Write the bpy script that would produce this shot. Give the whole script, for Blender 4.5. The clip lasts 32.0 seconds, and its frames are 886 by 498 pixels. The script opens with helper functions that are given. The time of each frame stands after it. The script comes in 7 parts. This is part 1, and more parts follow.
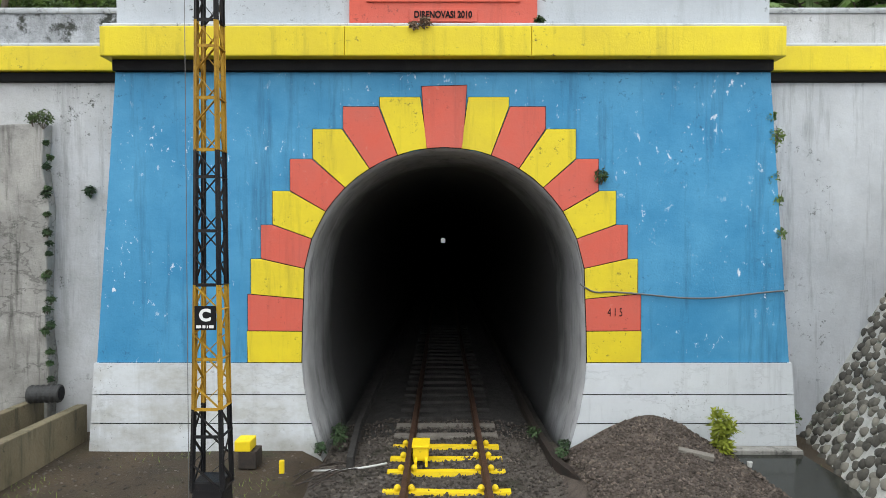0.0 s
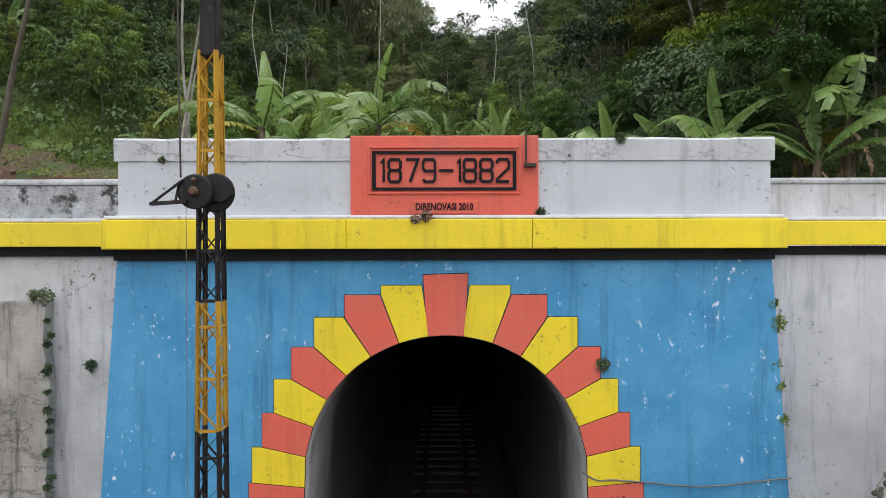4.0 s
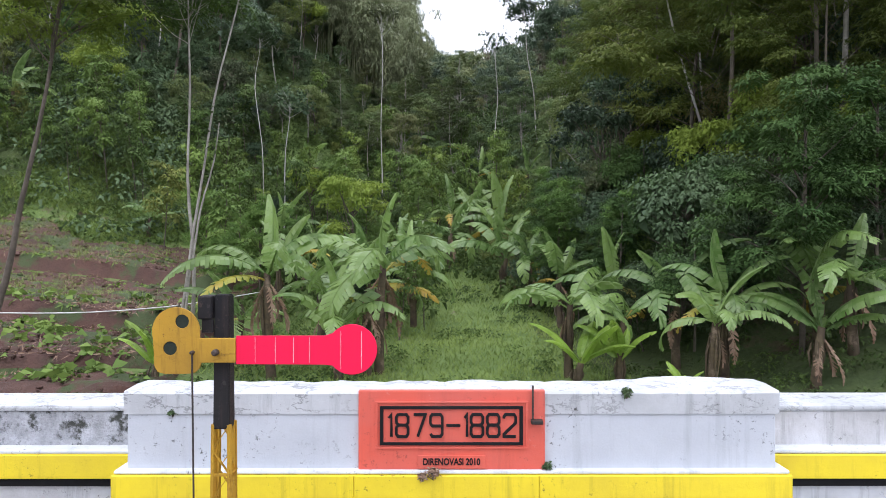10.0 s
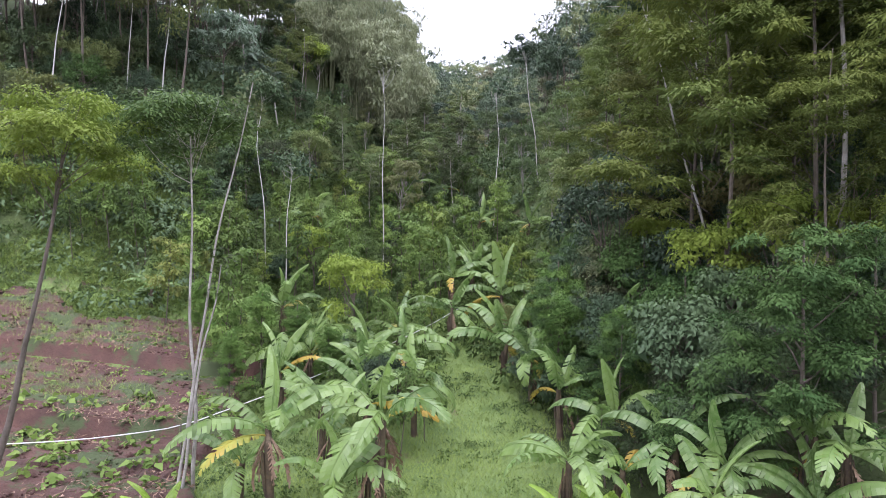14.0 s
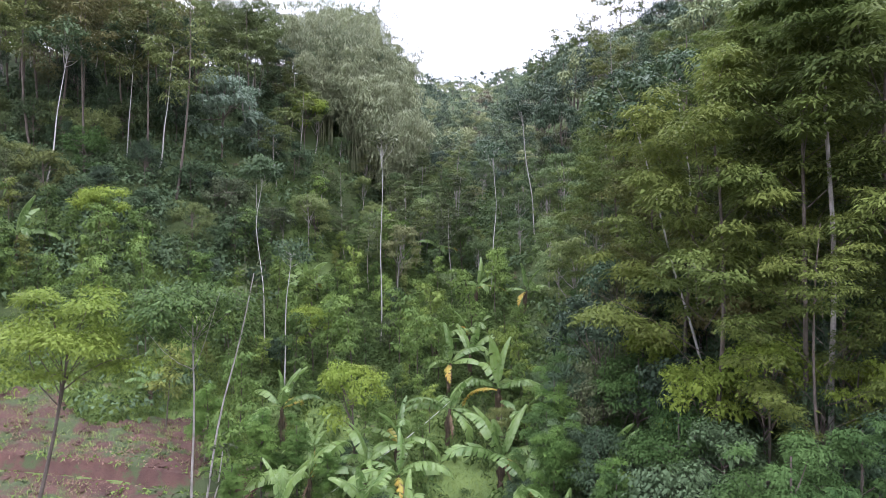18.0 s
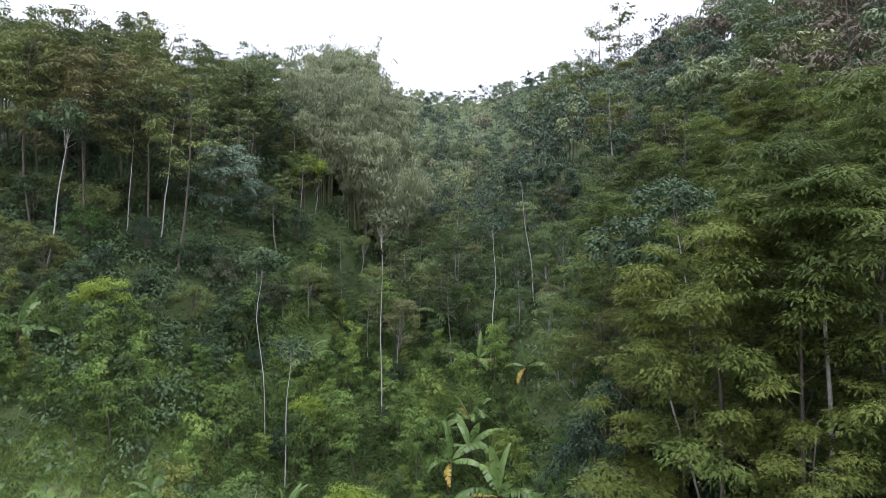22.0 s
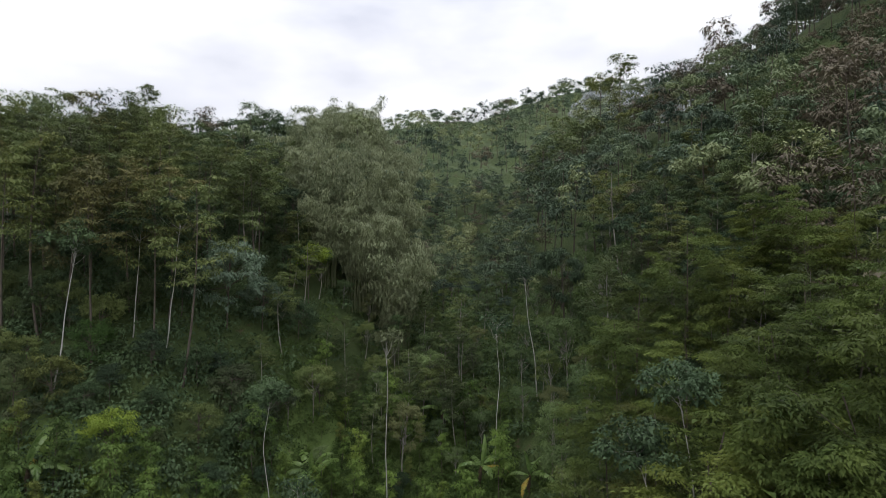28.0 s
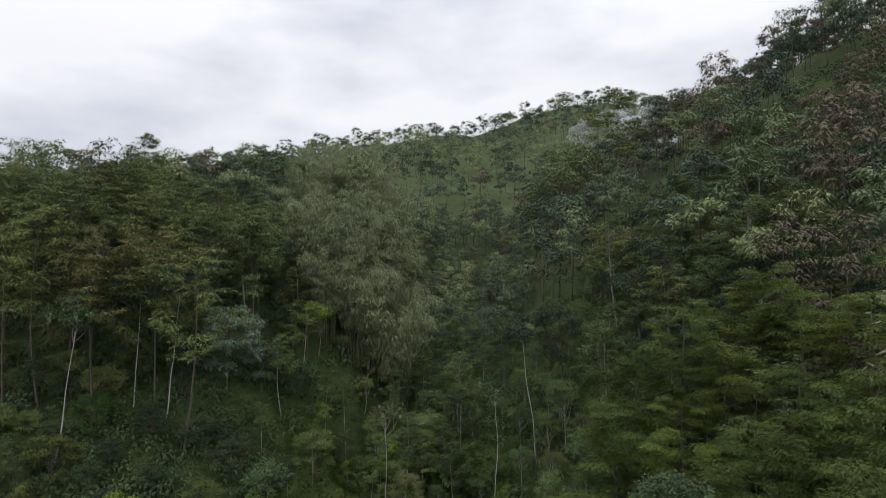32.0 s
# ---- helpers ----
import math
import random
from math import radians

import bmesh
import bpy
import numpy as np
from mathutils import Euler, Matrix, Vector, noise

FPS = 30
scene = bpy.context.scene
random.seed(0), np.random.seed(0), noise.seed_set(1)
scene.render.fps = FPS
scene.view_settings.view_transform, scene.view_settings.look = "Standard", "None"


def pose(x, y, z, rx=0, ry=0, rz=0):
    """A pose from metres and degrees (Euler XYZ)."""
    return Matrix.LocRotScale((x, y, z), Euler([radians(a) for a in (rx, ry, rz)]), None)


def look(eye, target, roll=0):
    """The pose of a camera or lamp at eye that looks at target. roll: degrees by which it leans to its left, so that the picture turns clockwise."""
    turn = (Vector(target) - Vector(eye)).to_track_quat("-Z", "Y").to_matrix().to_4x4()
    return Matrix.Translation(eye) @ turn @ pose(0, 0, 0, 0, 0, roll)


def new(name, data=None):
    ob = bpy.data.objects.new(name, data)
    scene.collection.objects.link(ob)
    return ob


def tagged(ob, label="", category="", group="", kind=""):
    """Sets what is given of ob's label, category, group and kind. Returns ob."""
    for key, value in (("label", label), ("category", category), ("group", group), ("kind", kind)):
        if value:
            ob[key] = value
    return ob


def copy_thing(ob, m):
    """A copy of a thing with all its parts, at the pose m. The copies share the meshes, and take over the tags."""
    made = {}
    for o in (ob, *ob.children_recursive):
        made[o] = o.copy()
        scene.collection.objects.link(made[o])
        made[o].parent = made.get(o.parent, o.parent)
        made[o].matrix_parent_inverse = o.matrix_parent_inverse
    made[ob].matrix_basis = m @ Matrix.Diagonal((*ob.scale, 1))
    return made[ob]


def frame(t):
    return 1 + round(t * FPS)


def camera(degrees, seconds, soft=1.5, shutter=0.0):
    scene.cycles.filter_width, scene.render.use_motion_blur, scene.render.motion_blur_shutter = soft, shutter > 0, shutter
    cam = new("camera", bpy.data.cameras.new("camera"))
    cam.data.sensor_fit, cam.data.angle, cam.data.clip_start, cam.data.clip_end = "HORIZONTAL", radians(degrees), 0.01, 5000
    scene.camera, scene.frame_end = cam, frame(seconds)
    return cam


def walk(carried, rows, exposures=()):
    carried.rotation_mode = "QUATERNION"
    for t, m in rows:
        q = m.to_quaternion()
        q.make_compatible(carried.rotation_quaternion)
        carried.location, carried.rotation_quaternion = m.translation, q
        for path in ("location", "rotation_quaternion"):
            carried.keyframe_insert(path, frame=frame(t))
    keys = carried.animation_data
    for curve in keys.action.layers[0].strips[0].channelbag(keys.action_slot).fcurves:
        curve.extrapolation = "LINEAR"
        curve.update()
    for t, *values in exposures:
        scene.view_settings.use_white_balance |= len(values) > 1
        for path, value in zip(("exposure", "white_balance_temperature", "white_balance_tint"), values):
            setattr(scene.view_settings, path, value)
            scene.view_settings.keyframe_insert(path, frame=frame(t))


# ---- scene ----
cam = camera(71.0, 32.0, soft=0.85)
METRES, EYE, TILT, LEAN, TURN = 40.0, 3.27, -0.9, 0.0, 0.0
ROWS = [
    (0.0, 0.0, 0.0, 0.0, 0.0, 0.0, -0.0),
    (0.5, 0.0001, 0.0, 0.0088, 0.02, 0.11, 0.04),
    (1.0, -0.0004, 0.0001, 0.0177, 0.03, 0.23, 0.06),
    (1.5, -0.001, 0.0, 0.0266, 0.02, 0.31, 0.04),
    (2.0, -0.0012, -0.0004, 0.0348, 0.02, 0.55, 0.05),
    (2.5, -0.0011, -0.0006, 0.0434, 0.0, 0.66, 0.06),
    (3.0, -0.0007, -0.0006, 0.0525, 0.0, 0.78, 0.08),
    (3.5, -0.0005, -0.0002, 0.0623, 0.02, 0.82, 0.12),
    (5.5, -0.0005, -0.0001, 0.0965, -0.0, 0.54, 0.13),
    (6.0, -0.0005, -0.0005, 0.1044, 0.0, 0.49, 0.13),
    (6.5, -0.0007, -0.0009, 0.1119, -0.01, 0.65, 0.15),
    (7.0, -0.0008, -0.0013, 0.1193, -0.03, 1.18, 0.15),
    (7.5, -0.0005, -0.0019, 0.1267, -0.02, 1.25, 0.16),
    (8.0, -0.0005, -0.0025, 0.1341, -0.02, 1.32, 0.15),
    (8.5, -0.0007, -0.0028, 0.1416, -0.01, 1.38, 0.14),
    (9.0, -0.0012, -0.0031, 0.1495, 0.01, 1.4, 0.1),
    (9.5, -0.0022, -0.0032, 0.1586, 0.03, 1.4, 0.07),
    (10.0, -0.0031, -0.0032, 0.1689, 0.04, 1.41, 0.04),
    (10.5, -0.004, -0.0034, 0.1801, 0.06, 1.42, -0.02),
    (11.0, -0.0049, -0.0038, 0.1923, 0.07, 1.43, -0.07),
    (11.5, -0.0055, -0.0044, 0.2052, 0.1, 1.41, -0.11),
    (12.0, -0.0066, -0.0043, 0.2193, 0.09, 1.34, -0.18),
    (12.5, -0.0071, -0.0048, 0.2329, 0.07, 1.38, -0.18),
    (13.0, -0.0058, -0.0053, 0.2466, 0.18, 1.46, -0.14),
    (13.5, -0.0036, -0.0065, 0.2604, 0.26, 1.56, -0.12),
    (14.0, -0.0019, -0.0078, 0.2759, 0.22, 1.59, -0.06),
    (14.5, -0.0007, -0.0091, 0.2915, 0.16, 1.67, -0.03),
    (16.5, -0.0006, -0.0169, 0.3602, 0.05, 2.0, 0.07),
    (17.0, -0.0011, -0.0184, 0.379, 0.03, 2.08, 0.08),
    (17.5, -0.0005, -0.0195, 0.3985, 0.04, 2.14, 0.08),
    (18.0, -0.0007, -0.0209, 0.4182, 0.04, 2.22, 0.04),
    (18.5, -0.0014, -0.0224, 0.4389, -0.02, 2.29, 0.09),
    (19.0, -0.0012, -0.0235, 0.4601, -0.01, 2.33, 0.12),
    (19.5, -0.0014, -0.0245, 0.4815, -0.01, 2.35, 0.1),
    (20.0, -0.0024, -0.026, 0.5027, -0.06, 2.4, 0.1),
    (20.5, -0.002, -0.0272, 0.5241, -0.03, 2.42, 0.12),
    (21.0, -0.0019, -0.0281, 0.5454, -0.05, 2.48, 0.11),
    (21.5, -0.0016, -0.0293, 0.5669, -0.06, 2.51, 0.11),
    (22.0, -0.0025, -0.0301, 0.5883, -0.09, 2.52, 0.09),
    (22.5, -0.0043, -0.0315, 0.6103, -0.11, 2.51, 0.11),
    (23.0, -0.0051, -0.0325, 0.6312, -0.09, 2.54, 0.1),
    (23.5, -0.006, -0.0343, 0.6533, -0.1, 2.54, 0.08),
    (24.0, -0.0065, -0.0357, 0.6746, -0.09, 2.56, 0.08),
    (24.5, -0.0078, -0.0371, 0.6954, -0.12, 2.59, 0.06),
    (25.0, -0.0089, -0.0384, 0.7163, -0.12, 2.61, 0.05),
    (25.5, -0.0103, -0.04, 0.7375, -0.12, 2.63, 0.06),
    (27.5, -0.0127, -0.0467, 0.8188, -0.1, 2.75, 0.14),
    (28.0, -0.0129, -0.0477, 0.8389, -0.12, 2.81, 0.15),
    (28.5, -0.0126, -0.0487, 0.8588, -0.12, 2.86, 0.18),
    (29.0, -0.0121, -0.0505, 0.8786, -0.12, 2.91, 0.22),
    (29.5, -0.0111, -0.0526, 0.8991, -0.12, 2.99, 0.24),
    (30.0, -0.0105, -0.0547, 0.9189, -0.13, 3.07, 0.27),
    (30.5, -0.0098, -0.0577, 0.9392, -0.13, 3.09, 0.29),
    (31.0, -0.0095, -0.0599, 0.9575, -0.13, 3.15, 0.31),
    (31.5, -0.0089, -0.0613, 0.9772, -0.13, 3.21, 0.35),
    (32.0, -0.0077, -0.0629, 0.9963, -0.12, 3.27, 0.39),
]
# white balance and exposure follow the light as the view opens to the sky
EXPOSURES = [(0.0, -0.76, 6500, 5), (3.0, -0.92, 6650, 10), (6.0, -0.96, 6450, 12), (9.0, -0.72, 6150, 14), (11.0, -0.4, 6050, 20), (13.0, -0.04, 5980, 26), (17.0, -0.0, 5850, 26), (20.0, -0.18, 5850, 25), (22.5, -0.66, 6000, 17), (25.0, -1.22, 6200, 13), (28.0, -1.52, 6400, 12), (32.0, -1.70, 6450, 11)]
walk(cam, [(t, pose(0, 0, EYE, TILT, LEAN, TURN) @ pose(METRES * x, METRES * 1.156 * y, METRES * z, 90 + 0.865 * pitch, roll, 0.865 * yaw)) for t, x, y, z, yaw, pitch, roll in ROWS], EXPOSURES)

# ---------------------------------------------------------------- light: a bright overcast sky, up to twice as bright overhead as low down
SUN_UP, SUN_TURN = radians(68), radians(205)
world = bpy.data.worlds.new("overcast_sky")
scene.world = world
world.use_nodes = True
wt = world.node_tree
bg = wt.nodes["Background"]
sky = wt.nodes.new("ShaderNodeTexSky")
sky.sky_type, sky.sun_disc, sky.sun_elevation, sky.sun_rotation = "NISHITA", False, SUN_UP, SUN_TURN
dim = wt.nodes.new("ShaderNodeVectorMath")
dim.operation = "SCALE"
dim.inputs["Scale"].default_value = 0.12
wt.links.new(sky.outputs[0], dim.inputs[0])
wc = wt.nodes.new("ShaderNodeTexCoord")
wm = wt.nodes.new("ShaderNodeMapping")
wm.inputs["Scale"].default_value = (1.0, 1.0, 2.6)
wt.links.new(wc.outputs["Generated"], wm.inputs[0])
wn = wt.nodes.new("ShaderNodeTexNoise")
wn.inputs["Scale"].default_value, wn.inputs["Detail"].default_value, wn.inputs["Roughness"].default_value = 2.6, 5.0, 0.5
wt.links.new(wm.outputs[0], wn.inputs[0])
wr = wt.nodes.new("ShaderNodeValToRGB")
wr.color_ramp.elements[0].position, wr.color_ramp.elements[0].color = 0.35, (0.84, 0.87, 0.97, 1)
wr.color_ramp.elements[1].position, wr.color_ramp.elements[1].color = 0.58, (1.22, 1.23, 1.26, 1)
wt.links.new(wn.outputs[0], wr.inputs[0])
wx = wt.nodes.new("ShaderNodeMix")
wx.data_type = "RGBA"
wx.inputs[0].default_value = 0.93
wt.links.new(dim.outputs[0], wx.inputs[6])
wt.links.new(wr.outputs[0], wx.inputs[7])
ws = wt.nodes.new("ShaderNodeSeparateXYZ")
wt.links.new(wc.outputs["Generated"], ws.inputs[0])
wz = wt.nodes.new("ShaderNodeMapRange")
wz.inputs[1].default_value, wz.inputs[2].default_value, wz.inputs[3].default_value, wz.inputs[4].default_value = 0.3, 1.0, 1.3, 2.1
wt.links.new(ws.outputs[2], wz.inputs[0])
we = wt.nodes.new("ShaderNodeVectorMath")
we.operation = "SCALE"
wt.links.new(wx.outputs[2], we.inputs[0])
wt.links.new(wz.outputs[0], we.inputs["Scale"])
wt.links.new(we.outputs[0], bg.inputs[0])
bg.inputs[1].default_value = 2.0
sun = new("sun", bpy.data.lights.new("sun", "SUN"))
sun.data.energy, sun.data.angle, sun.data.color = 1.5, radians(25), (1.0, 0.98, 0.94)
sun.matrix_world = look((math.sin(SUN_TURN) * 40, math.cos(SUN_TURN) * 40, 99), (0, 0, 0))

# ---------------------------------------------------------------- materials
def nodes_of(name):
    m = bpy.data.materials.new(name)
    m.use_nodes = True
    return m, m.node_tree, m.node_tree.nodes["Principled BSDF"]


def add_noise(nt, scale, detail=4.0, rough=0.55, stretch=None):
    """A noise in world metres, with features about 1/scale wide."""
    geo = nt.nodes.new("ShaderNodeNewGeometry")
    out = geo.outputs["Position"]
    if stretch:
        mp = nt.nodes.new("ShaderNodeMapping")
        mp.inputs["Scale"].default_value = stretch
        nt.links.new(out, mp.inputs[0])
        out = mp.outputs[0]
    n = nt.nodes.new("ShaderNodeTexNoise")
    n.inputs["Scale"].default_value, n.inputs["Detail"].default_value, n.inputs["Roughness"].default_value = scale, detail, rough
    nt.links.new(out, n.inputs[0])
    return n.outputs[0]


def ramp(nt, fac, lo, hi, a=(0, 0, 0), b=(1, 1, 1)):
    r = nt.nodes.new("ShaderNodeValToRGB")
    r.color_ramp.elements[0].position, r.color_ramp.elements[0].color = lo, (*a, 1)
    r.color_ramp.elements[1].position, r.color_ramp.elements[1].color = hi, (*b, 1)
    nt.links.new(fac, r.inputs[0])
    return r.outputs[0]


def blend(nt, fac, a, b):
    x = nt.nodes.new("ShaderNodeMix")
    x.data_type = "RGBA"
    for socket, v in ((0, fac), (6, a), (7, b)):
        if isinstance(v, (int, float)):
            x.inputs[socket].default_value = v
        elif isinstance(v, tuple):
            x.inputs[socket].default_value = (*v, 1)
        else:
            nt.links.new(v, x.inputs[socket])
    return x.outputs[2]


def times(nt, a, k):
    x = nt.nodes.new("ShaderNodeMath")
    x.operation = "MULTIPLY"
    nt.links.new(a, x.inputs[0])
    x.inputs[1].default_value = k
    return x.outputs[0]


def relief(nt, bsdf, height, strength, dist):
    b = nt.nodes.new("ShaderNodeBump")
    b.inputs["Strength"].default_value, b.inputs["Distance"].default_value = strength, dist
    nt.links.new(height, b.inputs["Height"])
    nt.links.new(b.outputs[0], bsdf.inputs["Normal"])


def both(nt, a, b):
    x = nt.nodes.new("ShaderNodeMath")
    x.operation = "MULTIPLY"
    nt.links.new(a, x.inputs[0])
    nt.links.new(b, x.inputs[1])
    return x.outputs[0]


def paint(name, base, other, stain=(0.05, 0.05, 0.045), specks=0.5, streaks=0.5, chips=0.0, chip=(0.75, 0.8, 0.85), rough=0.6, bump=0.25, patch=0.8, spec=0.4, cracks=0.0, soil=None):
    """Old wall paint: two tones in broad patches, dark algae specks, streaks run down by rain, chipped spots."""
    m, nt, p = nodes_of(name)
    c = blend(nt, times(nt, ramp(nt, add_noise(nt, 0.9, 6, 0.65), 0.35, 0.7), patch), base, other)
    c = blend(nt, times(nt, ramp(nt, add_noise(nt, 1.4, 5, 0.7, (3.0, 3.0, 0.25)), 0.53, 0.72), streaks), c, stain)
    c = blend(nt, times(nt, both(nt, ramp(nt, add_noise(nt, 8.0, 7, 0.8), 0.58, 0.63), ramp(nt, add_noise(nt, 0.8, 4, 0.6), 0.46, 0.62)), specks), c, stain)
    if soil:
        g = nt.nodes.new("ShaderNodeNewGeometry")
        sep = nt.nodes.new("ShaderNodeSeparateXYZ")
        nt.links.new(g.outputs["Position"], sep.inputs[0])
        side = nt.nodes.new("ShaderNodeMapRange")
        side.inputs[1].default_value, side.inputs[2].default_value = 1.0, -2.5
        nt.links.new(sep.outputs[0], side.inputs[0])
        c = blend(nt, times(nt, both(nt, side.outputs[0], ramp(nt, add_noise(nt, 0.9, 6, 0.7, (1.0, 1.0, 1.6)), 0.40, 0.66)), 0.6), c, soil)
    if cracks:
        line = nt.nodes.new("ShaderNodeValToRGB")
        for k, (pos, v) in enumerate(((0.483, 0), (0.496, 1), (0.507, 1), (0.518, 0))):
            el = line.color_ramp.elements[k] if k < 2 else line.color_ramp.elements.new(pos)
            el.position, el.color = pos, (v, v, v, 1)
        nt.links.new(add_noise(nt, 1.3, 9, 0.62, (0.8, 1.0, 1.7)), line.inputs[0])
        c = blend(nt, times(nt, both(nt, line.outputs[0], ramp(nt, add_noise(nt, 1.0, 3, 0.6, (1.0, 1.3, 0.7)), 0.38, 0.52)), cracks), c, stain)
    if chips:
        c = blend(nt, times(nt, both(nt, ramp(nt, add_noise(nt, 6.5, 7, 0.74, (1.3, 1.0, 0.8)), 0.622, 0.645), ramp(nt, add_noise(nt, 0.7, 3, 0.6, (1.0, 1.0, 1.4)), 0.42, 0.58)), chips), c, chip)
    nt.links.new(c, p.inputs["Base Color"])
    p.inputs["Roughness"].default_value = rough
    p.inputs["Specular IOR Level"].default_value = spec
    relief(nt, p, add_noise(nt, 14.0, 8, 0.7), bump, 0.03)
    return m


def surface(name, a, b, scale=3.0, fine=40.0, rough=0.85, bump=0.4, dist=0.03, metal=0.0, third=None, t_lo=0.6, t_hi=0.7, island=False, by_object=False):
    """Two tones at a broad and a fine scale, with an optional third in patches."""
    m, nt, p = nodes_of(name)
    c = blend(nt, ramp(nt, add_noise(nt, scale, 6, 0.6), 0.32, 0.68), a, b)
    dark = tuple(0.55 * v for v in a)
    c = blend(nt, times(nt, ramp(nt, add_noise(nt, fine, 4, 0.6), 0.45, 0.75), 0.5), c, dark)
    if third:
        c = blend(nt, ramp(nt, add_noise(nt, scale * 0.6, 7, 0.7), t_lo, t_hi), c, third)
    if by_object:
        oi = nt.nodes.new("ShaderNodeObjectInfo")
        c = blend(nt, times(nt, ramp(nt, oi.outputs["Random"], 0.6, 1.0), 0.8), c, tuple(2.2 * v for v in b))
        c = blend(nt, times(nt, ramp(nt, oi.outputs["Random"], 0.0, 0.4, (1, 1, 1), (0, 0, 0)), 0.7), c, dark)
    if island:
        g = nt.nodes.new("ShaderNodeNewGeometry")
        c = blend(nt, times(nt, ramp(nt, g.outputs["Random Per Island"], 0.0, 0.5, (1, 1, 1), (0, 0, 0)), 0.7), c, dark)
        c = blend(nt, times(nt, ramp(nt, g.outputs["Random Per Island"], 0.65, 1.0), 0.7), c, tuple(min(0.7, 1.7 * v) for v in b))
    nt.links.new(c, p.inputs["Base Color"])
    p.inputs["Roughness"].default_value, p.inputs["Metallic"].default_value = rough, metal
    relief(nt, p, add_noise(nt, fine * 0.6, 8, 0.7), bump, dist)
    return m


def kinds_of_tree(nt, rnd, c, amount):
    """Each tree takes one of several tints: blue-green, plain, olive, deep green, brownish, pale."""
    mu = nt.nodes.new("ShaderNodeMath")
    mu.operation = "MULTIPLY"
    mu.inputs[1].default_value = 7.31
    nt.links.new(rnd, mu.inputs[0])
    fr = nt.nodes.new("ShaderNodeMath")
    fr.operation = "FRACT"
    nt.links.new(mu.outputs[0], fr.inputs[0])
    r = nt.nodes.new("ShaderNodeValToRGB")
    r.color_ramp.interpolation = "CONSTANT"
    tints = ((0.0, (0.90, 0.98, 1.06)), (0.2, (1.0, 1.05, 1.06)), (0.45, (1.24, 1.17, 1.03)), (0.62, (0.62, 0.66, 0.80)), (0.8, (1.26, 1.0, 1.1)), (0.87, (1.28, 1.31, 1.3)))
    for k, (pos, col) in enumerate(tints):
        el = r.color_ramp.elements[k] if k < 2 else r.color_ramp.elements.new(pos)
        el.position, el.color = pos, (*col, 1)
    nt.links.new(fr.outputs[0], r.inputs[0])
    mx = nt.nodes.new("ShaderNodeMix")
    mx.data_type, mx.blend_type = "RGBA", "MULTIPLY"
    mx.inputs[0].default_value = amount
    nt.links.new(c, mx.inputs[6])
    nt.links.new(r.outputs[0], mx.inputs[7])
    return mx.outputs[2]


def leaf_mat(name, dark, light, accent, broad=0.12, through_amount=0.3, rough=0.5, brown=None, spec=0.15, variety=0.0):
    """Leaves: tree-to-tree tone by a broad noise and by object, leaf-to-leaf tone by island, light passing through."""
    m, nt, p = nodes_of(name)
    g = nt.nodes.new("ShaderNodeNewGeometry")
    oi = nt.nodes.new("ShaderNodeObjectInfo")
    c = blend(nt, ramp(nt, add_noise(nt, broad, 2, 0.5), 0.40, 0.60), dark, light)
    c = blend(nt, times(nt, ramp(nt, add_noise(nt, broad * 1.7, 2, 0.5, (1.0, 0.8, 0.6)), 0.52, 0.62), 0.55), c, tuple(0.6 * v for v in dark))
    if brown:
        c = blend(nt, times(nt, ramp(nt, add_noise(nt, 0.21, 2, 0.5), 0.6, 0.66), 0.8), c, brown)
    c = blend(nt, times(nt, ramp(nt, oi.outputs["Random"], 0.35, 0.95), 0.6), c, light)
    c = blend(nt, times(nt, ramp(nt, oi.outputs["Random"], 0.0, 0.35, (1, 1, 1), (0, 0, 0)), 0.6), c, tuple(0.6 * v for v in dark))
    c = blend(nt, times(nt, g.outputs["Random Per Island"], 0.45), c, accent)
    if variety:
        c = kinds_of_tree(nt, oi.outputs["Random"], c, variety)
    nt.links.new(c, p.inputs["Base Color"])
    p.inputs["Roughness"].default_value = rough
    p.inputs["Specular IOR Level"].default_value = spec
    tr = nt.nodes.new("ShaderNodeBsdfTranslucent")
    nt.links.new(c, tr.inputs[0])
    mx = nt.nodes.new("ShaderNodeMixShader")
    mx.inputs[0].default_value = through_amount
    nt.links.new(p.outputs[0], mx.inputs[1])
    nt.links.new(tr.outputs[0], mx.inputs[2])
    nt.links.new(mx.outputs[0], nt.nodes["Material Output"].inputs[0])
    return m


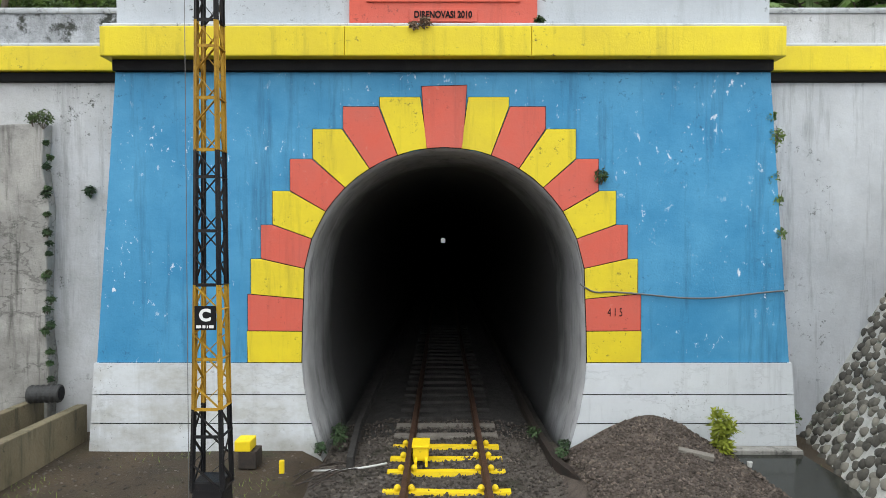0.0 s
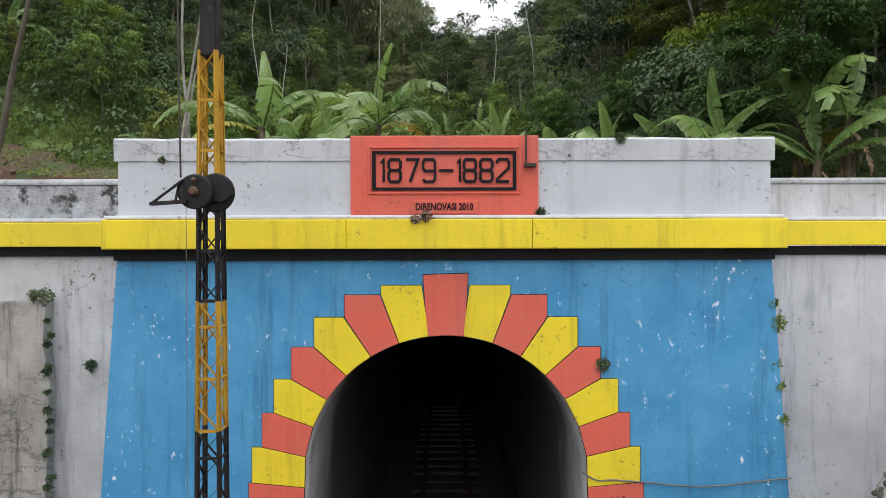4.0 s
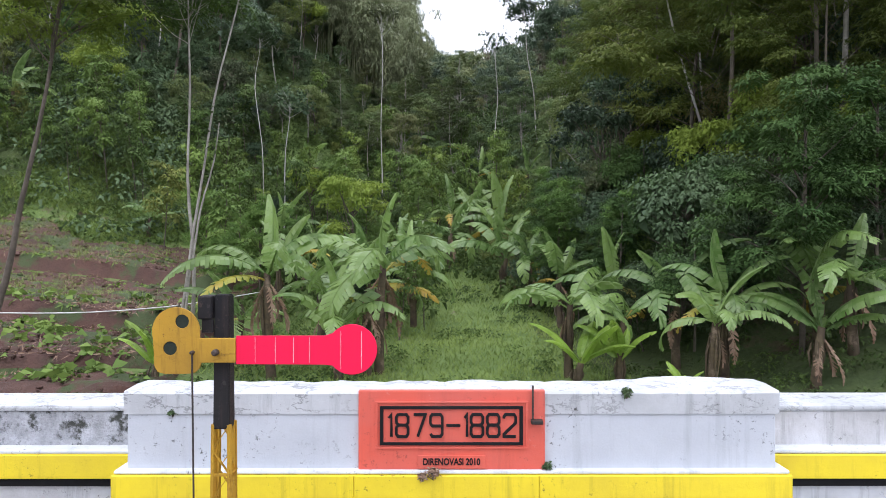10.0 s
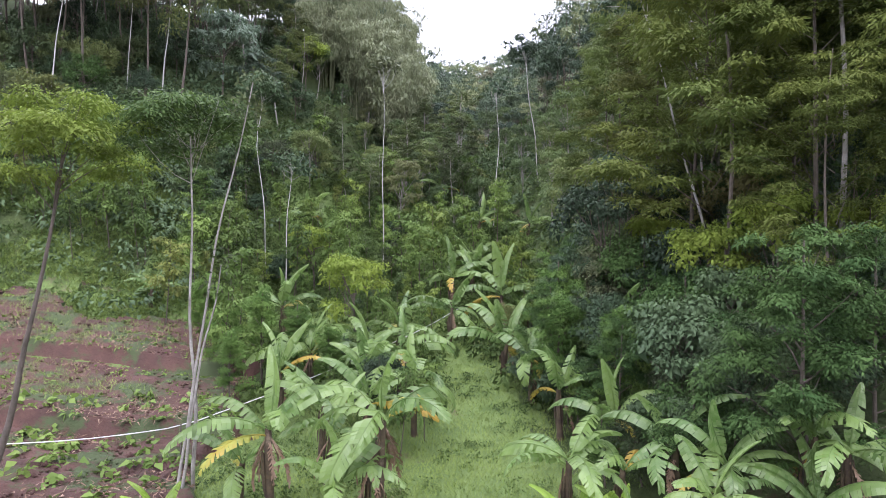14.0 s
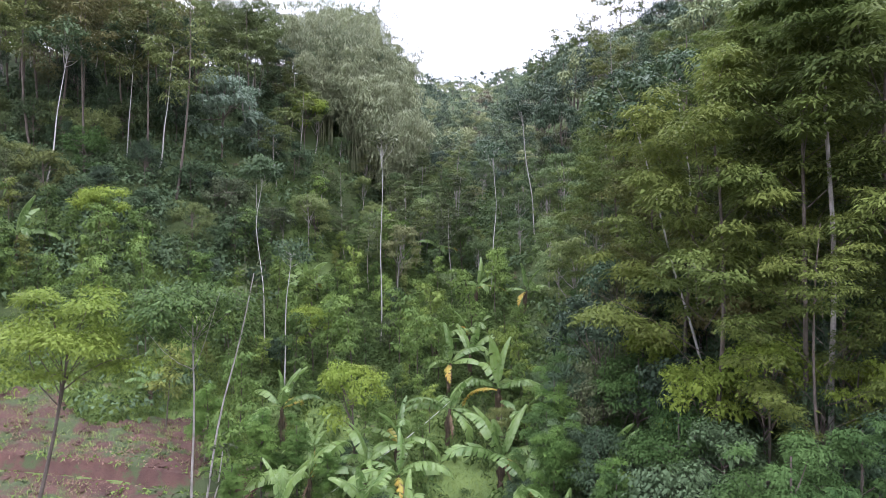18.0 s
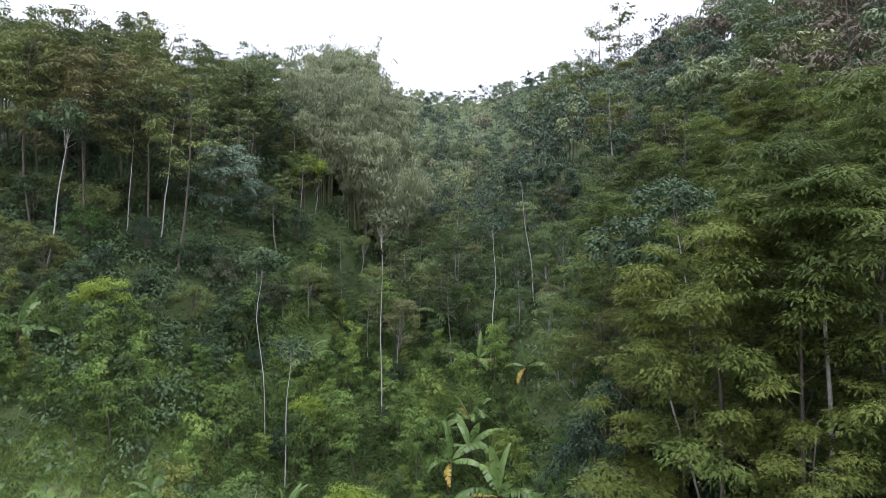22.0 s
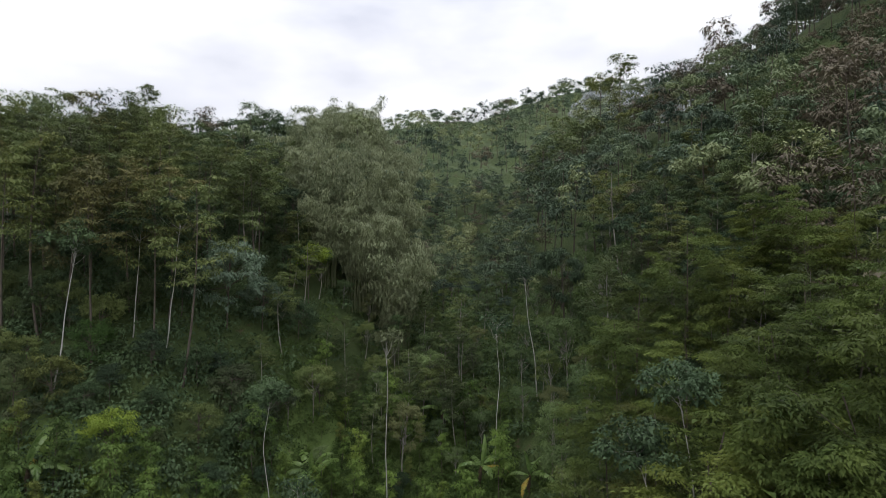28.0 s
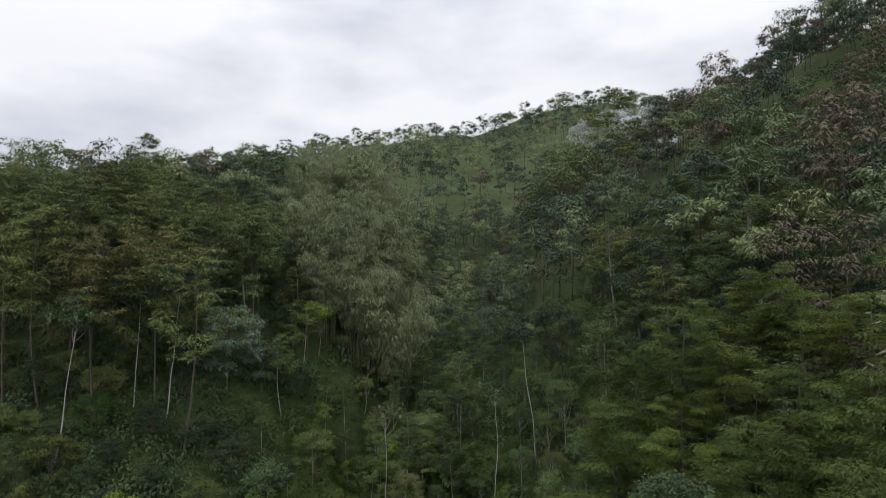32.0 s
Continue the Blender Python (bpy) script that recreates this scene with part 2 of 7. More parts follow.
def tone_mat(name):
    """Leaves of far woods: each tree has a tone of its own, from blue-green and dark green to olive, yellow-green and brown."""
    m, nt, p = nodes_of(name)
    at = nt.nodes.new("ShaderNodeAttribute")
    at.attribute_name = "tone"
    g = nt.nodes.new("ShaderNodeNewGeometry")
    r = nt.nodes.new("ShaderNodeValToRGB")
    r.color_ramp.interpolation = "LINEAR"
    tones = ((0.0, (0.036, 0.062, 0.047)), (0.25, (0.08, 0.12, 0.075)), (0.45, (0.135, 0.185, 0.10)), (0.62, (0.20, 0.245, 0.115)), (0.8, (0.28, 0.315, 0.15)), (0.88, (0.115, 0.092, 0.070)), (1.0, (0.17, 0.142, 0.10)))
    for k, (pos, col) in enumerate(tones):
        el = r.color_ramp.elements[k] if k < 2 else r.color_ramp.elements.new(pos)
        el.position, el.color = pos, (*col, 1)
    nt.links.new(at.outputs["Fac"], r.inputs[0])
    c = blend(nt, times(nt, g.outputs["Random Per Island"], 0.2), r.outputs[0], (0.19, 0.225, 0.11))
    nt.links.new(c, p.inputs["Base Color"])
    p.inputs["Roughness"].default_value, p.inputs["Specular IOR Level"].default_value = 0.6, 0.15
    tr = nt.nodes.new("ShaderNodeBsdfTranslucent")
    nt.links.new(c, tr.inputs[0])
    mx = nt.nodes.new("ShaderNodeMixShader")
    mx.inputs[0].default_value = 0.08
    nt.links.new(p.outputs[0], mx.inputs[1])
    nt.links.new(tr.outputs[0], mx.inputs[2])
    nt.links.new(mx.outputs[0], nt.nodes["Material Output"].inputs[0])
    return m


WHITE = paint("white_limewash", (0.60, 0.625, 0.65), (0.48, 0.505, 0.535), specks=1.0, streaks=0.28)
WING_WHITE = paint("greying_limewash", (0.56, 0.575, 0.60), (0.42, 0.43, 0.45), specks=1.0, streaks=0.45, patch=1.0)
PANEL = paint("greyed_limewash", (0.50, 0.53, 0.565), (0.42, 0.445, 0.48), specks=1.0, streaks=0.15)
WHITE_DIRTY = paint("stained_limewash", (0.52, 0.54, 0.555), (0.36, 0.375, 0.385), specks=1.0, streaks=0.35, cracks=0.5)
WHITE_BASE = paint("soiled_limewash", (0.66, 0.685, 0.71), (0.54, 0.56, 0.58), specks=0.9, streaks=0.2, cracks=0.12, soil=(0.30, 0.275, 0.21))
BLUE = paint("blue_wall_paint", (0.042, 0.24, 0.45), (0.085, 0.325, 0.55), stain=(0.02, 0.10, 0.19), specks=0.75, streaks=0.6, chips=0.9, patch=1.0)
YELLOW = paint("yellow_wall_paint", (0.78, 0.62, 0.02), (0.64, 0.49, 0.03), stain=(0.09, 0.07, 0.02), specks=1.0, streaks=0.3)
RED = paint("coral_red_wall_paint", (0.66, 0.11, 0.07), (0.55, 0.13, 0.10), stain=(0.14, 0.04, 0.03), specks=0.6, streaks=0.2, chips=0.3, chip=(0.62, 0.3, 0.26))
BLACK = paint("black_wall_paint", (0.012, 0.012, 0.014), (0.02, 0.02, 0.02), specks=0.2, streaks=0.2, rough=0.8, spec=0.1)
DRAIN = paint("mossy_drain_concrete", (0.235, 0.195, 0.125), (0.105, 0.088, 0.052), stain=(0.035, 0.034, 0.018), specks=1.0, streaks=1.0, bump=0.7, patch=1.0)
CONCRETE = paint("weathered_concrete", (0.40, 0.385, 0.36), (0.13, 0.125, 0.112), stain=(0.035, 0.035, 0.03), specks=1.0, streaks=1.0, bump=0.7, patch=1.0, cracks=0.5)
MAST_BLACK = paint("black_mast_paint", (0.010, 0.010, 0.012), (0.028, 0.026, 0.026), stain=(0.07, 0.05, 0.04), specks=0.8, streaks=0.5, rough=0.55, spec=0.18, patch=1.0, chips=0.35, chip=(0.16, 0.15, 0.14))
MAST_YELLOW = paint("ochre_mast_paint", (0.50, 0.29, 0.028), (0.33, 0.19, 0.03), stain=(0.07, 0.035, 0.015), specks=1.0, streaks=0.95, rough=0.6, spec=0.2, patch=1.0, cracks=0.25)
ARM_RED = paint("signal_red_enamel", (0.82, 0.012, 0.07), (0.76, 0.012, 0.06), stain=(0.4, 0.01, 0.03), specks=0.1, streaks=0.2, rough=0.5, bump=0.05, spec=0.2)
SLEEPER_YELLOW = paint("yellow_sleeper_paint", (0.85, 0.62, 0.01), (0.72, 0.5, 0.02), stain=(0.15, 0.1, 0.04), specks=0.6, streaks=0.1)
SIGN_WHITE = paint("sign_white", (0.8, 0.8, 0.8), (0.75, 0.75, 0.75), specks=0.1, streaks=0.1)
GLASS_DARK = surface("dark_lens_glass", (0.02, 0.03, 0.025), (0.03, 0.04, 0.03), rough=0.15, bump=0.0)
RAIL = surface("rusty_rail_steel", (0.10, 0.055, 0.04), (0.16, 0.09, 0.06), 6, 60, 0.55, 0.3, 0.01, 0.6)
RUST = surface("dark_iron", (0.03, 0.028, 0.026), (0.07, 0.05, 0.04), 6, 60, 0.6, 0.3, 0.01, 0.3)
SLEEPER = surface("old_timber_sleeper", (0.16, 0.14, 0.12), (0.24, 0.22, 0.19), 4, 50, 0.9, 0.6, 0.02)
GRAVEL = surface("crushed_gravel", (0.062, 0.050, 0.042), (0.150, 0.128, 0.110), 2.2, 45, 0.95, 1.0, 0.05, third=(0.045, 0.042, 0.026), t_lo=0.55, t_hi=0.66, island=True)
STONE = surface("river_stone", (0.055, 0.05, 0.042), (0.13, 0.12, 0.10), 3, 30, 0.9, 0.8, 0.03, third=(0.06, 0.075, 0.025), by_object=True)
MORTAR = surface("pale_mortar", (0.58, 0.57, 0.54), (0.38, 0.37, 0.34), 4, 40, 0.9, 0.6, 0.03, third=(0.07, 0.09, 0.035), t_lo=0.54, t_hi=0.62)
SOIL = surface("red_brown_soil", (0.060, 0.030, 0.022), (0.118, 0.060, 0.043), 0.9, 18, 0.95, 1.0, 0.10, third=(0.055, 0.078, 0.026), t_lo=0.50, t_hi=0.58)
MUD = surface("trackside_mud", (0.036, 0.024, 0.014), (0.085, 0.059, 0.032), 1.1, 30, 0.85, 1.0, 0.06, third=(0.044, 0.046, 0.018), t_lo=0.55, t_hi=0.66)
WATER = surface("still_muddy_water", (0.018, 0.02, 0.016), (0.03, 0.03, 0.025), 1, 8, 0.12, 0.05, 0.01)
WATER.node_tree.nodes["Principled BSDF"].inputs["Specular IOR Level"].default_value = 0.2
RUBBER = surface("black_rubber", (0.02, 0.02, 0.02), (0.035, 0.035, 0.035), 5, 40, 0.6, 0.3, 0.01)
PIPE = surface("white_plastic_pipe", (0.7, 0.7, 0.68), (0.55, 0.55, 0.52), 5, 40, 0.5, 0.1, 0.01)
WIRE = surface("grey_wire", (0.12, 0.12, 0.12), (0.2, 0.2, 0.2), 5, 40, 0.5, 0.1, 0.005, 0.4)
RUBBLE = surface("mouldy_rubble_parapet", (0.58, 0.60, 0.63), (0.33, 0.34, 0.355), 4.5, 14, 0.9, 1.0, 0.10, third=(0.06, 0.065, 0.055), t_lo=0.51, t_hi=0.60)
DIRTY_WALL = paint("dirty_grey_plaster", (0.58, 0.585, 0.60), (0.40, 0.40, 0.395), stain=(0.07, 0.07, 0.06), specks=1.0, streaks=0.4, patch=1.0, bump=0.6)
HEAP = surface("brown_gravel", (0.082, 0.064, 0.052), (0.165, 0.130, 0.108), 5, 45, 0.95, 1.0, 0.05, island=True)
BARK_WHITE = surface("white_bark", (0.33, 0.315, 0.285), (0.50, 0.48, 0.445), 1.5, 10, 0.8, 0.4, 0.02)
# the shade inside the tunnel is put into this dark colour
TUNNEL_BED = surface("shade_dark_ballast", (0.035, 0.032, 0.03), (0.07, 0.065, 0.06), 5, 45, 0.95, 1.0, 0.05)
BARK_PALE = surface("pale_smooth_bark", (0.17, 0.155, 0.13), (0.37, 0.35, 0.31), 2.0, 14, 0.9, 0.5, 0.02)
CULM = surface("bamboo_culm", (0.10, 0.12, 0.05), (0.17, 0.18, 0.09), 2.0, 14, 0.7, 0.2, 0.01)
BARK_DARK = surface("dark_bark", (0.07, 0.06, 0.045), (0.14, 0.115, 0.09), 2.0, 14, 0.95, 0.7, 0.03)
BANANA_STEM = surface("banana_stem", (0.040, 0.024, 0.016), (0.105, 0.080, 0.040), 2.5, 12, 0.8, 0.8, 0.03, third=(0.20, 0.15, 0.10), t_lo=0.56, t_hi=0.66)
DEAD_LEAF = surface("dry_banana_leaf", (0.16, 0.09, 0.05), (0.34, 0.24, 0.17), 3, 25, 0.9, 0.4, 0.02)
L_BANANA = leaf_mat("banana_leaf", (0.105, 0.205, 0.044), (0.215, 0.330, 0.082), (0.320, 0.415, 0.190), 0.5, 0.46, 0.32, spec=0.45)
L_BANANA_YOUNG = leaf_mat("young_banana_leaf", (0.20, 0.34, 0.04), (0.28, 0.43, 0.06), (0.34, 0.46, 0.11), 0.5, 0.45, 0.3, spec=0.4)
L_BANANA_OLD = leaf_mat("yellowing_banana_leaf", (0.38, 0.36, 0.06), (0.46, 0.27, 0.05), (0.30, 0.38, 0.08), 1.2, 0.3, 0.4, spec=0.3)
L_SENGON = leaf_mat("feathery_leaf", (0.076, 0.103, 0.040), (0.146, 0.174, 0.060), (0.168, 0.194, 0.073), 0.15, 0.24, spec=0.08, variety=0.9)
L_OLIVE = leaf_mat("layered_olive_leaf", (0.058, 0.090, 0.025), (0.130, 0.166, 0.041), (0.164, 0.198, 0.051), 0.15, 0.38, spec=0.08, variety=0.6)
L_LIME = leaf_mat("lime_young_leaf", (0.150, 0.225, 0.035), (0.225, 0.300, 0.050), (0.250, 0.320, 0.065), 0.3, 0.3, spec=0.08)
L_BROAD = leaf_mat("broad_dark_leaf", (0.035, 0.062, 0.030), (0.086, 0.128, 0.055), (0.106, 0.148, 0.067), 0.15, 0.08, 0.5, spec=0.12, variety=1.0)
L_YOUNG = leaf_mat("plantation_leaf", (0.062, 0.110, 0.029), (0.142, 0.206, 0.048), (0.176, 0.237, 0.058), 0.2, 0.22, spec=0.08, variety=0.9)
# valley foliage: haze is put into this paler grey-green
L_HAZED = leaf_mat("haze_paled_leaf", (0.088, 0.130, 0.052), (0.155, 0.206, 0.080), (0.172, 0.220, 0.092), 0.15, 0.22, spec=0.08, variety=0.9)
L_BLUE = leaf_mat("blue_green_leaf", (0.075, 0.125, 0.078), (0.150, 0.215, 0.135), (0.185, 0.250, 0.165), 0.5, 0.12, 0.4, spec=0.3)
L_FERN = leaf_mat("fern_green_leaf", (0.060, 0.125, 0.030), (0.130, 0.220, 0.052), (0.175, 0.275, 0.070), 0.6, 0.34, spec=0.06)
L_LAYER = leaf_mat("layered_green_leaf", (0.030, 0.068, 0.020), (0.066, 0.120, 0.034), (0.090, 0.148, 0.046), 0.4, 0.18, spec=0.05)
L_BAMBOO = leaf_mat("bamboo_leaf", (0.172, 0.211, 0.112), (0.249, 0.284, 0.155), (0.267, 0.284, 0.163), 0.25, 0.28)
L_SHRUB = leaf_mat("yellow_green_shrub_leaf", (0.26, 0.31, 0.04), (0.36, 0.40, 0.05), (0.42, 0.44, 0.09), 2.0, 0.25)
# darker leaf for bushy trees, with the slope's shade put into its green
L_SHADED = leaf_mat("shaded_green_leaf", (0.025, 0.045, 0.023), (0.059, 0.090, 0.040), (0.077, 0.110, 0.050), 0.2, 0.08, 0.5, spec=0.10, variety=0.8)
L_FAR = tone_mat("woodland_leaf")
L_GRASS = leaf_mat("grass_blade", (0.130, 0.205, 0.045), (0.225, 0.305, 0.072), (0.260, 0.320, 0.105), 0.35, 0.32)
GRASS_FLOOR = surface("grassy_floor", (0.10, 0.16, 0.04), (0.16, 0.23, 0.06), 0.8, 14, 0.95, 1.0, 0.08, third=(0.14, 0.105, 0.07), t_lo=0.60, t_hi=0.68)
GROUND_GREEN = surface("undergrowth_floor", (0.040, 0.068, 0.016), (0.068, 0.096, 0.024), 0.6, 9, 0.95, 1.0, 0.15, third=(0.096, 0.068, 0.040), t_lo=0.60, t_hi=0.68)

SKY_GLOW, _nt, _p = nodes_of("daylight")
_p.inputs["Emission Color"].default_value, _p.inputs["Emission Strength"].default_value = (0.9, 0.95, 1.0, 1), 0.6
def shaded_lining():
    """Concrete lining, its colour blackened from a little way inside to stand for the tunnel's shade; the edge is
    ragged.
    """
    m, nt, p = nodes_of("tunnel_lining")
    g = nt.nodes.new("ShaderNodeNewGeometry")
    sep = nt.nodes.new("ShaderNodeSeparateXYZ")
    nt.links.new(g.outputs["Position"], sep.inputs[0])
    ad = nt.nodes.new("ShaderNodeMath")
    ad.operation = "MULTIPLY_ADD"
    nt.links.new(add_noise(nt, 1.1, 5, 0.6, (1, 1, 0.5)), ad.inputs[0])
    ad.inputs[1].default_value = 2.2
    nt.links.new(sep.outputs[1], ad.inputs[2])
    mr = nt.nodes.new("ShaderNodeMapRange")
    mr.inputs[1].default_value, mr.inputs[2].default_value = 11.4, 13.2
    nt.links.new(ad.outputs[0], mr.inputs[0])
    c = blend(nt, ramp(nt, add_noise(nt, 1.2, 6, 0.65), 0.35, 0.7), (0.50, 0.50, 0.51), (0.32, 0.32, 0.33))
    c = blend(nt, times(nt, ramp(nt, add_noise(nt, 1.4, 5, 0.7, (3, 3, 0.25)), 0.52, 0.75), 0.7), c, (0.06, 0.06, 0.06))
    # tunnel shade put into the colour, by depth behind the mouth
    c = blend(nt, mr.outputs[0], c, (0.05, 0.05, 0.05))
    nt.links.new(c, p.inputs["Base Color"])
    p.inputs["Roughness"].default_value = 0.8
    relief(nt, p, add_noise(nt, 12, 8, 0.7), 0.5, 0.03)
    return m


LINING = shaded_lining()

# ---------------------------------------------------------------- mesh helpers
def part(name, bm, material, parent=None, label="", smooth=False):
    """Link a bmesh as one mesh object, under a thing or a part."""
    me = bpy.data.meshes.new(name)
    bm.to_mesh(me)
    bm.free()
    if smooth:
        me.shade_smooth()
    me.materials.append(material)
    ob = new(name, me)
    if parent is not None:
        ob.parent = parent
    if label:
        ob["label"] = label
    return ob


def np_mesh(name, verts, faces, material, parent=None, smooth=False):
    """A mesh out of an array of vertices and an array of quads or triangles."""
    me = bpy.data.meshes.new(name)
    n, k = faces.shape
    me.vertices.add(len(verts))
    me.vertices.foreach_set("co", np.ascontiguousarray(verts, dtype=np.float32).ravel())
    me.loops.add(n * k)
    me.loops.foreach_set("vertex_index", np.ascontiguousarray(faces, dtype=np.int32).ravel())
    me.polygons.add(n)
    me.polygons.foreach_set("loop_start", np.arange(0, n * k, k, dtype=np.int32))
    me.update(calc_edges=True)
    if smooth:
        me.shade_smooth()
    me.materials.append(material)
    ob = new(name, me)
    if parent is not None:
        ob.parent = parent
    return ob


def thing(name, label, category, at=(0, 0, 0), group="", kind=""):
    e = new(name)
    e.empty_display_size = 0.1
    e.location = at
    return tagged(e, label, category, group, kind)


def box(bm, x0, x1, y0, y1, z0, z1, bevel=0.0, m=None):
    vs = [bm.verts.new((x, y, z)) for z in (z0, z1) for y in (y0, y1) for x in (x0, x1)]
    if m is not None:
        for v in vs:
            v.co = m @ v.co
    fs = [bm.faces.new([vs[i] for i in f]) for f in ((0, 2, 3, 1), (4, 5, 7, 6), (0, 1, 5, 4), (2, 6, 7, 3), (0, 4, 6, 2), (1, 3, 7, 5))]
    if bevel:
        es = {e for f in fs for e in f.edges}
        bmesh.ops.bevel(bm, geom=list(es), offset=bevel, segments=2, affect="EDGES", profile=0.6)
    return vs


def boxed(x0, x1, y0, y1, z0, z1, bevel=0.0, m=None):
    bm = bmesh.new()
    box(bm, x0, x1, y0, y1, z0, z1, bevel, m)
    return bm


def prism(outline, y0, y1, bevel=0.0, bm=None):
    """An outline in x, z (anticlockwise seen from -y), drawn from y0 back to y1."""
    bm = bm or bmesh.new()
    a = [bm.verts.new((x, y0, z)) for x, z in outline]
    b = [bm.verts.new((x, y1, z)) for x, z in outline]
    n = len(outline)
    f0 = bm.faces.new(a)
    bm.faces.new(b[::-1])
    for i in range(n):
        bm.faces.new((a[i], b[i], b[(i + 1) % n], a[(i + 1) % n]))
    if bevel:
        bmesh.ops.bevel(bm, geom=list(f0.edges), offset=bevel, segments=2, affect="EDGES", profile=0.6)
    bmesh.ops.recalc_face_normals(bm, faces=bm.faces)
    return bm


def tube_data(path, radii, sides=6):
    """Vertices and quads of a tapered tube along a path."""
    path = np.asarray(path, float)
    t = np.gradient(path, axis=0)
    t /= np.linalg.norm(t, axis=1)[:, None] + 1e-9
    ref = np.array([0.31, 0.95, 0.05])
    u = np.cross(t, ref)
    u /= np.linalg.norm(u, axis=1)[:, None] + 1e-9
    v = np.cross(t, u)
    a = np.linspace(0, 2 * np.pi, sides, endpoint=False)
    r = np.asarray(radii, float)[:, None, None]
    vs = path[:, None, :] + r * (np.cos(a)[None, :, None] * u[:, None, :] + np.sin(a)[None, :, None] * v[:, None, :])
    n = len(path)
    i = np.arange(n - 1)[:, None] * sides
    j = np.arange(sides)[None, :]
    k = (np.arange(sides)[None, :] + 1) % sides
    f = np.stack([i + j, i + k, i + sides + k, i + sides + j], -1).reshape(-1, 4)
    return vs.reshape(-1, 3), f


def gather(pieces):
    vs, fs, o = [], [], 0
    for v, f in pieces:
        vs.append(v)
        fs.append(f + o)
        o += len(v)
    return np.concatenate(vs), np.concatenate(fs)


def tube(name, path, radius, material, parent=None, sides=6, taper=1.0):
    n = len(path)
    v, f = tube_data(path, np.linspace(radius, radius * taper, n), sides)
    return np_mesh(name, v, f, material, parent, True)


def lathe(profile, sides=20, m=None):
    bm = bmesh.new()
    rings = []
    for r, z in profile:
        rings.append([bm.verts.new((r * math.cos(2 * math.pi * i / sides), r * math.sin(2 * math.pi * i / sides), z)) for i in range(sides)])
    for a, b in zip(rings, rings[1:]):
        for i in range(sides):
            bm.faces.new((a[i], a[(i + 1) % sides], b[(i + 1) % sides], b[i]))
    bm.faces.new(rings[0][::-1])
    bm.faces.new(rings[-1])
    if m is not None:
        bmesh.ops.transform(bm, matrix=m, verts=bm.verts)
    return bm


def words(name, text, size, at, material, parent=None, depth=0.012, squeeze=1.0, bold=0.0):
    """Letters standing out of a wall that faces -y, as a mesh."""
    cu = bpy.data.curves.new(name, "FONT")
    cu.body, cu.size, cu.extrude, cu.align_x, cu.align_y, cu.offset = text, size, depth, "CENTER", "CENTER", bold
    tmp = new("tmp", cu)
    me = bpy.data.meshes.new_from_object(tmp.evaluated_get(bpy.context.evaluated_depsgraph_get()))
    bpy.data.objects.remove(tmp)
    me.transform(Matrix.Translation(at) @ pose(0, 0, 0, 90) @ Matrix.Diagonal((squeeze, 1, 1, 1)))
    me.materials.clear()
    me.materials.append(material)
    ob = new(name, me)
    if parent is not None:
        ob.parent = parent
    return ob


# ---------------------------------------------------------------- terrain
def lerp(x, xs, ys):
    return np.interp(x, xs, ys)


def smooth01(t):
    t = np.clip(t, 0, 1)
    return t * t * (3 - 2 * t)


def height(x, y):
    """The valley behind the portal: floor along x = 0, a spur on one side, a steep wooded slope on the other."""
    x, y = np.asarray(x, float), np.asarray(y, float)
    z = lerp(y, [11, 17, 25, 38, 53, 65, 89, 130, 200, 300, 430, 520, 900], [6.3, 6.5, 7.1, 9.2, 12.6, 19.5, 29.5, 42, 62, 95, 137, 125, 60])
    dl = np.maximum(0, lerp(y, [15, 60, 80, 110, 200], [-13, -12, -7, -4, -2]) - x)
    al = lerp(y, [14, 30, 38, 45, 55, 65, 80, 95, 110, 125, 170, 260], [0.4, 1.5, 5, 12, 17, 19, 20, 19, 16, 11, 4, 0])
    wl = lerp(y, [20, 60, 80, 110], [12, 13, 9, 6])
    z = z + al * (1 - np.exp(-dl / wl))
    dr = np.maximum(0, x - lerp(y, [12, 20, 40, 70, 110, 200], [9, 6, 5.5, 7.5, 12, 22]))
    sr = lerp(y, [11, 20, 45, 70, 110, 180, 268, 430], [0.25, 0.5, 0.66, 0.75, 0.72, 0.45, 0.32, 0.32])
    z = z + sr * dr * (1 - 0.35 * smooth01((dr - 60) / 80) - 0.28 * smooth01((dr - 18) / 30) * smooth01((118 - y) / 30))
    z = z + 4 * np.exp(-((dr - 56) / 16) ** 2 - ((y - 126) / 20) ** 2)
    z = z - 0.16 * np.maximum(0, x - 0.2 * y) * smooth01((y - 180) / 120)
    z = z - 0.13 * np.maximum(0, -x) * smooth01((y - 200) / 180)
    far = smooth01((y - 40) / 60)
    z = z + far * (1.6 * np.sin(x * 0.11 + 1.3) * np.sin(y * 0.09) + 0.9 * np.sin(x * 0.31 + y * 0.17)) + 0.12 * np.sin(x * 0.9 + 1) * np.sin(y * 0.7)
    # terraces of the field
    fld = smooth01((-6 - x) / 3) * smooth01((y - 15) / 4) * smooth01((40 - y) / 4)
    z = z + fld * 0.11 * (np.round(y / 7.0) * 7.0 - y)
    return z


def hz(x, y):
    return float(height(x, y))


def in_field(x, y):
    x, y = np.asarray(x), np.asarray(y)
    edge = -7.5 - 0.12 * (y - 14) + 0.5 * np.sin(y * 0.8)
    back = 34.5 + 2.0 * smooth01((-12.0 - x) / 3.0) + 1.2 * np.sin(x * 0.7)
    return (x < edge) & (x > -31 + 2.0 * np.sin(y * 0.5)) & (y > 14.0) & (y < back)


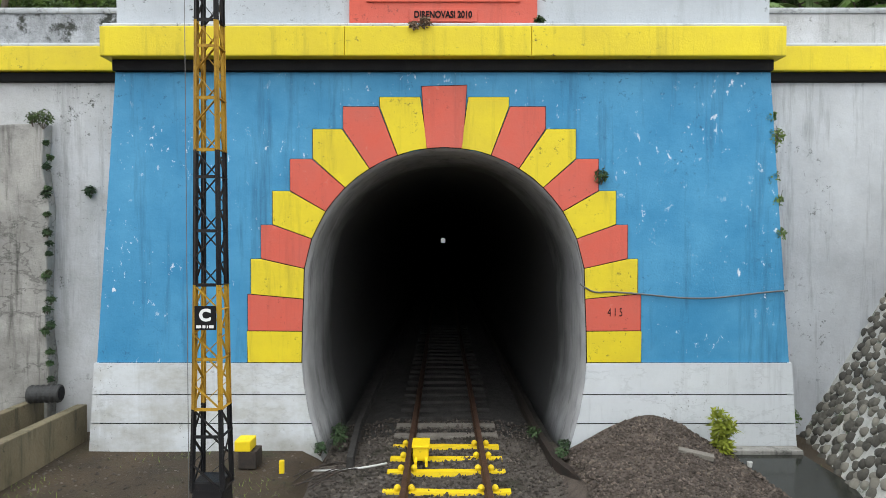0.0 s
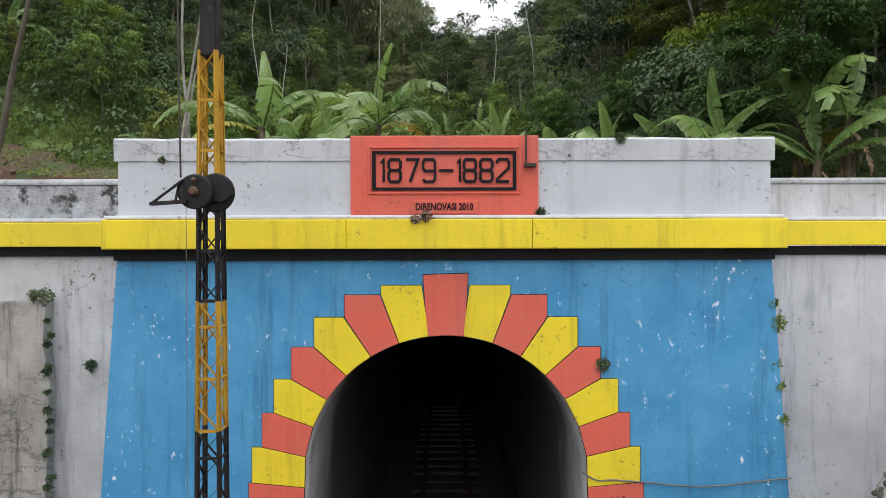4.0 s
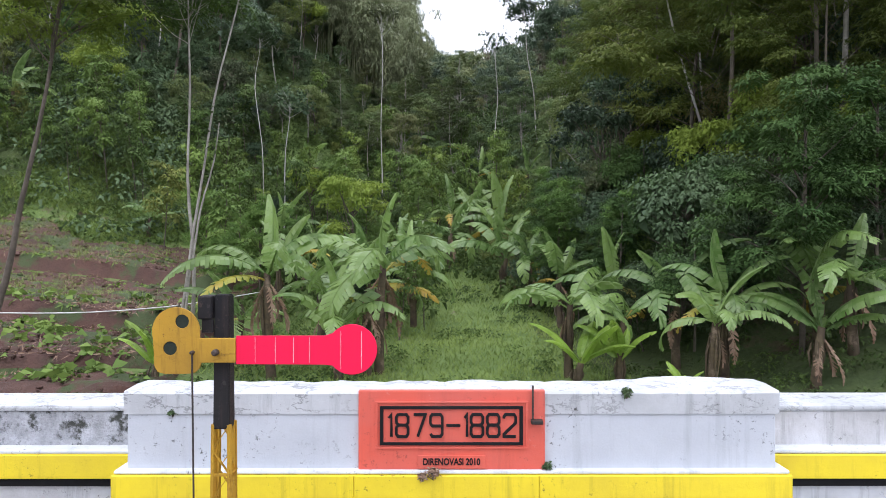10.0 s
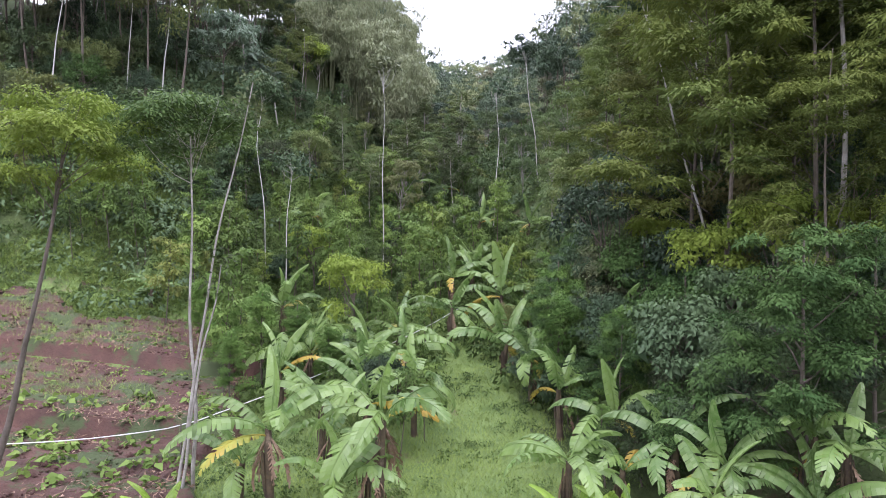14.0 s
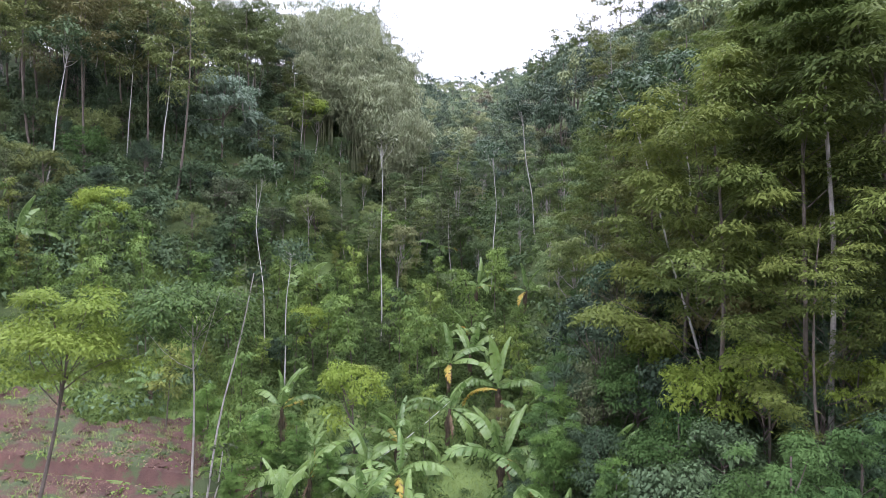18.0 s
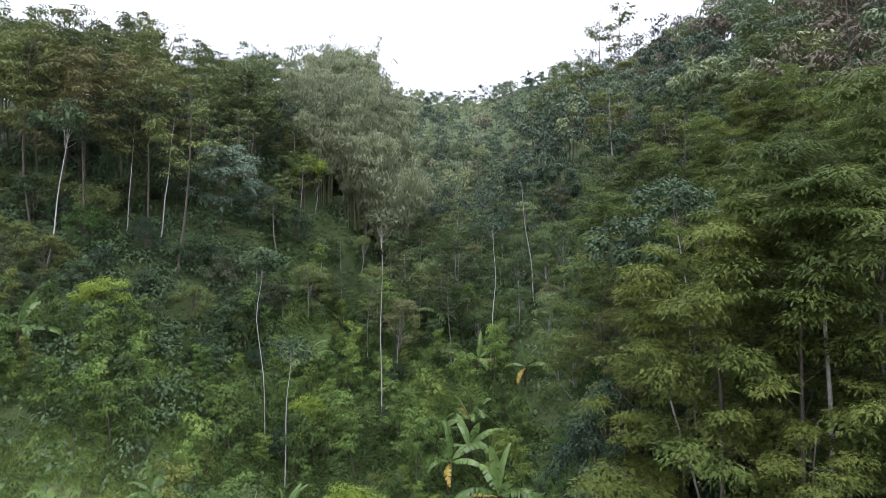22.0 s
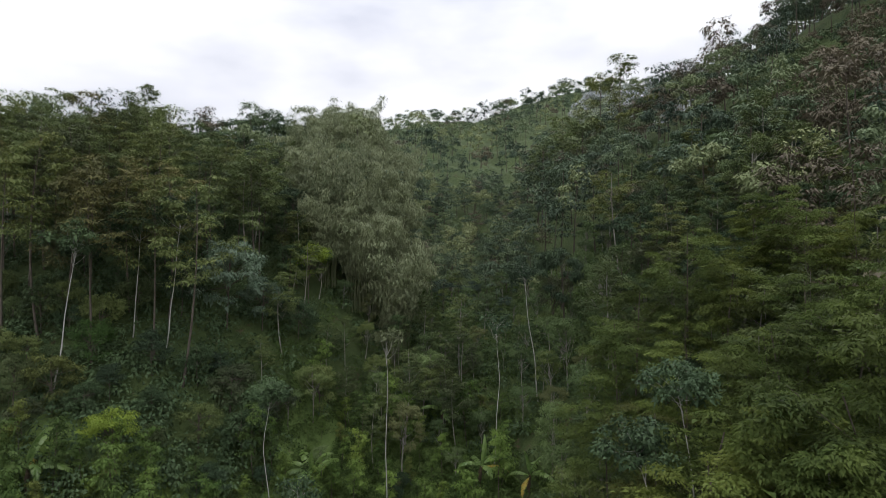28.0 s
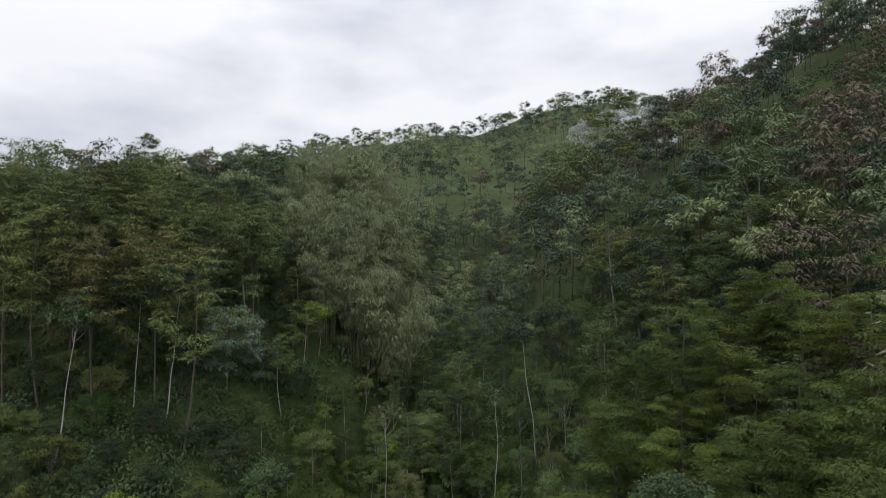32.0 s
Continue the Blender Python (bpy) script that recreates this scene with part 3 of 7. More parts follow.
def grid_mesh(name, xs, ys, material, zfun):
    X, Y = np.meshgrid(xs, ys)
    v = np.stack([X, Y, zfun(X, Y)], -1).reshape(-1, 3)
    nx, ny = len(xs), len(ys)
    i = (np.arange(ny - 1)[:, None] * nx + np.arange(nx - 1)[None, :]).reshape(-1)
    f = np.stack([i, i + 1, i + nx + 1, i + nx], -1)
    return np_mesh(name, v, f, material, None, True)


def graded(a, b, first, growth):
    out, step = [a], first
    while out[-1] < b:
        out.append(out[-1] + step)
        step *= growth
    return np.array(out)


gx = graded(0, 900, 0.8, 1.03)
gx = np.concatenate([-gx[:0:-1], gx])
gy = graded(11.6, 900, 0.7, 1.016)
hill = tagged(grid_mesh("ground_hillside", gx, gy, GROUND_GREEN, height), "wooded green hillside rising behind the tunnel portal", "hillside", kind="structure")
hill.data.materials.append(GRASS_FLOOR)
for pl in hill.data.polygons:
    px, py = pl.center.x, pl.center.y
    # grass stops short on the right: the darker floor stands for tree shade
    pl.material_index = int((46 <= py < 64 and -16 < px < 5) or (py < 46 and -9 < px - 0.4 * math.sin(py) < 5.0 - 0.09 * (py - 12)) or (px < -6 and px > -34 and 14 < py < 52 and noise.noise((px * 0.3, py * 0.3, 0)) > -0.1))


def low(x, y):
    d = np.maximum(0, np.abs(x) - 6.3)
    return -0.12 - 0.3 * smooth01((2.15 - np.abs(x)) / 0.35) + 0.03 * np.sin(x * 1.7) * np.sin(y * 1.3) + np.where(np.abs(x) > 6.3, 0.10 * np.minimum(d, 60), 0) * smooth01((np.abs(x) - 6.3) / 3)


ground = tagged(grid_mesh("ground", np.unique(np.concatenate([gx, np.linspace(-7, 7, 57)])), np.concatenate([-graded(0, 900, 0.6, 1.03)[::-1], [2.0, 4, 6, 7, 8, 9, 10, 10.9]]), MUD, low), "muddy brown ground beside the railway track", "ground", kind="structure")
# ---------------------------------------------------------------- the tunnel portal
CX, CZ, R = 0.02, 2.50, 2.22        # arch centre and radius
FACE, RING, BAND = 9.90, 9.87, 9.62  # depths of the painted face, the arch stones and the cornice


def opening(n=28):
    """The horseshoe edge of the opening in x, z, from the left foot over the crown to the right foot."""
    side = [(-1.93, -0.35), (-2.06, 0.1), (-2.17, 0.5), (-2.25, 1.0), (-2.28, 1.4), (-2.27, 1.9)]
    arc = [(R * 1.015 * math.sin(a), CZ + R * math.cos(a)) for a in np.linspace(-math.pi * 0.52, math.pi * 0.52, n)]
    return [(CX + x, z) for x, z in side] + [(CX + x, z) for x, z in arc] + [(CX - x, z) for x, z in side[::-1]]


def face_with_hole(x_lo, x_hi, z_lo, z_hi, y0, y1, inset):
    """A battered wall slab between two heights with the opening cut out of it; x_lo and x_hi are half widths below and above."""
    edge = [p for p in opening(40)]
    bm = bmesh.new()
    # clip the opening to this slab's heights, left half and right half in turn
    left = [p for p in edge[: len(edge) // 2] if z_lo < p[1] < z_hi]
    right = [p for p in edge[len(edge) // 2:] if z_lo < p[1] < z_hi]

    def at(z, pts):
        pts = sorted(pts, key=lambda p: p[1])
        return float(np.interp(z, [p[1] for p in pts], [p[0] for p in pts]))

    half = len(edge) // 2
    top_open = z_hi < CZ + R
    if top_open:
        lo_l, hi_l = (at(z_lo, edge[:half]), z_lo), (at(z_hi, edge[:half]), z_hi)
        lo_r, hi_r = (at(z_lo, edge[half:]), z_lo), (at(z_hi, edge[half:]), z_hi)
        prism([(-x_lo, z_lo), lo_l, *left, hi_l, (-x_hi, z_hi)], y0, y1, 0, bm)
        prism([lo_r, (x_lo, z_lo), (x_hi, z_hi), hi_r, *right], y0, y1, 0, bm)
    else:
        lo_l, lo_r = (at(z_lo, edge[:half]), z_lo), (at(z_lo, edge[half:]), z_lo)
        top = CX
        prism([(-x_lo, z_lo), lo_l, *left, (top, CZ + R), (top, z_hi), (-x_hi, z_hi)], y0, y1, 0, bm)
        prism([lo_r, (x_lo, z_lo), (x_hi, z_hi), (top, z_hi), (top, CZ + R), *right], y0, y1, 0, bm)
    return bm


def batter(z):
    return 5.53 - 0.072 * (z - 1.3)


portal = thing("tunnel_portal", "blue painted tunnel portal with red and yellow arch stones", "tunnel portal", (0, 0, 0), kind="structure")
part("face", face_with_hole(batter(1.30), batter(5.92), 1.30, 5.92, FACE, 10.9, 0), BLUE, portal, "scuffed blue painted wall face")
for k, (za, zb) in enumerate(((0.80, 1.294), (0.335, 0.782), (-0.35, 0.315))):
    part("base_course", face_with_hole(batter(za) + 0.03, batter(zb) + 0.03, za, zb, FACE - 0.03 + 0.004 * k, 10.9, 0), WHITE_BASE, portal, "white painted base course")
part("joint_backing", face_with_hole(5.5, 5.5, -0.35, 1.3, FACE + 0.0, 10.8, 0), BLACK, portal, "dark recessed joints")

# arch stones: the key, and nine on each side in turn, with squared, stepped outer corners
STEP = radians(12.6)
FIRST = radians(6.6)


def edge_point(k):
    """Inner end of the k-th joint, on the opening's edge; the last joints lie level."""
    if k <= 7:
        a = FIRST + STEP * k
        return Vector((R * 1.012 * math.sin(a), CZ + R * math.cos(a)))
    return Vector(((2.26, 2.27)[k - 8], (1.80, 1.30)[k - 8]))


def corner(k):
    """Squared outer corner of the k-th stone from the key."""
    a = radians(18.8 + 10.45 * (k - 1))
    rr = (3.20, 3.30, 3.28, 3.20, 3.14, 3.09, 3.12, 3.14, 3.22)[k - 1]
    return Vector((rr * math.sin(a), CZ + rr * math.cos(a)))


def stone_outline(k):
    i0, i1, c = edge_point(k - 1), edge_point(k), corner(k)
    mid_a = [edge_point(k - 1).lerp(edge_point(k), 0.5)]
    if k <= 7:
        m = mid_a[0] - Vector((0, CZ))
        mid_a = [Vector((0, CZ)) + m.normalized() * R * 1.006]
    prev = corner(k - 1) if k > 1 else Vector((0.365, c.y + 0.1))
    # where the upper joint meets this stone's level top, and the lower joint its upright side
    top = Vector((prev.x + 0.012, c.y)) if prev.x < c.x else Vector((c.x, c.y))
    d0 = (top - i0)
    nxt_z = corner(k + 1).y if k < 9 else 1.30
    low_pt = Vector((c.x, nxt_z + (0.0 if k == 9 else 0.0)))
    return [i0, top, c, low_pt, i1, mid_a[0]]


def arch_stone(outline, material):
    pts = [(p[0], p[1]) for p in outline]
    cx, cz = sum(p[0] for p in pts) / len(pts), sum(p[1] for p in pts) / len(pts)
    pts = [(cx + (x - cx) * 0.978, cz + (z - cz) * 0.978) for x, z in pts]
    return part("arch_stone", prism([(CX + x, z) for x, z in pts], RING, 9.905, 0.008), material, portal)


key = [(-0.30, CZ + R * 0.992), (-0.365, 5.70), (0.365, 5.72), (0.30, CZ + R * 0.992), (0.0, CZ + R * 1.002)]
arch_stone(key[::-1], RED)
for k in range(1, 10):
    o = stone_outline(k)
    col = YELLOW if k % 2 else RED
    arch_stone([(p.x, p.y) for p in o], col)
    arch_stone([(-p.x, p.y) for p in o][::-1], col)
# dark grouting that shows in the joints, over the ring only
gr = bmesh.new()
for s in (1, -1):
    for k in range(1, 10):
        o = [(CX + s * p.x, p.y) for p in stone_outline(k)]
        prism(o if s > 0 else o[::-1], 9.885, 9.9045, 0, gr)
prism([(CX + x, z) for x, z in key], 9.885, 9.9045, 0, gr)
part("joint_grout", gr, BLACK, portal, "black painted joints")

# cornice, black shadow line and parapet with its cap
part("shadow_line", boxed(-5.2, 5.2, 9.80, 10.9, 5.924, 6.096, 0.01), BLACK, portal, "black painted moulding under the cornice")
for x0, x1 in ((-5.30, -1.52), (-1.515, 1.36), (1.365, 5.30)):
    part("cornice", prism([(x0, 6.10), (x1, 6.10), (x1, 6.56), (x0, 6.56)], BAND, 10.9, 0.02), YELLOW, portal, "yellow painted cornice block")
part("ledge", boxed(-5.28, 5.28, 9.66, 10.8, 6.564, 6.625, 0.03), WHITE, portal, "white ledge above the cornice")
part("parapet", boxed(-5.12, 5.12, 9.785, 10.7, 6.60, 7.50, 0.02), PANEL, portal, "greyish white parapet panel")
capm = bmesh.new()
n = 110
rows_ = []
for i in range(n + 1):
    x = -5.17 + 10.34 * i / n
    bump = 0.05 * noise.noise((x * 1.1, 0, 3)) + 0.025 * noise.noise((x * 4, 1, 3))
    heap = 0.10 * math.exp(-((x - 4.0) / 0.7) ** 2)
    ring = [(9.765, 7.48), (9.755, 7.80 + 0.3 * bump), (9.785, 7.835 + 0.4 * bump), (10.2, 7.85 + bump + 0.3 * heap), (10.6, 7.83 + bump + heap), (10.76, 7.74), (10.76, 7.48)]
    rows_.append([capm.verts.new((x, y + 0.012 * noise.noise((x * 3, y * 2, 0)), z)) for y, z in ring])
for a, b in zip(rows_, rows_[1:]):
    for j in range(len(a) - 1):
        capm.faces.new((a[j], b[j], b[j + 1], a[j + 1]))
    capm.faces.new((a[-1], b[-1], b[0], a[0]))
capm.faces.new(rows_[0][::-1])
capm.faces.new(rows_[-1])
bmesh.ops.recalc_face_normals(capm, faces=capm.faces)
part("parapet_cap", capm, WHITE_DIRTY, portal, "thick white coping with dark weather stains")

# name plate
plaque = thing("date_plaque", "coral red painted plaque with black raised dates on the parapet", "plaque")
part("panel", boxed(-1.46, 1.47, 9.715, 9.80, 6.62, 7.865, 0.02), RED, plaque)
fr = bmesh.new()
for b in ((-1.19, 1.20, 7.665, 7.70), (-1.19, 1.20, 6.955, 6.985), (-1.19, -1.155, 6.985, 7.665), (1.165, 1.20, 6.985, 7.665)):
    box(fr, b[0], b[1], 9.69, 9.712, b[2], b[3], 0.005)
part("raised_border", fr, RED, plaque)
fr = bmesh.new()
for b in ((-1.12, 1.12, 7.575, 7.62), (-1.12, 1.12, 7.01, 7.055), (-1.12, -1.065, 7.055, 7.575), (1.065, 1.12, 7.055, 7.575)):
    box(fr, b[0], b[1], 9.685, 9.712, b[2], b[3], 0.004)
part("black_frame", fr, BLACK, plaque, "black rectangular frame")
# squared digits: each one bent strip in a cell of unit width and height
STROKES = {"1": [(0.3, 0.84), (0.5, 1), (0.5, 0)], "8": [(0.5, 0.52), (0.15, 0.52), (0, 0.64), (0, 0.88), (0.15, 1), (0.85, 1), (1, 0.88), (1, 0.64), (0.85, 0.52), (0.15, 0.515), (0, 0.4), (0, 0.12), (0.15, 0), (0.85, 0), (1, 0.12), (1, 0.4), (0.85, 0.515), (0.5, 0.515)],
           "7": [(0, 1), (1, 1), (0.35, 0)], "9": [(0, 0.12), (0.15, 0), (0.85, 0), (1, 0.12), (1, 0.88), (0.85, 1), (0.15, 1), (0, 0.88), (0, 0.6), (0.15, 0.48), (1, 0.48)],
           "-": [(-0.1, 0.5), (1.1, 0.5)], "2": [(0, 0.82), (0, 0.9), (0.15, 1), (0.85, 1), (1, 0.88), (1, 0.62), (0, 0.1), (0, 0), (1, 0)]}


def strip_digit(path, x0, z0, w, h, thick, y0, y1):
    """A stroke of even width along a path, with mitred corners, as one closed body."""
    p = [Vector((x0 + (a - 0.5) * w, z0 + b * h)) for a, b in path]
    bm = bmesh.new()
    rows = []
    for k, c in enumerate(p):
        d0 = (c - p[k - 1]).normalized() if k else (p[1] - c).normalized()
        d1 = (p[k + 1] - c).normalized() if k + 1 < len(p) else d0
        t = (d0 + d1).normalized()
        n = Vector((-t.y, t.x)) * thick * 0.5 / max(0.5, t.dot(d0))
        lift = 0.0004 * k
        rows.append([bm.verts.new((q.x, y, q.y)) for q, y in ((c - n, y0 - lift), (c + n, y0 - lift), (c + n, y1), (c - n, y1))])
    for a, b in zip(rows, rows[1:]):
        for j in range(4):
            bm.faces.new((a[j], a[(j + 1) % 4], b[(j + 1) % 4], b[j]))
    bm.faces.new(rows[0][::-1])
    bm.faces.new(rows[-1])
    bmesh.ops.recalc_face_normals(bm, faces=bm.faces)
    return bm


for ch, cx_ in zip("1879-1882", (-0.94, -0.77, -0.50, -0.235, 0.03, 0.245, 0.40, 0.655, 0.915)):
    part("digit", strip_digit(STROKES[ch], cx_, 7.145, 0.185, 0.345, 0.042, 9.690, 9.714), BLACK, plaque)
part("renovation_plate", boxed(-0.53, 0.53, 9.69, 9.712, 6.645, 6.85, 0.008), RED, plaque)
words("renovation_inscription", "DIRENOVASI 2010", 0.145, (0.0, 9.686, 6.75), BLACK, plaque, 0.006, 0.78, 0.004)
lamp = thing("wall_bracket", "small rusty iron bracket hanging from the parapet", "bracket")
part("strap", boxed(1.26, 1.285, 9.66, 9.70, 7.38, 7.95, 0.004), RUST, lamp)
part("tray", boxed(1.24, 1.42, 9.58, 9.712, 7.36, 7.42, 0.01), RUST, lamp)

# wing walls, set back beside the portal
for side, tag in ((-1, "left"), (1, "right")):
    def sx(a, b):
        return (a, b) if side > 0 else (-b, -a)
    wing = thing("wing_wall", "white limewashed wing wall with yellow cornice and mouldy parapet", "wall", kind="structure", group="wing walls")
    x0, x1 = sx(4.9, 30)
    part("wall_face", boxed(x0, x1, 10.80, 11.5, -0.5, 5.98), DIRTY_WALL if side < 0 else WING_WHITE, wing)
    x0, x1 = sx(5.18, 30)
    part("shadow_line", boxed(x0, x1, 10.72, 11.4, 5.984, 6.14, 0.01), BLACK, wing, "black painted moulding")
    part("cornice", boxed(x0, x1, 10.62, 11.4, 6.144, 6.56, 0.02), YELLOW, wing, "yellow painted cornice")
    part("ledge", boxed(x0, x1, 10.65, 11.6, 6.564, 6.63, 0.025), WHITE, wing)
    x0, x1 = sx(5.124, 30)
    part("parapet", boxed(x0, x1, 10.95, 11.8, 6.60, 7.22, 0.02), RUBBLE if side < 0 else DIRTY_WALL, wing, "white parapet black with mould")
    part("parapet_cap", boxed(x0, x1, 10.92, 11.95, 7.224, 7.33, 0.04), WHITE_DIRTY, wing)

# tunnel lining: an inner tube with ribs, dark to its far end
def lining_ring(y, grow):
    return [(CX + (x - CX) * grow, y, CZ + (z - CZ) * grow if z > -0.3 else z) for x, z in opening(28)]


rings = []
depths = [(9.905, 1.0), (10.3, 0.995), (10.7, 0.99), (11.1, 0.985), (11.5, 0.98), (11.9, 0.975)]
ys = 11.9
while ys < 620:
    ys += 0.9 if ys < 26 else 20
    depths.append((ys, 0.965 + 0.012 * (len(depths) % 2 if ys < 26 else 0)))
lv = np.array([p for y, g in depths for p in lining_ring(y, g)])
m_ = len(opening(28))
i = np.arange(len(depths) - 1)[:, None] * m_
j = np.arange(m_ - 1)[None, :]
lf = np.stack([i + j, i + j + 1, i + m_ + j + 1, i + m_ + j], -1).reshape(-1, 4)
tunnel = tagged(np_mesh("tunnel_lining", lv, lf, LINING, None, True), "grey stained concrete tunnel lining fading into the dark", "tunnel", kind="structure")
sh = tunnel.modifiers.new("thickness", "SOLIDIFY")
sh.thickness, sh.offset = 0.25, 1.0
# ---------------------------------------------------------------- vegetation kit
def kites(rng, p, d, nn, length, width, droop):
    """Kite-shaped leaves from points p along d, their faces turned to nn."""
    n = len(p)
    nn = nn / (np.linalg.norm(nn, axis=1)[:, None] + 1e-9)
    d = d - nn * (d * nn).sum(1)[:, None]
    d /= np.linalg.norm(d, axis=1)[:, None] + 1e-9
    s = np.cross(nn, d)
    L = length * (0.6 + 0.8 * rng.random(n))
    W = width * (0.6 + 0.8 * rng.random(n))
    mid = p + d * (L * 0.45)[:, None]
    tip = p + d * L[:, None] - np.array([0, 0, 1.0]) * (droop * L)[:, None]
    v = np.stack([p, mid + s * (W * 0.5)[:, None], tip, mid - s * (W * 0.5)[:, None]], 1).reshape(-1, 3)
    return v, np.arange(4 * n).reshape(-1, 4)


def leaves(rng, centres, spread, per, length, width, droop=0.25, lift=0.1, up=0.45, rand=0.5, shell=0.45, inner=0.0):
    """Leaves that shingle a clump round each centre, their faces turned outwards and up; inner: a share of large leaves
    added deep inside to block light.
    """
    c = np.repeat(np.asarray(centres, float), per, axis=0)
    n = len(c)
    off = rng.normal(size=(n, 3))
    off /= np.linalg.norm(off, axis=1)[:, None] + 1e-9
    off[:, 2] = np.where(rng.random(n) < 0.6, np.abs(off[:, 2]), off[:, 2])
    p = c + off * (rng.random((n, 1)) ** shell) * np.asarray(spread)
    nn = off * 0.7 + np.array([0, 0, up]) + rng.normal(size=(n, 3)) * rand
    d = rng.normal(size=(n, 3)) * 0.6 + off * np.array([1, 1, 0.3]) + np.array([0, 0, lift])
    v, f = kites(rng, p, d, nn, length, width, droop)
    if inner:
        k = max(3, int(per * inner))
        c = np.repeat(np.asarray(centres, float), k, axis=0)
        o = rng.normal(size=(len(c), 3)) * 0.3
        w, _ = kites(rng, c + o * np.asarray(spread) - (0, 0, 0.1), rng.normal(size=(len(c), 3)), rng.normal(size=(len(c), 3)) + (0, 0, 0.5), length * 2.2, width * 2.4, droop)
        v = np.concatenate([v, w])
    return v, np.arange(len(v)).reshape(-1, 4)


def plates(rng, centres, radii, per, length, width, thick=0.09, inner=0.0):
    """Flat, slightly domed sprays of pinnate leaves, as of feathery trees, that overlap in layers."""
    c = np.repeat(np.asarray(centres, float), per, axis=0)
    R = np.repeat(np.asarray(radii, float), per)
    n = len(c)
    tilt = np.repeat(rng.normal(size=(len(radii), 2)) * 0.13, per, axis=0)
    a, q = rng.random(n) * 6.283, rng.random(n) ** 0.5
    q = q * (0.78 + 0.22 * np.sin(3 * a + c[:, 0] * 9) * np.sin(2 * a + c[:, 1] * 7))
    ox, oy = np.cos(a) * q * R, np.sin(a) * q * R
    p = c + np.stack([ox, oy, tilt[:, 0] * ox + tilt[:, 1] * oy - 0.34 * R * q ** 2 + thick * rng.normal(size=n)], -1)
    d = np.stack([np.cos(a), np.sin(a), -0.2 - 0.3 * q], -1) + rng.normal(size=(n, 3)) * (0.6, 0.6, 0.12)
    nn = np.array([0, 0, 1.0]) + rng.normal(size=(n, 3)) * 0.42 + np.stack([np.cos(a) * q, np.sin(a) * q, 0 * q], -1) * 0.75
    v, _ = kites(rng, p, d, nn, length, width, 0.18)
    # larger leaves added under each spray to block light through it
    if inner:
        k = max(3, int(per * inner))
        c = np.repeat(np.asarray(centres, float), k, axis=0)
        o = rng.normal(size=(len(c), 3)) * np.repeat(np.asarray(radii, float), k)[:, None] * (0.35, 0.35, 0.02) - (0, 0, 0.12)
        w, _ = kites(rng, c + o, rng.normal(size=(len(c), 3)) * (1, 1, 0.1), np.array([0, 0, 1.0]) + rng.normal(size=(len(c), 3)) * 0.2, length * 2.0, width * 3.0, 0.1)
        v = np.concatenate([v, w])
    return v, np.arange(len(v)).reshape(-1, 4)


def blades(rng, c, length, width):
    """Upright, leaning grass blades."""
    n = len(c)
    a = rng.random(n) * 6.28
    lean = 0.25 + 0.6 * rng.random(n)
    L = length * (0.5 + 0.9 * rng.random(n))
    d = np.stack([np.cos(a) * lean, np.sin(a) * lean, np.ones(n)], -1)
    s = np.stack([-np.sin(a), np.cos(a), 0 * a], -1) * width * 0.5
    tip = c + d * L[:, None] * 0.8 + np.stack([np.cos(a), np.sin(a), -0.4 * np.ones(n)], -1) * (0.3 * L)[:, None]
    v = np.stack([c - s, c + s, tip], 1).reshape(-1, 3)
    return v, np.arange(3 * n).reshape(-1, 3)


def leaf_triangles(v):
    """The same leaves as single triangles, for woods far off."""
    q = v.reshape(-1, 4, 3)
    t = np.stack([q[:, 1] + (q[:, 0] - q[:, 2]) * 0.15, q[:, 2], q[:, 3] + (q[:, 0] - q[:, 2]) * 0.15], 1).reshape(-1, 3)
    return t, np.arange(len(t)).reshape(-1, 3)


def limb(rng, a, b, r0, r1, bend=0.1, n=5, sides=5):
    a, b = np.asarray(a, float), np.asarray(b, float)
    t = np.linspace(0, 1, n)[:, None]
    side = rng.normal(size=3) * np.linalg.norm(b - a) * bend
    path = a + (b - a) * t + side * (t * (1 - t)) * 2
    return tube_data(path, np.linspace(r0, r1, n), sides)


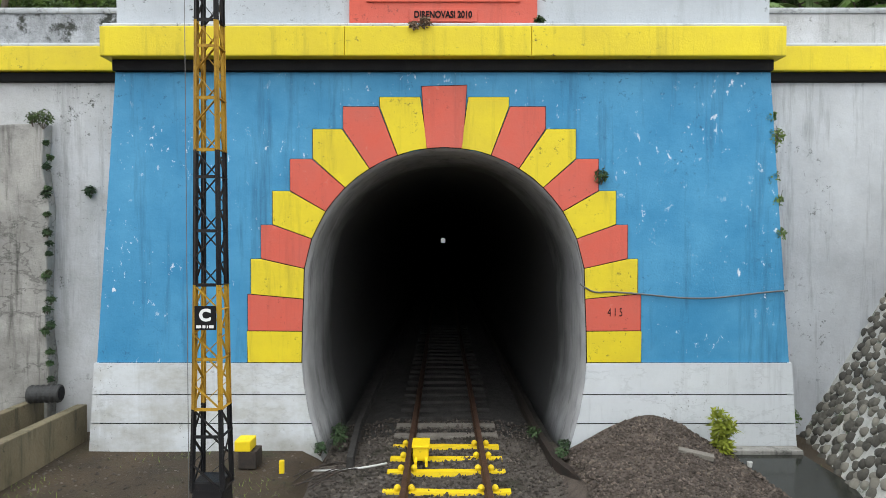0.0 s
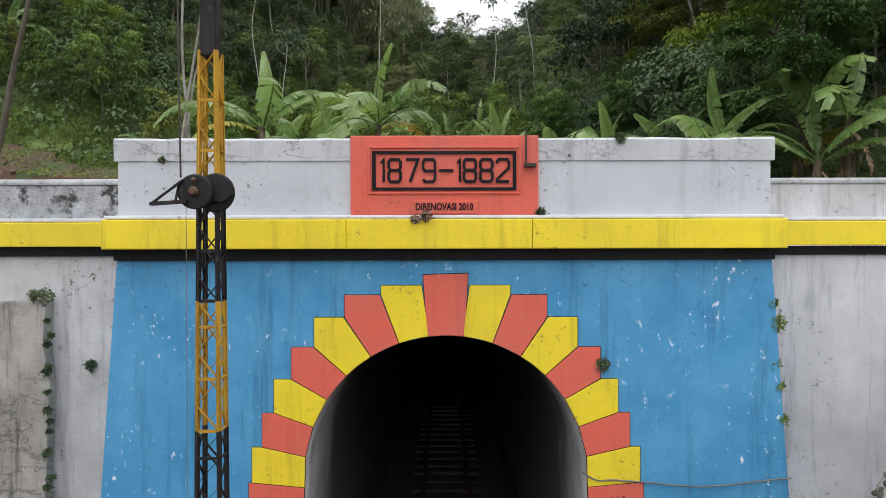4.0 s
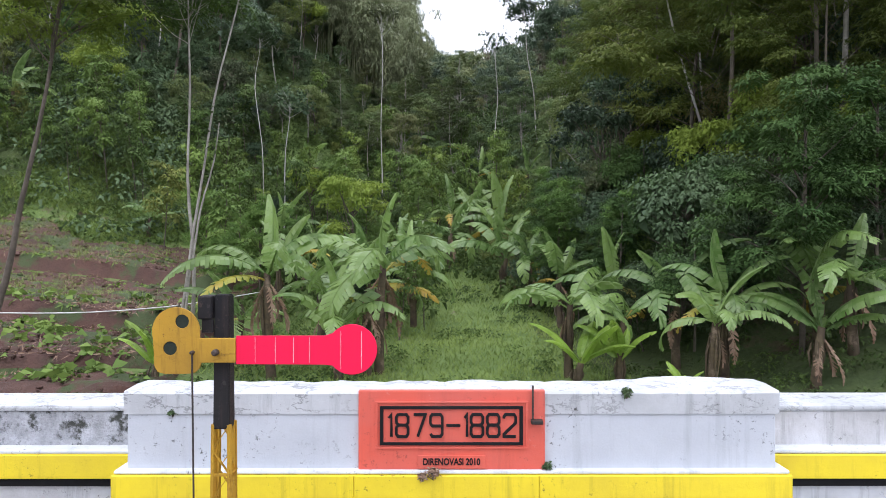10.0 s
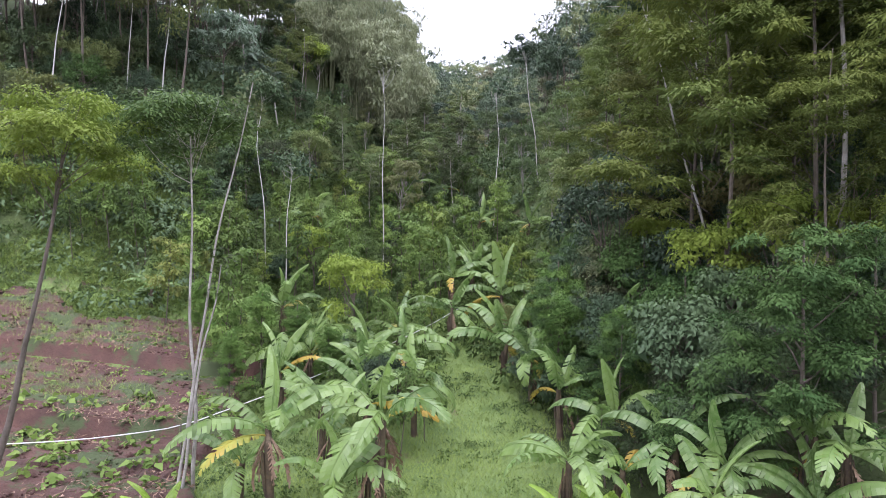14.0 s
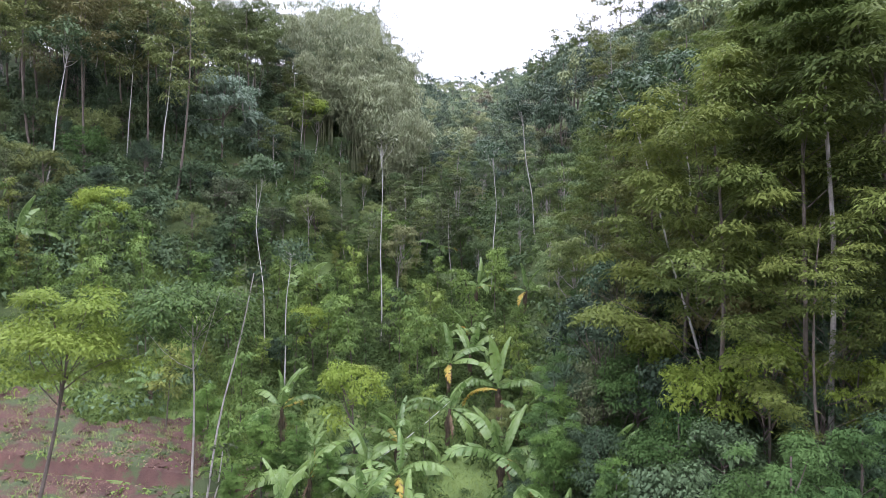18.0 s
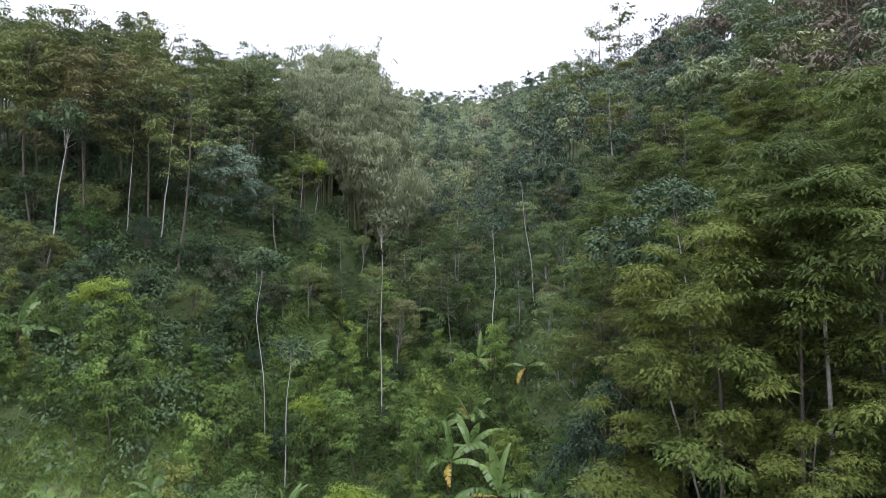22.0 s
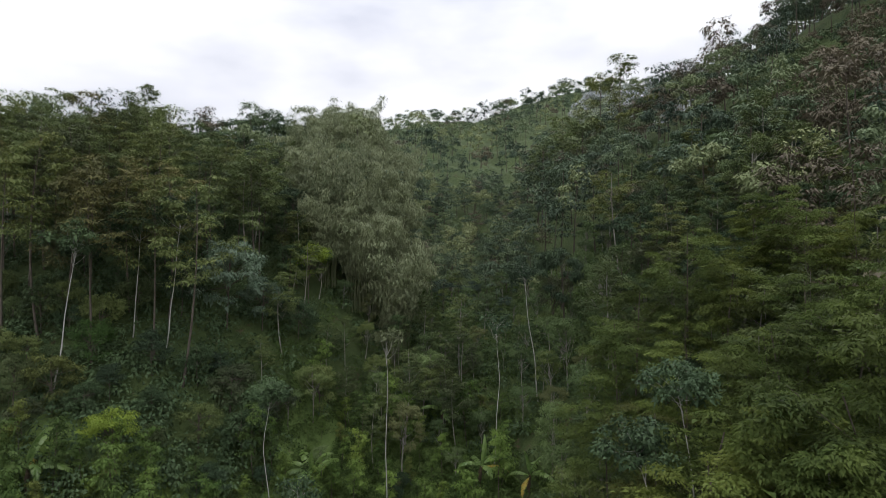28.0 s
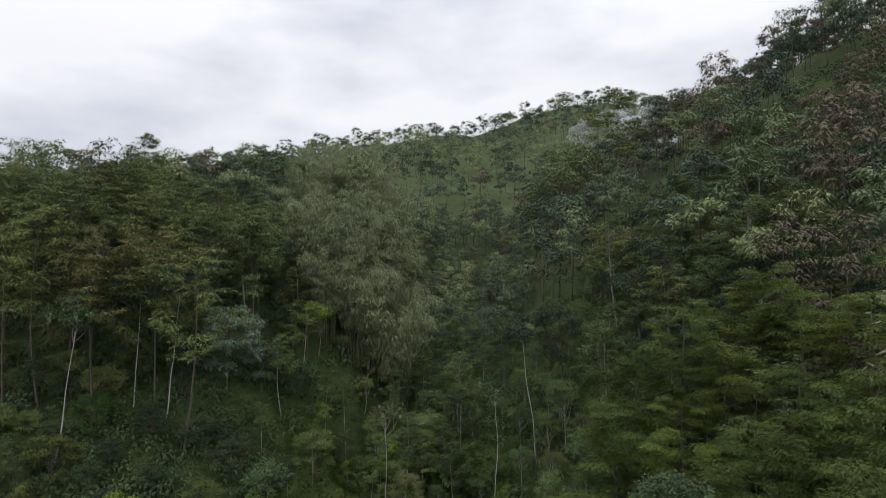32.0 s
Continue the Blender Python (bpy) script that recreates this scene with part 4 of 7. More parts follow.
def sengon(rng, h=15.0, lean=0.05, leaf=0.3, per=120, limbs=9, wide=3.8, bole=0.45, radius=1.15, girth=1.0, inner=0.1, sprays=5):
    """A feathery tree: slim pale trunk, long rising limbs, and flat plates of fine foliage one above another."""
    top = np.array([rng.normal(0, lean) * h, rng.normal(0, lean) * h, h * 0.95])
    wood = [limb(rng, (0, 0, -0.4), top, (0.0075 * h + 0.02) * girth, 0.03, 0.04, 8, 7)]
    cs, rs = [], []
    for k in range(limbs):
        f = bole + (0.94 - bole) * (k + 0.7 * rng.random()) / limbs
        a = k * 2.4 + rng.random()
        reach = wide * (1.12 - 0.62 * ((f - bole) / (1 - bole)) ** 1.4) * (0.6 + 0.5 * rng.random())
        base = top * (f - 0.10)
        end = top * f + np.array([math.cos(a) * reach, math.sin(a) * reach, h * (0.05 + 0.06 * rng.random())])
        wood.append(limb(rng, base, end, 0.03 * girth, 0.008, 0.1, 5, 4))
        for q in range(sprays):
            u = 0.42 + 0.58 * (q + rng.random()) / sprays
            b = a + (-1) ** q * (0.6 + 0.5 * rng.random())
            side = reach * 0.30 * rng.random()
            cs.append(base + (end - base) * u + np.array([math.cos(b) * side, math.sin(b) * side, 0.3 * rng.normal()]))
            rs.append(radius * (0.65 + 0.6 * rng.random()))
    for q in range(4):
        cs.append(top + np.array([0.9 * rng.normal(), 0.9 * rng.normal(), 0.35 * q - 0.6]))
        rs.append(radius * 0.8)
    return gather(wood), plates(rng, cs, rs, per, leaf, leaf * 0.34, 0.09, inner)


def broadleaf(rng, h=11.0, leaf=0.25, per=140, blobs=26, wide=2.9, low=0.45, clump=1.0, inner=0.06, droop=0.25):
    """A tree with a domed crown of many clumps, with gaps between them."""
    top = np.array([rng.normal(0, 0.04) * h, rng.normal(0, 0.04) * h, h * 0.86])
    wood = [limb(rng, (0, 0, -0.4), top, 0.009 * h + 0.02, 0.03, 0.05, 7, 7)]
    cl = []
    mid = np.array([top[0], top[1], h * (low + 1) * 0.5 - 0.05 * h])
    ax = np.array([wide, wide, h * (1 - low) * 0.5])
    stretch = 0.8 + 0.4 * rng.random(3)
    for k in range(blobs):
        d = rng.normal(size=3)
        d /= np.linalg.norm(d)
        d[2] = abs(d[2]) if rng.random() < 0.7 else d[2]
        end = mid + d * ax * stretch * (0.62 + 0.4 * rng.random())
        if k % 2 == 0:
            wood.append(limb(rng, top * (0.35 + 0.4 * rng.random()), end, 0.045, 0.012, 0.1, 4, 4))
        cl.append(end)
    return gather(wood), leaves(rng, cl, (0.85 * clump, 0.85 * clump, 0.5 * clump), per, leaf, leaf * 0.55, droop, -0.2, inner=inner)


def sapling(rng, h=5.0, leaf=0.2, per=70, whorls=9):
    """A slim young plantation tree with leafy whorls."""
    top = np.array([rng.normal(0, 0.05) * h, rng.normal(0, 0.05) * h, h])
    wood = [limb(rng, (0, 0, -0.3), top, 0.045, 0.015, 0.05, 6, 5)]
    cl = []
    for k in range(whorls):
        f = 0.42 + 0.58 * k / (whorls - 1)
        a = rng.random() * 6.28
        reach = (0.35 + 0.55 * rng.random()) * (1.35 - f) * 1.9
        end = top * f + np.array([math.cos(a) * reach, math.sin(a) * reach, 0.25])
        wood.append(limb(rng, top * (f - 0.08), end, 0.018, 0.008, 0.1, 3, 3))
        cl += [end, top * f + (end - top * f) * 0.5]
    return gather(wood), leaves(rng, cl, (0.55, 0.55, 0.22), per, leaf, leaf * 0.5, 0.3, 0.0, 0.9, inner=0.05)


def bamboo(rng, h=13.0, culms=26, per=60):
    wood, cl = [], []
    for k in range(culms):
        a, r = rng.random() * 6.28, rng.random() ** 0.5 * 0.9
        hh = h * (0.7 + 0.35 * rng.random())
        b = np.array([math.cos(a) * r, math.sin(a) * r, -0.3])
        out = np.array([math.cos(a), math.sin(a), 0]) * hh * (0.12 + 0.2 * rng.random())
        t = np.linspace(0, 1, 8)[:, None]
        path = b + np.array([0, 0, hh]) * (t - 0.12 * t ** 4) + out * t ** 2.2
        wood.append(tube_data(path, np.linspace(0.05, 0.012, 8), 4))
        for q in range(7):
            s = 0.4 + 0.6 * (q + rng.random()) / 7
            idx = min(7, s * 7)
            p = path[int(idx)] + (path[min(7, int(idx) + 1)] - path[int(idx)]) * (idx % 1)
            cl.append(p + rng.normal(size=3) * (0.4, 0.4, 0.3))
    return gather(wood), leaves(rng, cl, (0.7, 0.7, 0.55), per, 0.34, 0.11, 0.5, -0.6)


def tree_thing(name, data, bark, leaf, label, category="tree", group=""):
    e = thing(name, label, category, (0, 0, 0), group)
    (wv, wf), (lv_, _) = data
    tk = np_mesh("culm_clump" if name == "bamboo_clump" else "trunk", wv, wf, bark, e, True)
    if name == "bamboo_clump":
        tk["kind"] = "stuff"
    np_mesh("crown", *leaf_triangles(lv_), leaf, e)
    return e


rng = np.random.default_rng(7)
def grove(pts, lo, hi):
    """Sizes of trees, small along the valley line that leaves the far ridge open."""
    return [(lo + (hi - lo) * rng.random() ** 1.4) * (0.6 if -0.05 * y < x < 0.13 * y else 1.0) for x, y in pts]


# slim white stems show between the crowns: nothing stands close in front of them
STEMS = ((9.9, 66, 0.142), (-34.6, 53.2, -0.63), (-30.6, 59, -0.516), (-27.4, 59, -0.458), (-5.5, 53, -0.103))


def clear(x, y):
    return not any(Y - 16 < y < Y + 0.5 and abs(x / y - q) < 0.024 for X, Y, q in STEMS)


PROTO = {
    "olive": [tree_thing("sengon_tree", sengon(np.random.default_rng(25 + k), 16, 0.04, 0.21, 300, 13, 4.0, 0.36, 1.2, 0.7, 0.08), BARK_DARK, L_OLIVE, "tall feathery tree with layered olive green sprays", group="feathery trees") for k in range(5)],
    "tall": [tree_thing("sengon_tree", sengon(np.random.default_rng(320 + k), 20, 0.03, 0.38, 85, 9, 4.8, 0.52, 1.3, 0.75, 0.04), BARK_DARK, L_SENGON, "tall bare-stemmed tree under a flat olive green canopy", group="feathery trees") for k in range(4)],
    "sengon": [tree_thing("sengon_tree", sengon(np.random.default_rng(20 + k), 15, 0.04, 0.36, 85, 8, 3.6, 0.5, 1.1), BARK_PALE, L_SENGON, "slim pale-trunked tree with feathery flat green sprays", group="feathery trees") for k in range(4)],
    "airy": [tree_thing("sengon_tree", sengon(np.random.default_rng(330 + k), 18, 0.05, 0.46, 80, 7, 4.2, 0.5, 1.45, 1.0, 0.05, 4), BARK_DARK, L_SENGON, "open feathery tree standing out on the skyline", group="feathery trees") for k in range(2)],
    "pale": [tree_thing("broadleaf_tree", broadleaf(np.random.default_rng(340 + k), 10, 0.24, 150, 26, 2.6, 0.35), BARK_PALE, L_HAZED, "pale green slim-stemmed tree in the valley", group="broad-leaved trees") for k in range(3)],
    "fern": [tree_thing("feathery_sapling", sengon(np.random.default_rng(370 + k), 7, 0.03, 0.15, 300, 11, 1.5, 0.32, 0.6, 1.2, 0.05), BARK_DARK, L_FERN, "bright green young tree with fern-like layered leaves", group="feathery saplings") for k in range(3)],
    "blue": [tree_thing("broadleaf_tree", broadleaf(np.random.default_rng(360), 10, 0.30, 170, 34, 4.2, 0.18, 1.15), BARK_DARK, L_BLUE, "rounded blue-green broad-leaved tree with large glossy leaves", group="broad-leaved trees")],
    "layered": [tree_thing("broadleaf_tree", sengon(np.random.default_rng(350 + k), 9, 0.03, 0.17, 330, 13, 2.5, 0.25, 0.75, 1.1, 0.08), BARK_DARK, L_LAYER, "bushy tree with drooping layers of mid-green leaves", group="broad-leaved trees") for k in range(2)],
    "leafy": [tree_thing("bushy_tree", broadleaf(np.random.default_rng(170 + k), 6, 0.15, 250, 30, 2.3, 0.08), BARK_DARK, (L_SHADED, L_LAYER, L_BROAD)[k], "dense bushy dark green tree leafy to the ground", group="bushy trees") for k in range(3)],
    "broad": [tree_thing("broadleaf_tree", broadleaf(np.random.default_rng(40 + k), 11, 0.24, 150), BARK_DARK, L_BROAD, "dark green broad-leaved tree on the steep slope", group="broad-leaved trees") for k in range(4)],
    "crown": [tree_thing("broadleaf_tree", broadleaf(np.random.default_rng(45 + k), 11, 0.19, 280, 26, 2.5, 0.42, 0.9, 0.06, 0.45), BARK_DARK, L_BROAD, "broad-leaved tree with layered blue-green foliage", group="broad-leaved trees") for k in range(2)],
    "young": [tree_thing("plantation_tree", sapling(np.random.default_rng(60 + k), 5), BARK_DARK, L_YOUNG, "slender young tree with light green leaves", group="young trees") for k in range(4)],
    "bush": [tree_thing("bushy_tree", broadleaf(np.random.default_rng(70 + k), 6, 0.22, 150, 26, 2.3, 0.08), BARK_DARK, (L_SHADED, L_BROAD, L_SENGON)[k % 3], "dense bushy green tree leafy to the ground", group="bushy trees") for k in range(6)],
    "lime": [tree_thing("lime_green_tree", broadleaf(np.random.default_rng(80 + k), 7, 0.2, 230, 18, 2.1, 0.45), BARK_DARK, L_LIME, "bright lime green young tree with airy crown", group="lime green trees") for k in range(2)],
    "bamboo": [tree_thing("bamboo_clump", bamboo(np.random.default_rng(90 + k)), CULM, L_BAMBOO, "grey-green bamboo clump with arching feathery culms", "bamboo") for k in range(2)],
}
used = {}


def put(kind, x, y, scale=1.0, turn=None):
    """The k-th tree of a kind: the first ones are the prototypes themselves."""
    k = used.get(kind, 0)
    used[kind] = k + 1
    protos = PROTO[kind]
    p = protos[k % len(protos)]
    a = rng.random() * 6.28 if turn is None else turn
    m = Matrix.LocRotScale((x, y, hz(x, y)), Euler((0, 0, a)), (scale, scale, scale))
    if k < len(protos):
        p.matrix_basis = m
        return p
    c = copy_thing(p, m)
    c.scale = (scale, scale, scale)
    return c


def scatter(n, x0, x1, y0, y1, gap, ok=None, tries=30):
    """Points apart from one another by about gap metres."""
    pts = []
    cell = {}
    for _ in range(n * tries):
        if len(pts) >= n:
            break
        x, y = x0 + (x1 - x0) * rng.random(), y0 + (y1 - y0) * rng.random()
        if ok is not None and not ok(x, y):
            continue
        cxy = (int(x // gap), int(y // gap))
        if any((px - x) ** 2 + (py - y) ** 2 < gap * gap for dx in (-1, 0, 1) for dy in (-1, 0, 1) for px, py in cell.get((cxy[0] + dx, cxy[1] + dy), ())):
            continue
        cell.setdefault(cxy, []).append((x, y))
        pts.append((x, y))
    return pts


# trees that stand out one by one
for kind, x, y, s in (("lime", -4.9, 34.0, 0.85), ("fern", 4.6, 26.2, 0.8), ("fern", 6.6, 24.0, 0.7), ("fern", 5.6, 30.5, 0.9), ("fern", 5.2, 20.2, 0.4), ("fern", -9.4, 26.8, 0.5), ("fern", -11.0, 31.0, 0.6), ("fern", -13.2, 33.4, 0.65), ("fern", -9.0, 30.2, 0.72), ("young", -10.4, 28.6, 1.0), ("young", -12.2, 35.8, 1.1), ("young", -16.5, 36.2, 1.0), ("fern", -7.2, 30.0, 0.6), ("fern", -5.4, 29.0, 0.45), ("lime", -26, 47, 0.9), ("lime", -10, 47, 0.8),
                      ("airy", 23.3, 126, 1.15), ("airy", 36.5, 131, 1.35), ("airy", 33, 128, 1.2), ("airy", 19.5, 122, 0.95), ("airy", -43.7, 74, 0.95), ("airy", -40.5, 76, 0.8), ("airy", -49, 78, 0.85), ("airy", 28, 128, 1.0), ("lime", -16.3, 72, 1.1), ("broad", -16, 82, 1.0),
                      ("layered", 9.4, 16.5, 0.86), ("layered", 12.2, 17.6, 0.72), ("layered", 6.2, 22.4, 0.55), ("layered", 4.9, 29.0, 0.6), ("crown", 5.4, 28.5, 0.5), ("crown", 6.6, 31.5, 0.55), ("blue", -23.0, 63.5, 1.0), ("blue", -19.9, 65.5, 0.62), ("crown", 14, 73, 1.15), ("broad", 13.4, 76, 0.8)):
    put(kind, x, y, s)
# tall feathery trees over the steep slope
for x, y in ((11.6, 26), (19.5, 25.5), (13.4, 20.4), (16.6, 20.8), (15.0, 23.9), (17.6, 23.2), (12.4, 30.5), (16.4, 29), (21.5, 30), (13.6, 36), (18.0, 34.5), (22.6, 36), (26.5, 33), (11.6, 41), (16.0, 41.5), (20.6, 41), (25.2, 40), (29.8, 39), (13.4, 47), (18.2, 47.5), (23.0, 47), (27.6, 46), (33.0, 46), (15.4, 53), (20.6, 53.5), (26, 53), (31, 52)):
    put("olive", x + 0.6 * rng.normal(), y + 0.6 * rng.normal(), (0.8 if y < 22 else 1.25 if y < 24.5 else 1.12 if y < 38 else 1.0) * (0.85 + 0.25 * rng.random()))
# bushy trees along the foot of the slopes
for x, y in scatter(46, 6.6, 19, 18.5, 44, 1.9, lambda x, y: x > 6.6 + 0.05 * (y - 18)):
    put("leafy", x, y, 0.5 + 0.5 * rng.random())
for x, y, s in ((7.4, 18.6, 0.62), (9.0, 18.8, 0.7), (10.8, 18.6, 0.75), (12.6, 19.2, 0.85), (14.2, 18.6, 0.85), (6.3, 19.8, 0.5)):
    put("leafy", x, y, s)
for x, y in scatter(7, -22, -3, 46, 62, 3.6):
    put("bush", x, y, 0.4 + 0.3 * rng.random())
for x, y in scatter(34, -42, -17, 48, 58, 2.6, clear):
    put("bush" if rng.random() < 0.75 else "leafy", x, y, (0.5 + 0.4 * rng.random()))
for x, y in scatter(12, -46, -10, 58, 68, 3.2, lambda x, y: x < -12 and clear(x, y) and not -0.43 < x / y < -0.29):
    put("bush", x, y, 0.6 + 0.4 * rng.random())
for x, y in scatter(10, -6, 8, 24, 44, 2.2, lambda x, y: abs(x - 1.2) > 2.2 and not in_field(x, y)):
    put("bush", x, y, 0.3 + 0.25 * rng.random())
for x, y in scatter(20, -40, -13, 39.5, 48, 2.4, lambda x, y: not in_field(x, y) and x > -0.72 * y - 8):
    put("young", x, y, 0.6 + 0.5 * rng.random())
for x, y in scatter(34, 7.5, 24, 21, 40, 2.3, lambda x, y: x > 7.2 + 0.06 * (y - 20)):
    put(("bush", "broad", "lime", "bush")[rng.integers(4)], x, y, 0.55 + 0.4 * rng.random())
# the spur: a closed canopy on bare stems, dark beneath
for x, y in scatter(66, -54, -17, 55, 78, 3.3, lambda x, y: x > -0.74 * y - 4 and x < -20 - 0.1 * (y - 57) and not (-0.43 < x / y < -0.29 and y < 67)):
    put("tall", x, y, (1.0 - 0.016 * (y - 57)) * (0.86 + 0.22 * rng.random()))
for x, y in scatter(60, -56, -16, 70, 98, 3.2, lambda x, y: x > -0.74 * y - 4 and x < -18 - 0.12 * (y - 70) and clear(x, y)):
    put("sengon" if rng.random() < 0.3 else "broad", x, y, 0.55 + 0.45 * rng.random() ** 1.4)
# lighter trees at the head of the valley, most with haze in their leaf colour
for x, y in scatter(34, -19, 3, 58, 78, 2.7, lambda x, y: clear(x, y)):
    put("pale" if rng.random() < 0.7 else "sengon", x, y, 0.38 + 0.34 * rng.random())
for x, y, s in ((-33, 114, 1.3), (-38.5, 112, 1.15), (-29, 117, 1.2), (-25, 119, 1.25), (-44, 110, 1.2), (-35.5, 118, 1.3), (-21.5, 120, 1.1), (-48.5, 108, 1.1)):
    put("broad", x, y, s)
# valley sides
for x, y in scatter(80, 8, 44, 36, 70, 3.0, lambda x, y: x > 8 + 0.04 * (y - 20) and clear(x, y)):
    put("pale" if x < 0.36 * y else "sengon" if rng.random() < 0.45 else "broad", x, y, 0.5 + 0.4 * rng.random())
for x, y in scatter(135, -38, 6, 41, 66, 1.8, lambda x, y: not (y > 57 and x < -14) and not (x < -17 and y > 47) and not (abs(x - 1) < 1.5 and y < 50) and clear(x, y)):
    put("young", x, y, 0.4 + 0.9 * rng.random() ** 1.5)
for k, (x, y) in enumerate(scatter(45, -8, 8, 22, 40, 1.5, lambda x, y: not in_field(x, y) and not abs(x - 1.2) < 2.0 and not x < -5)):
    s, a = 0.35 + 0.4 * rng.random(), 6.28 * rng.random()
    if y > 34 or x > 5 or k % 4 == 0:
        put("young", x, y, s, a)
for x, y in scatter(95, -3, 42, 62, 92, 2.8):
    s = 0.6 + 0.35 * rng.random()
    valley = -0.06 * y < x < 0.27 * y
    put("pale" if valley else "broad" if rng.random() < 0.6 else "sengon", x, y, s * (0.62 if valley else 1.0))
for x, y in scatter(13, -18, -5, 76, 92, 2.6) + scatter(16, -22, -8, 98, 124, 2.8):
    put("bamboo", x, y, 1.0 + 0.35 * rng.random())

# the woods farther off, and everything on the skyline
def woods(name, label, pts, protos, scales, mat_leaf, mat_wood):
    """One mesh of many trees, made from plain arrays."""
    lv2, wv2, lf2, wf2, tn, lo, wo = [], [], [], [], [], 0, 0
    for (x, y), s in zip(pts, scales):
        (wv, wf), (lv1, lf1) = protos[rng.integers(len(protos))]
        a = rng.random() * 6.28
        rot = np.array([[math.cos(a), -math.sin(a), 0], [math.sin(a), math.cos(a), 0], [0, 0, 1]]) * s
        base = np.array([x, y, hz(x, y)])
        lv2.append(lv1 @ rot.T + base), lf2.append(lf1 + lo), wv2.append(wv @ rot.T + base), wf2.append(wf + wo)
        browned = rng.random() < (0.3 if x > 25 and y < 175 else 0.1)
        tn.append(np.full(len(lv1), 0.87 + 0.13 * rng.random() if browned else 0.8 * rng.random() ** 1.1, dtype=np.float32))
        lo += len(lv1)
        wo += len(wv)
    e = thing(name, label, "woods", kind="stuff")
    a = np_mesh("foliage", np.concatenate(lv2), np.concatenate(lf2), mat_leaf, e)
    a.data.attributes.new("tone", "FLOAT", "POINT").data.foreach_set("value", np.concatenate(tn))
    b = np_mesh("trunks", np.concatenate(wv2), np.concatenate(wf2), mat_wood, e, True)
    tagged(a, kind="stuff"), tagged(b, kind="stuff")


def coarse(data):
    v, f = data[0]
    k = 7 * 7 if len(v) else 0
    return (v[:k], f[(f < k).all(1)]), leaf_triangles(data[1][0])


far_protos = [coarse(broadleaf(np.random.default_rng(120 + k), 10, 0.42, 62, 22, 3.0, inner=0.0)) for k in range(5)] + [coarse(sengon(np.random.default_rng(130 + k), 13, 0.05, 0.6, 30, 7, 3.3, inner=0.0)) for k in range(4)]
pts = scatter(470, -100, -2, 62, 165, 4.0, lambda x, y: x > -0.75 * y - 4 and (x < -46 or y > 96))
woods("woods_spur", "dense mixed green woods covering the spur", pts, far_protos, grove(pts, 0.5, 1.2), L_FAR, BARK_DARK)
pts = scatter(640, 0, 118, 24, 165, 3.9, lambda x, y: x < 0.74 * y + 5 and (y > 90 or x > 31))
woods("woods_slope", "dense green woods on the steep valley slope", pts, far_protos, grove(pts, 0.5, 1.4), L_FAR, BARK_DARK)
pts = scatter(170, -9, 24, 84, 175, 2.6, lambda x, y: -0.07 * y < x < 0.14 * y)
woods("woods_gully", "low mixed green trees along the narrow valley line", pts, far_protos, [0.35 + 0.3 * rng.random() for _ in pts], L_FAR, BARK_DARK)
tiny_protos = [coarse(broadleaf(np.random.default_rng(140 + k), 10, 0.55, 36, 14, 3.2, inner=0.0)) for k in range(4)]
pts = scatter(1150, -230, 330, 170, 450, 4.6, lambda x, y: abs(x - 20) < 0.75 * y)
woods("woods_ridge", "far wooded ridge under the sky", pts, tiny_protos, [s * (1.5 if rng.random() < 0.06 else 1) for s in 0.7 + 0.65 * rng.random(len(pts))], L_FAR, BARK_DARK)

# a bank of morning mist that clings to the woods below the ridge
MIST, nt_, p_ = nodes_of("thin_mist")
p_.inputs["Base Color"].default_value, p_.inputs["Roughness"].default_value, p_.inputs["Specular IOR Level"].default_value = (0.82, 0.84, 0.88, 1), 1.0, 0.0
nt_.links.new(times(nt_, ramp(nt_, add_noise(nt_, 0.07, 4, 0.55, (1.0, 0.6, 1.3)), 0.38, 0.66), 0.34), p_.inputs["Alpha"])
mist = thing("mist_bank", "thin pale mist clinging to the wooded ridge", "mist", (66, 190, 82), kind="stuff")
for k, (mx_, my_, mz_, r1, r2, r3) in enumerate(((0, 0, 0, 13, 9, 10), (-7, 5, 4, 15, 8, 7), (5, -4, -2, 10, 7, 8))):
    bm = bmesh.new()
    bmesh.ops.create_icosphere(bm, subdivisions=4, radius=1.0)
    for v in bm.verts:
        w_ = 1 + 0.45 * noise.noise(v.co * 1.6 + Vector((k * 7, 0, 0))) + 0.2 * noise.noise(v.co * 4.0)
        v.co = Vector((mx_ + v.co.x * r1 * w_, my_ + v.co.y * r2 * w_, mz_ + v.co.z * r3 * w_))
    tagged(part("mist_wisp", bm, MIST, mist, smooth=True), kind="stuff")

# undergrowth
def stuff(name, label, v, f, material, category):
    return tagged(np_mesh(name, v, f, material), label, category, kind="stuff")


def shrubs(n, x0, x1, y0, y1, ok, size, per, leaf, wid, lift):
    ux, uy = x0 + (x1 - x0) * rng.random(n), y0 + (y1 - y0) * rng.random(n)
    k = ok(ux, uy)
    c = np.stack([ux, uy, height(ux, uy) + size * 0.5], -1)[k]
    return leaves(rng, c, (size, size, size * 0.7), per, leaf, wid, 0.3, lift)


v, f = shrubs(7000, -50, 45, 26, 98, lambda x, y: ~in_field(x, y) & ~((x < -11) & (y < 45)) & ~((x < -15) & (y > 46)) & (np.abs(x) < 0.75 * y + 4) & ~((np.abs(x - 1.2) < 1.6) & (y < 34)), 0.7, 26, 0.40, 0.20, 0.3)
w, f = shrubs(1500, -36, -9, 32, 46, lambda x, y: ~in_field(x, y), 0.34, 20, 0.24, 0.12, 0.4)
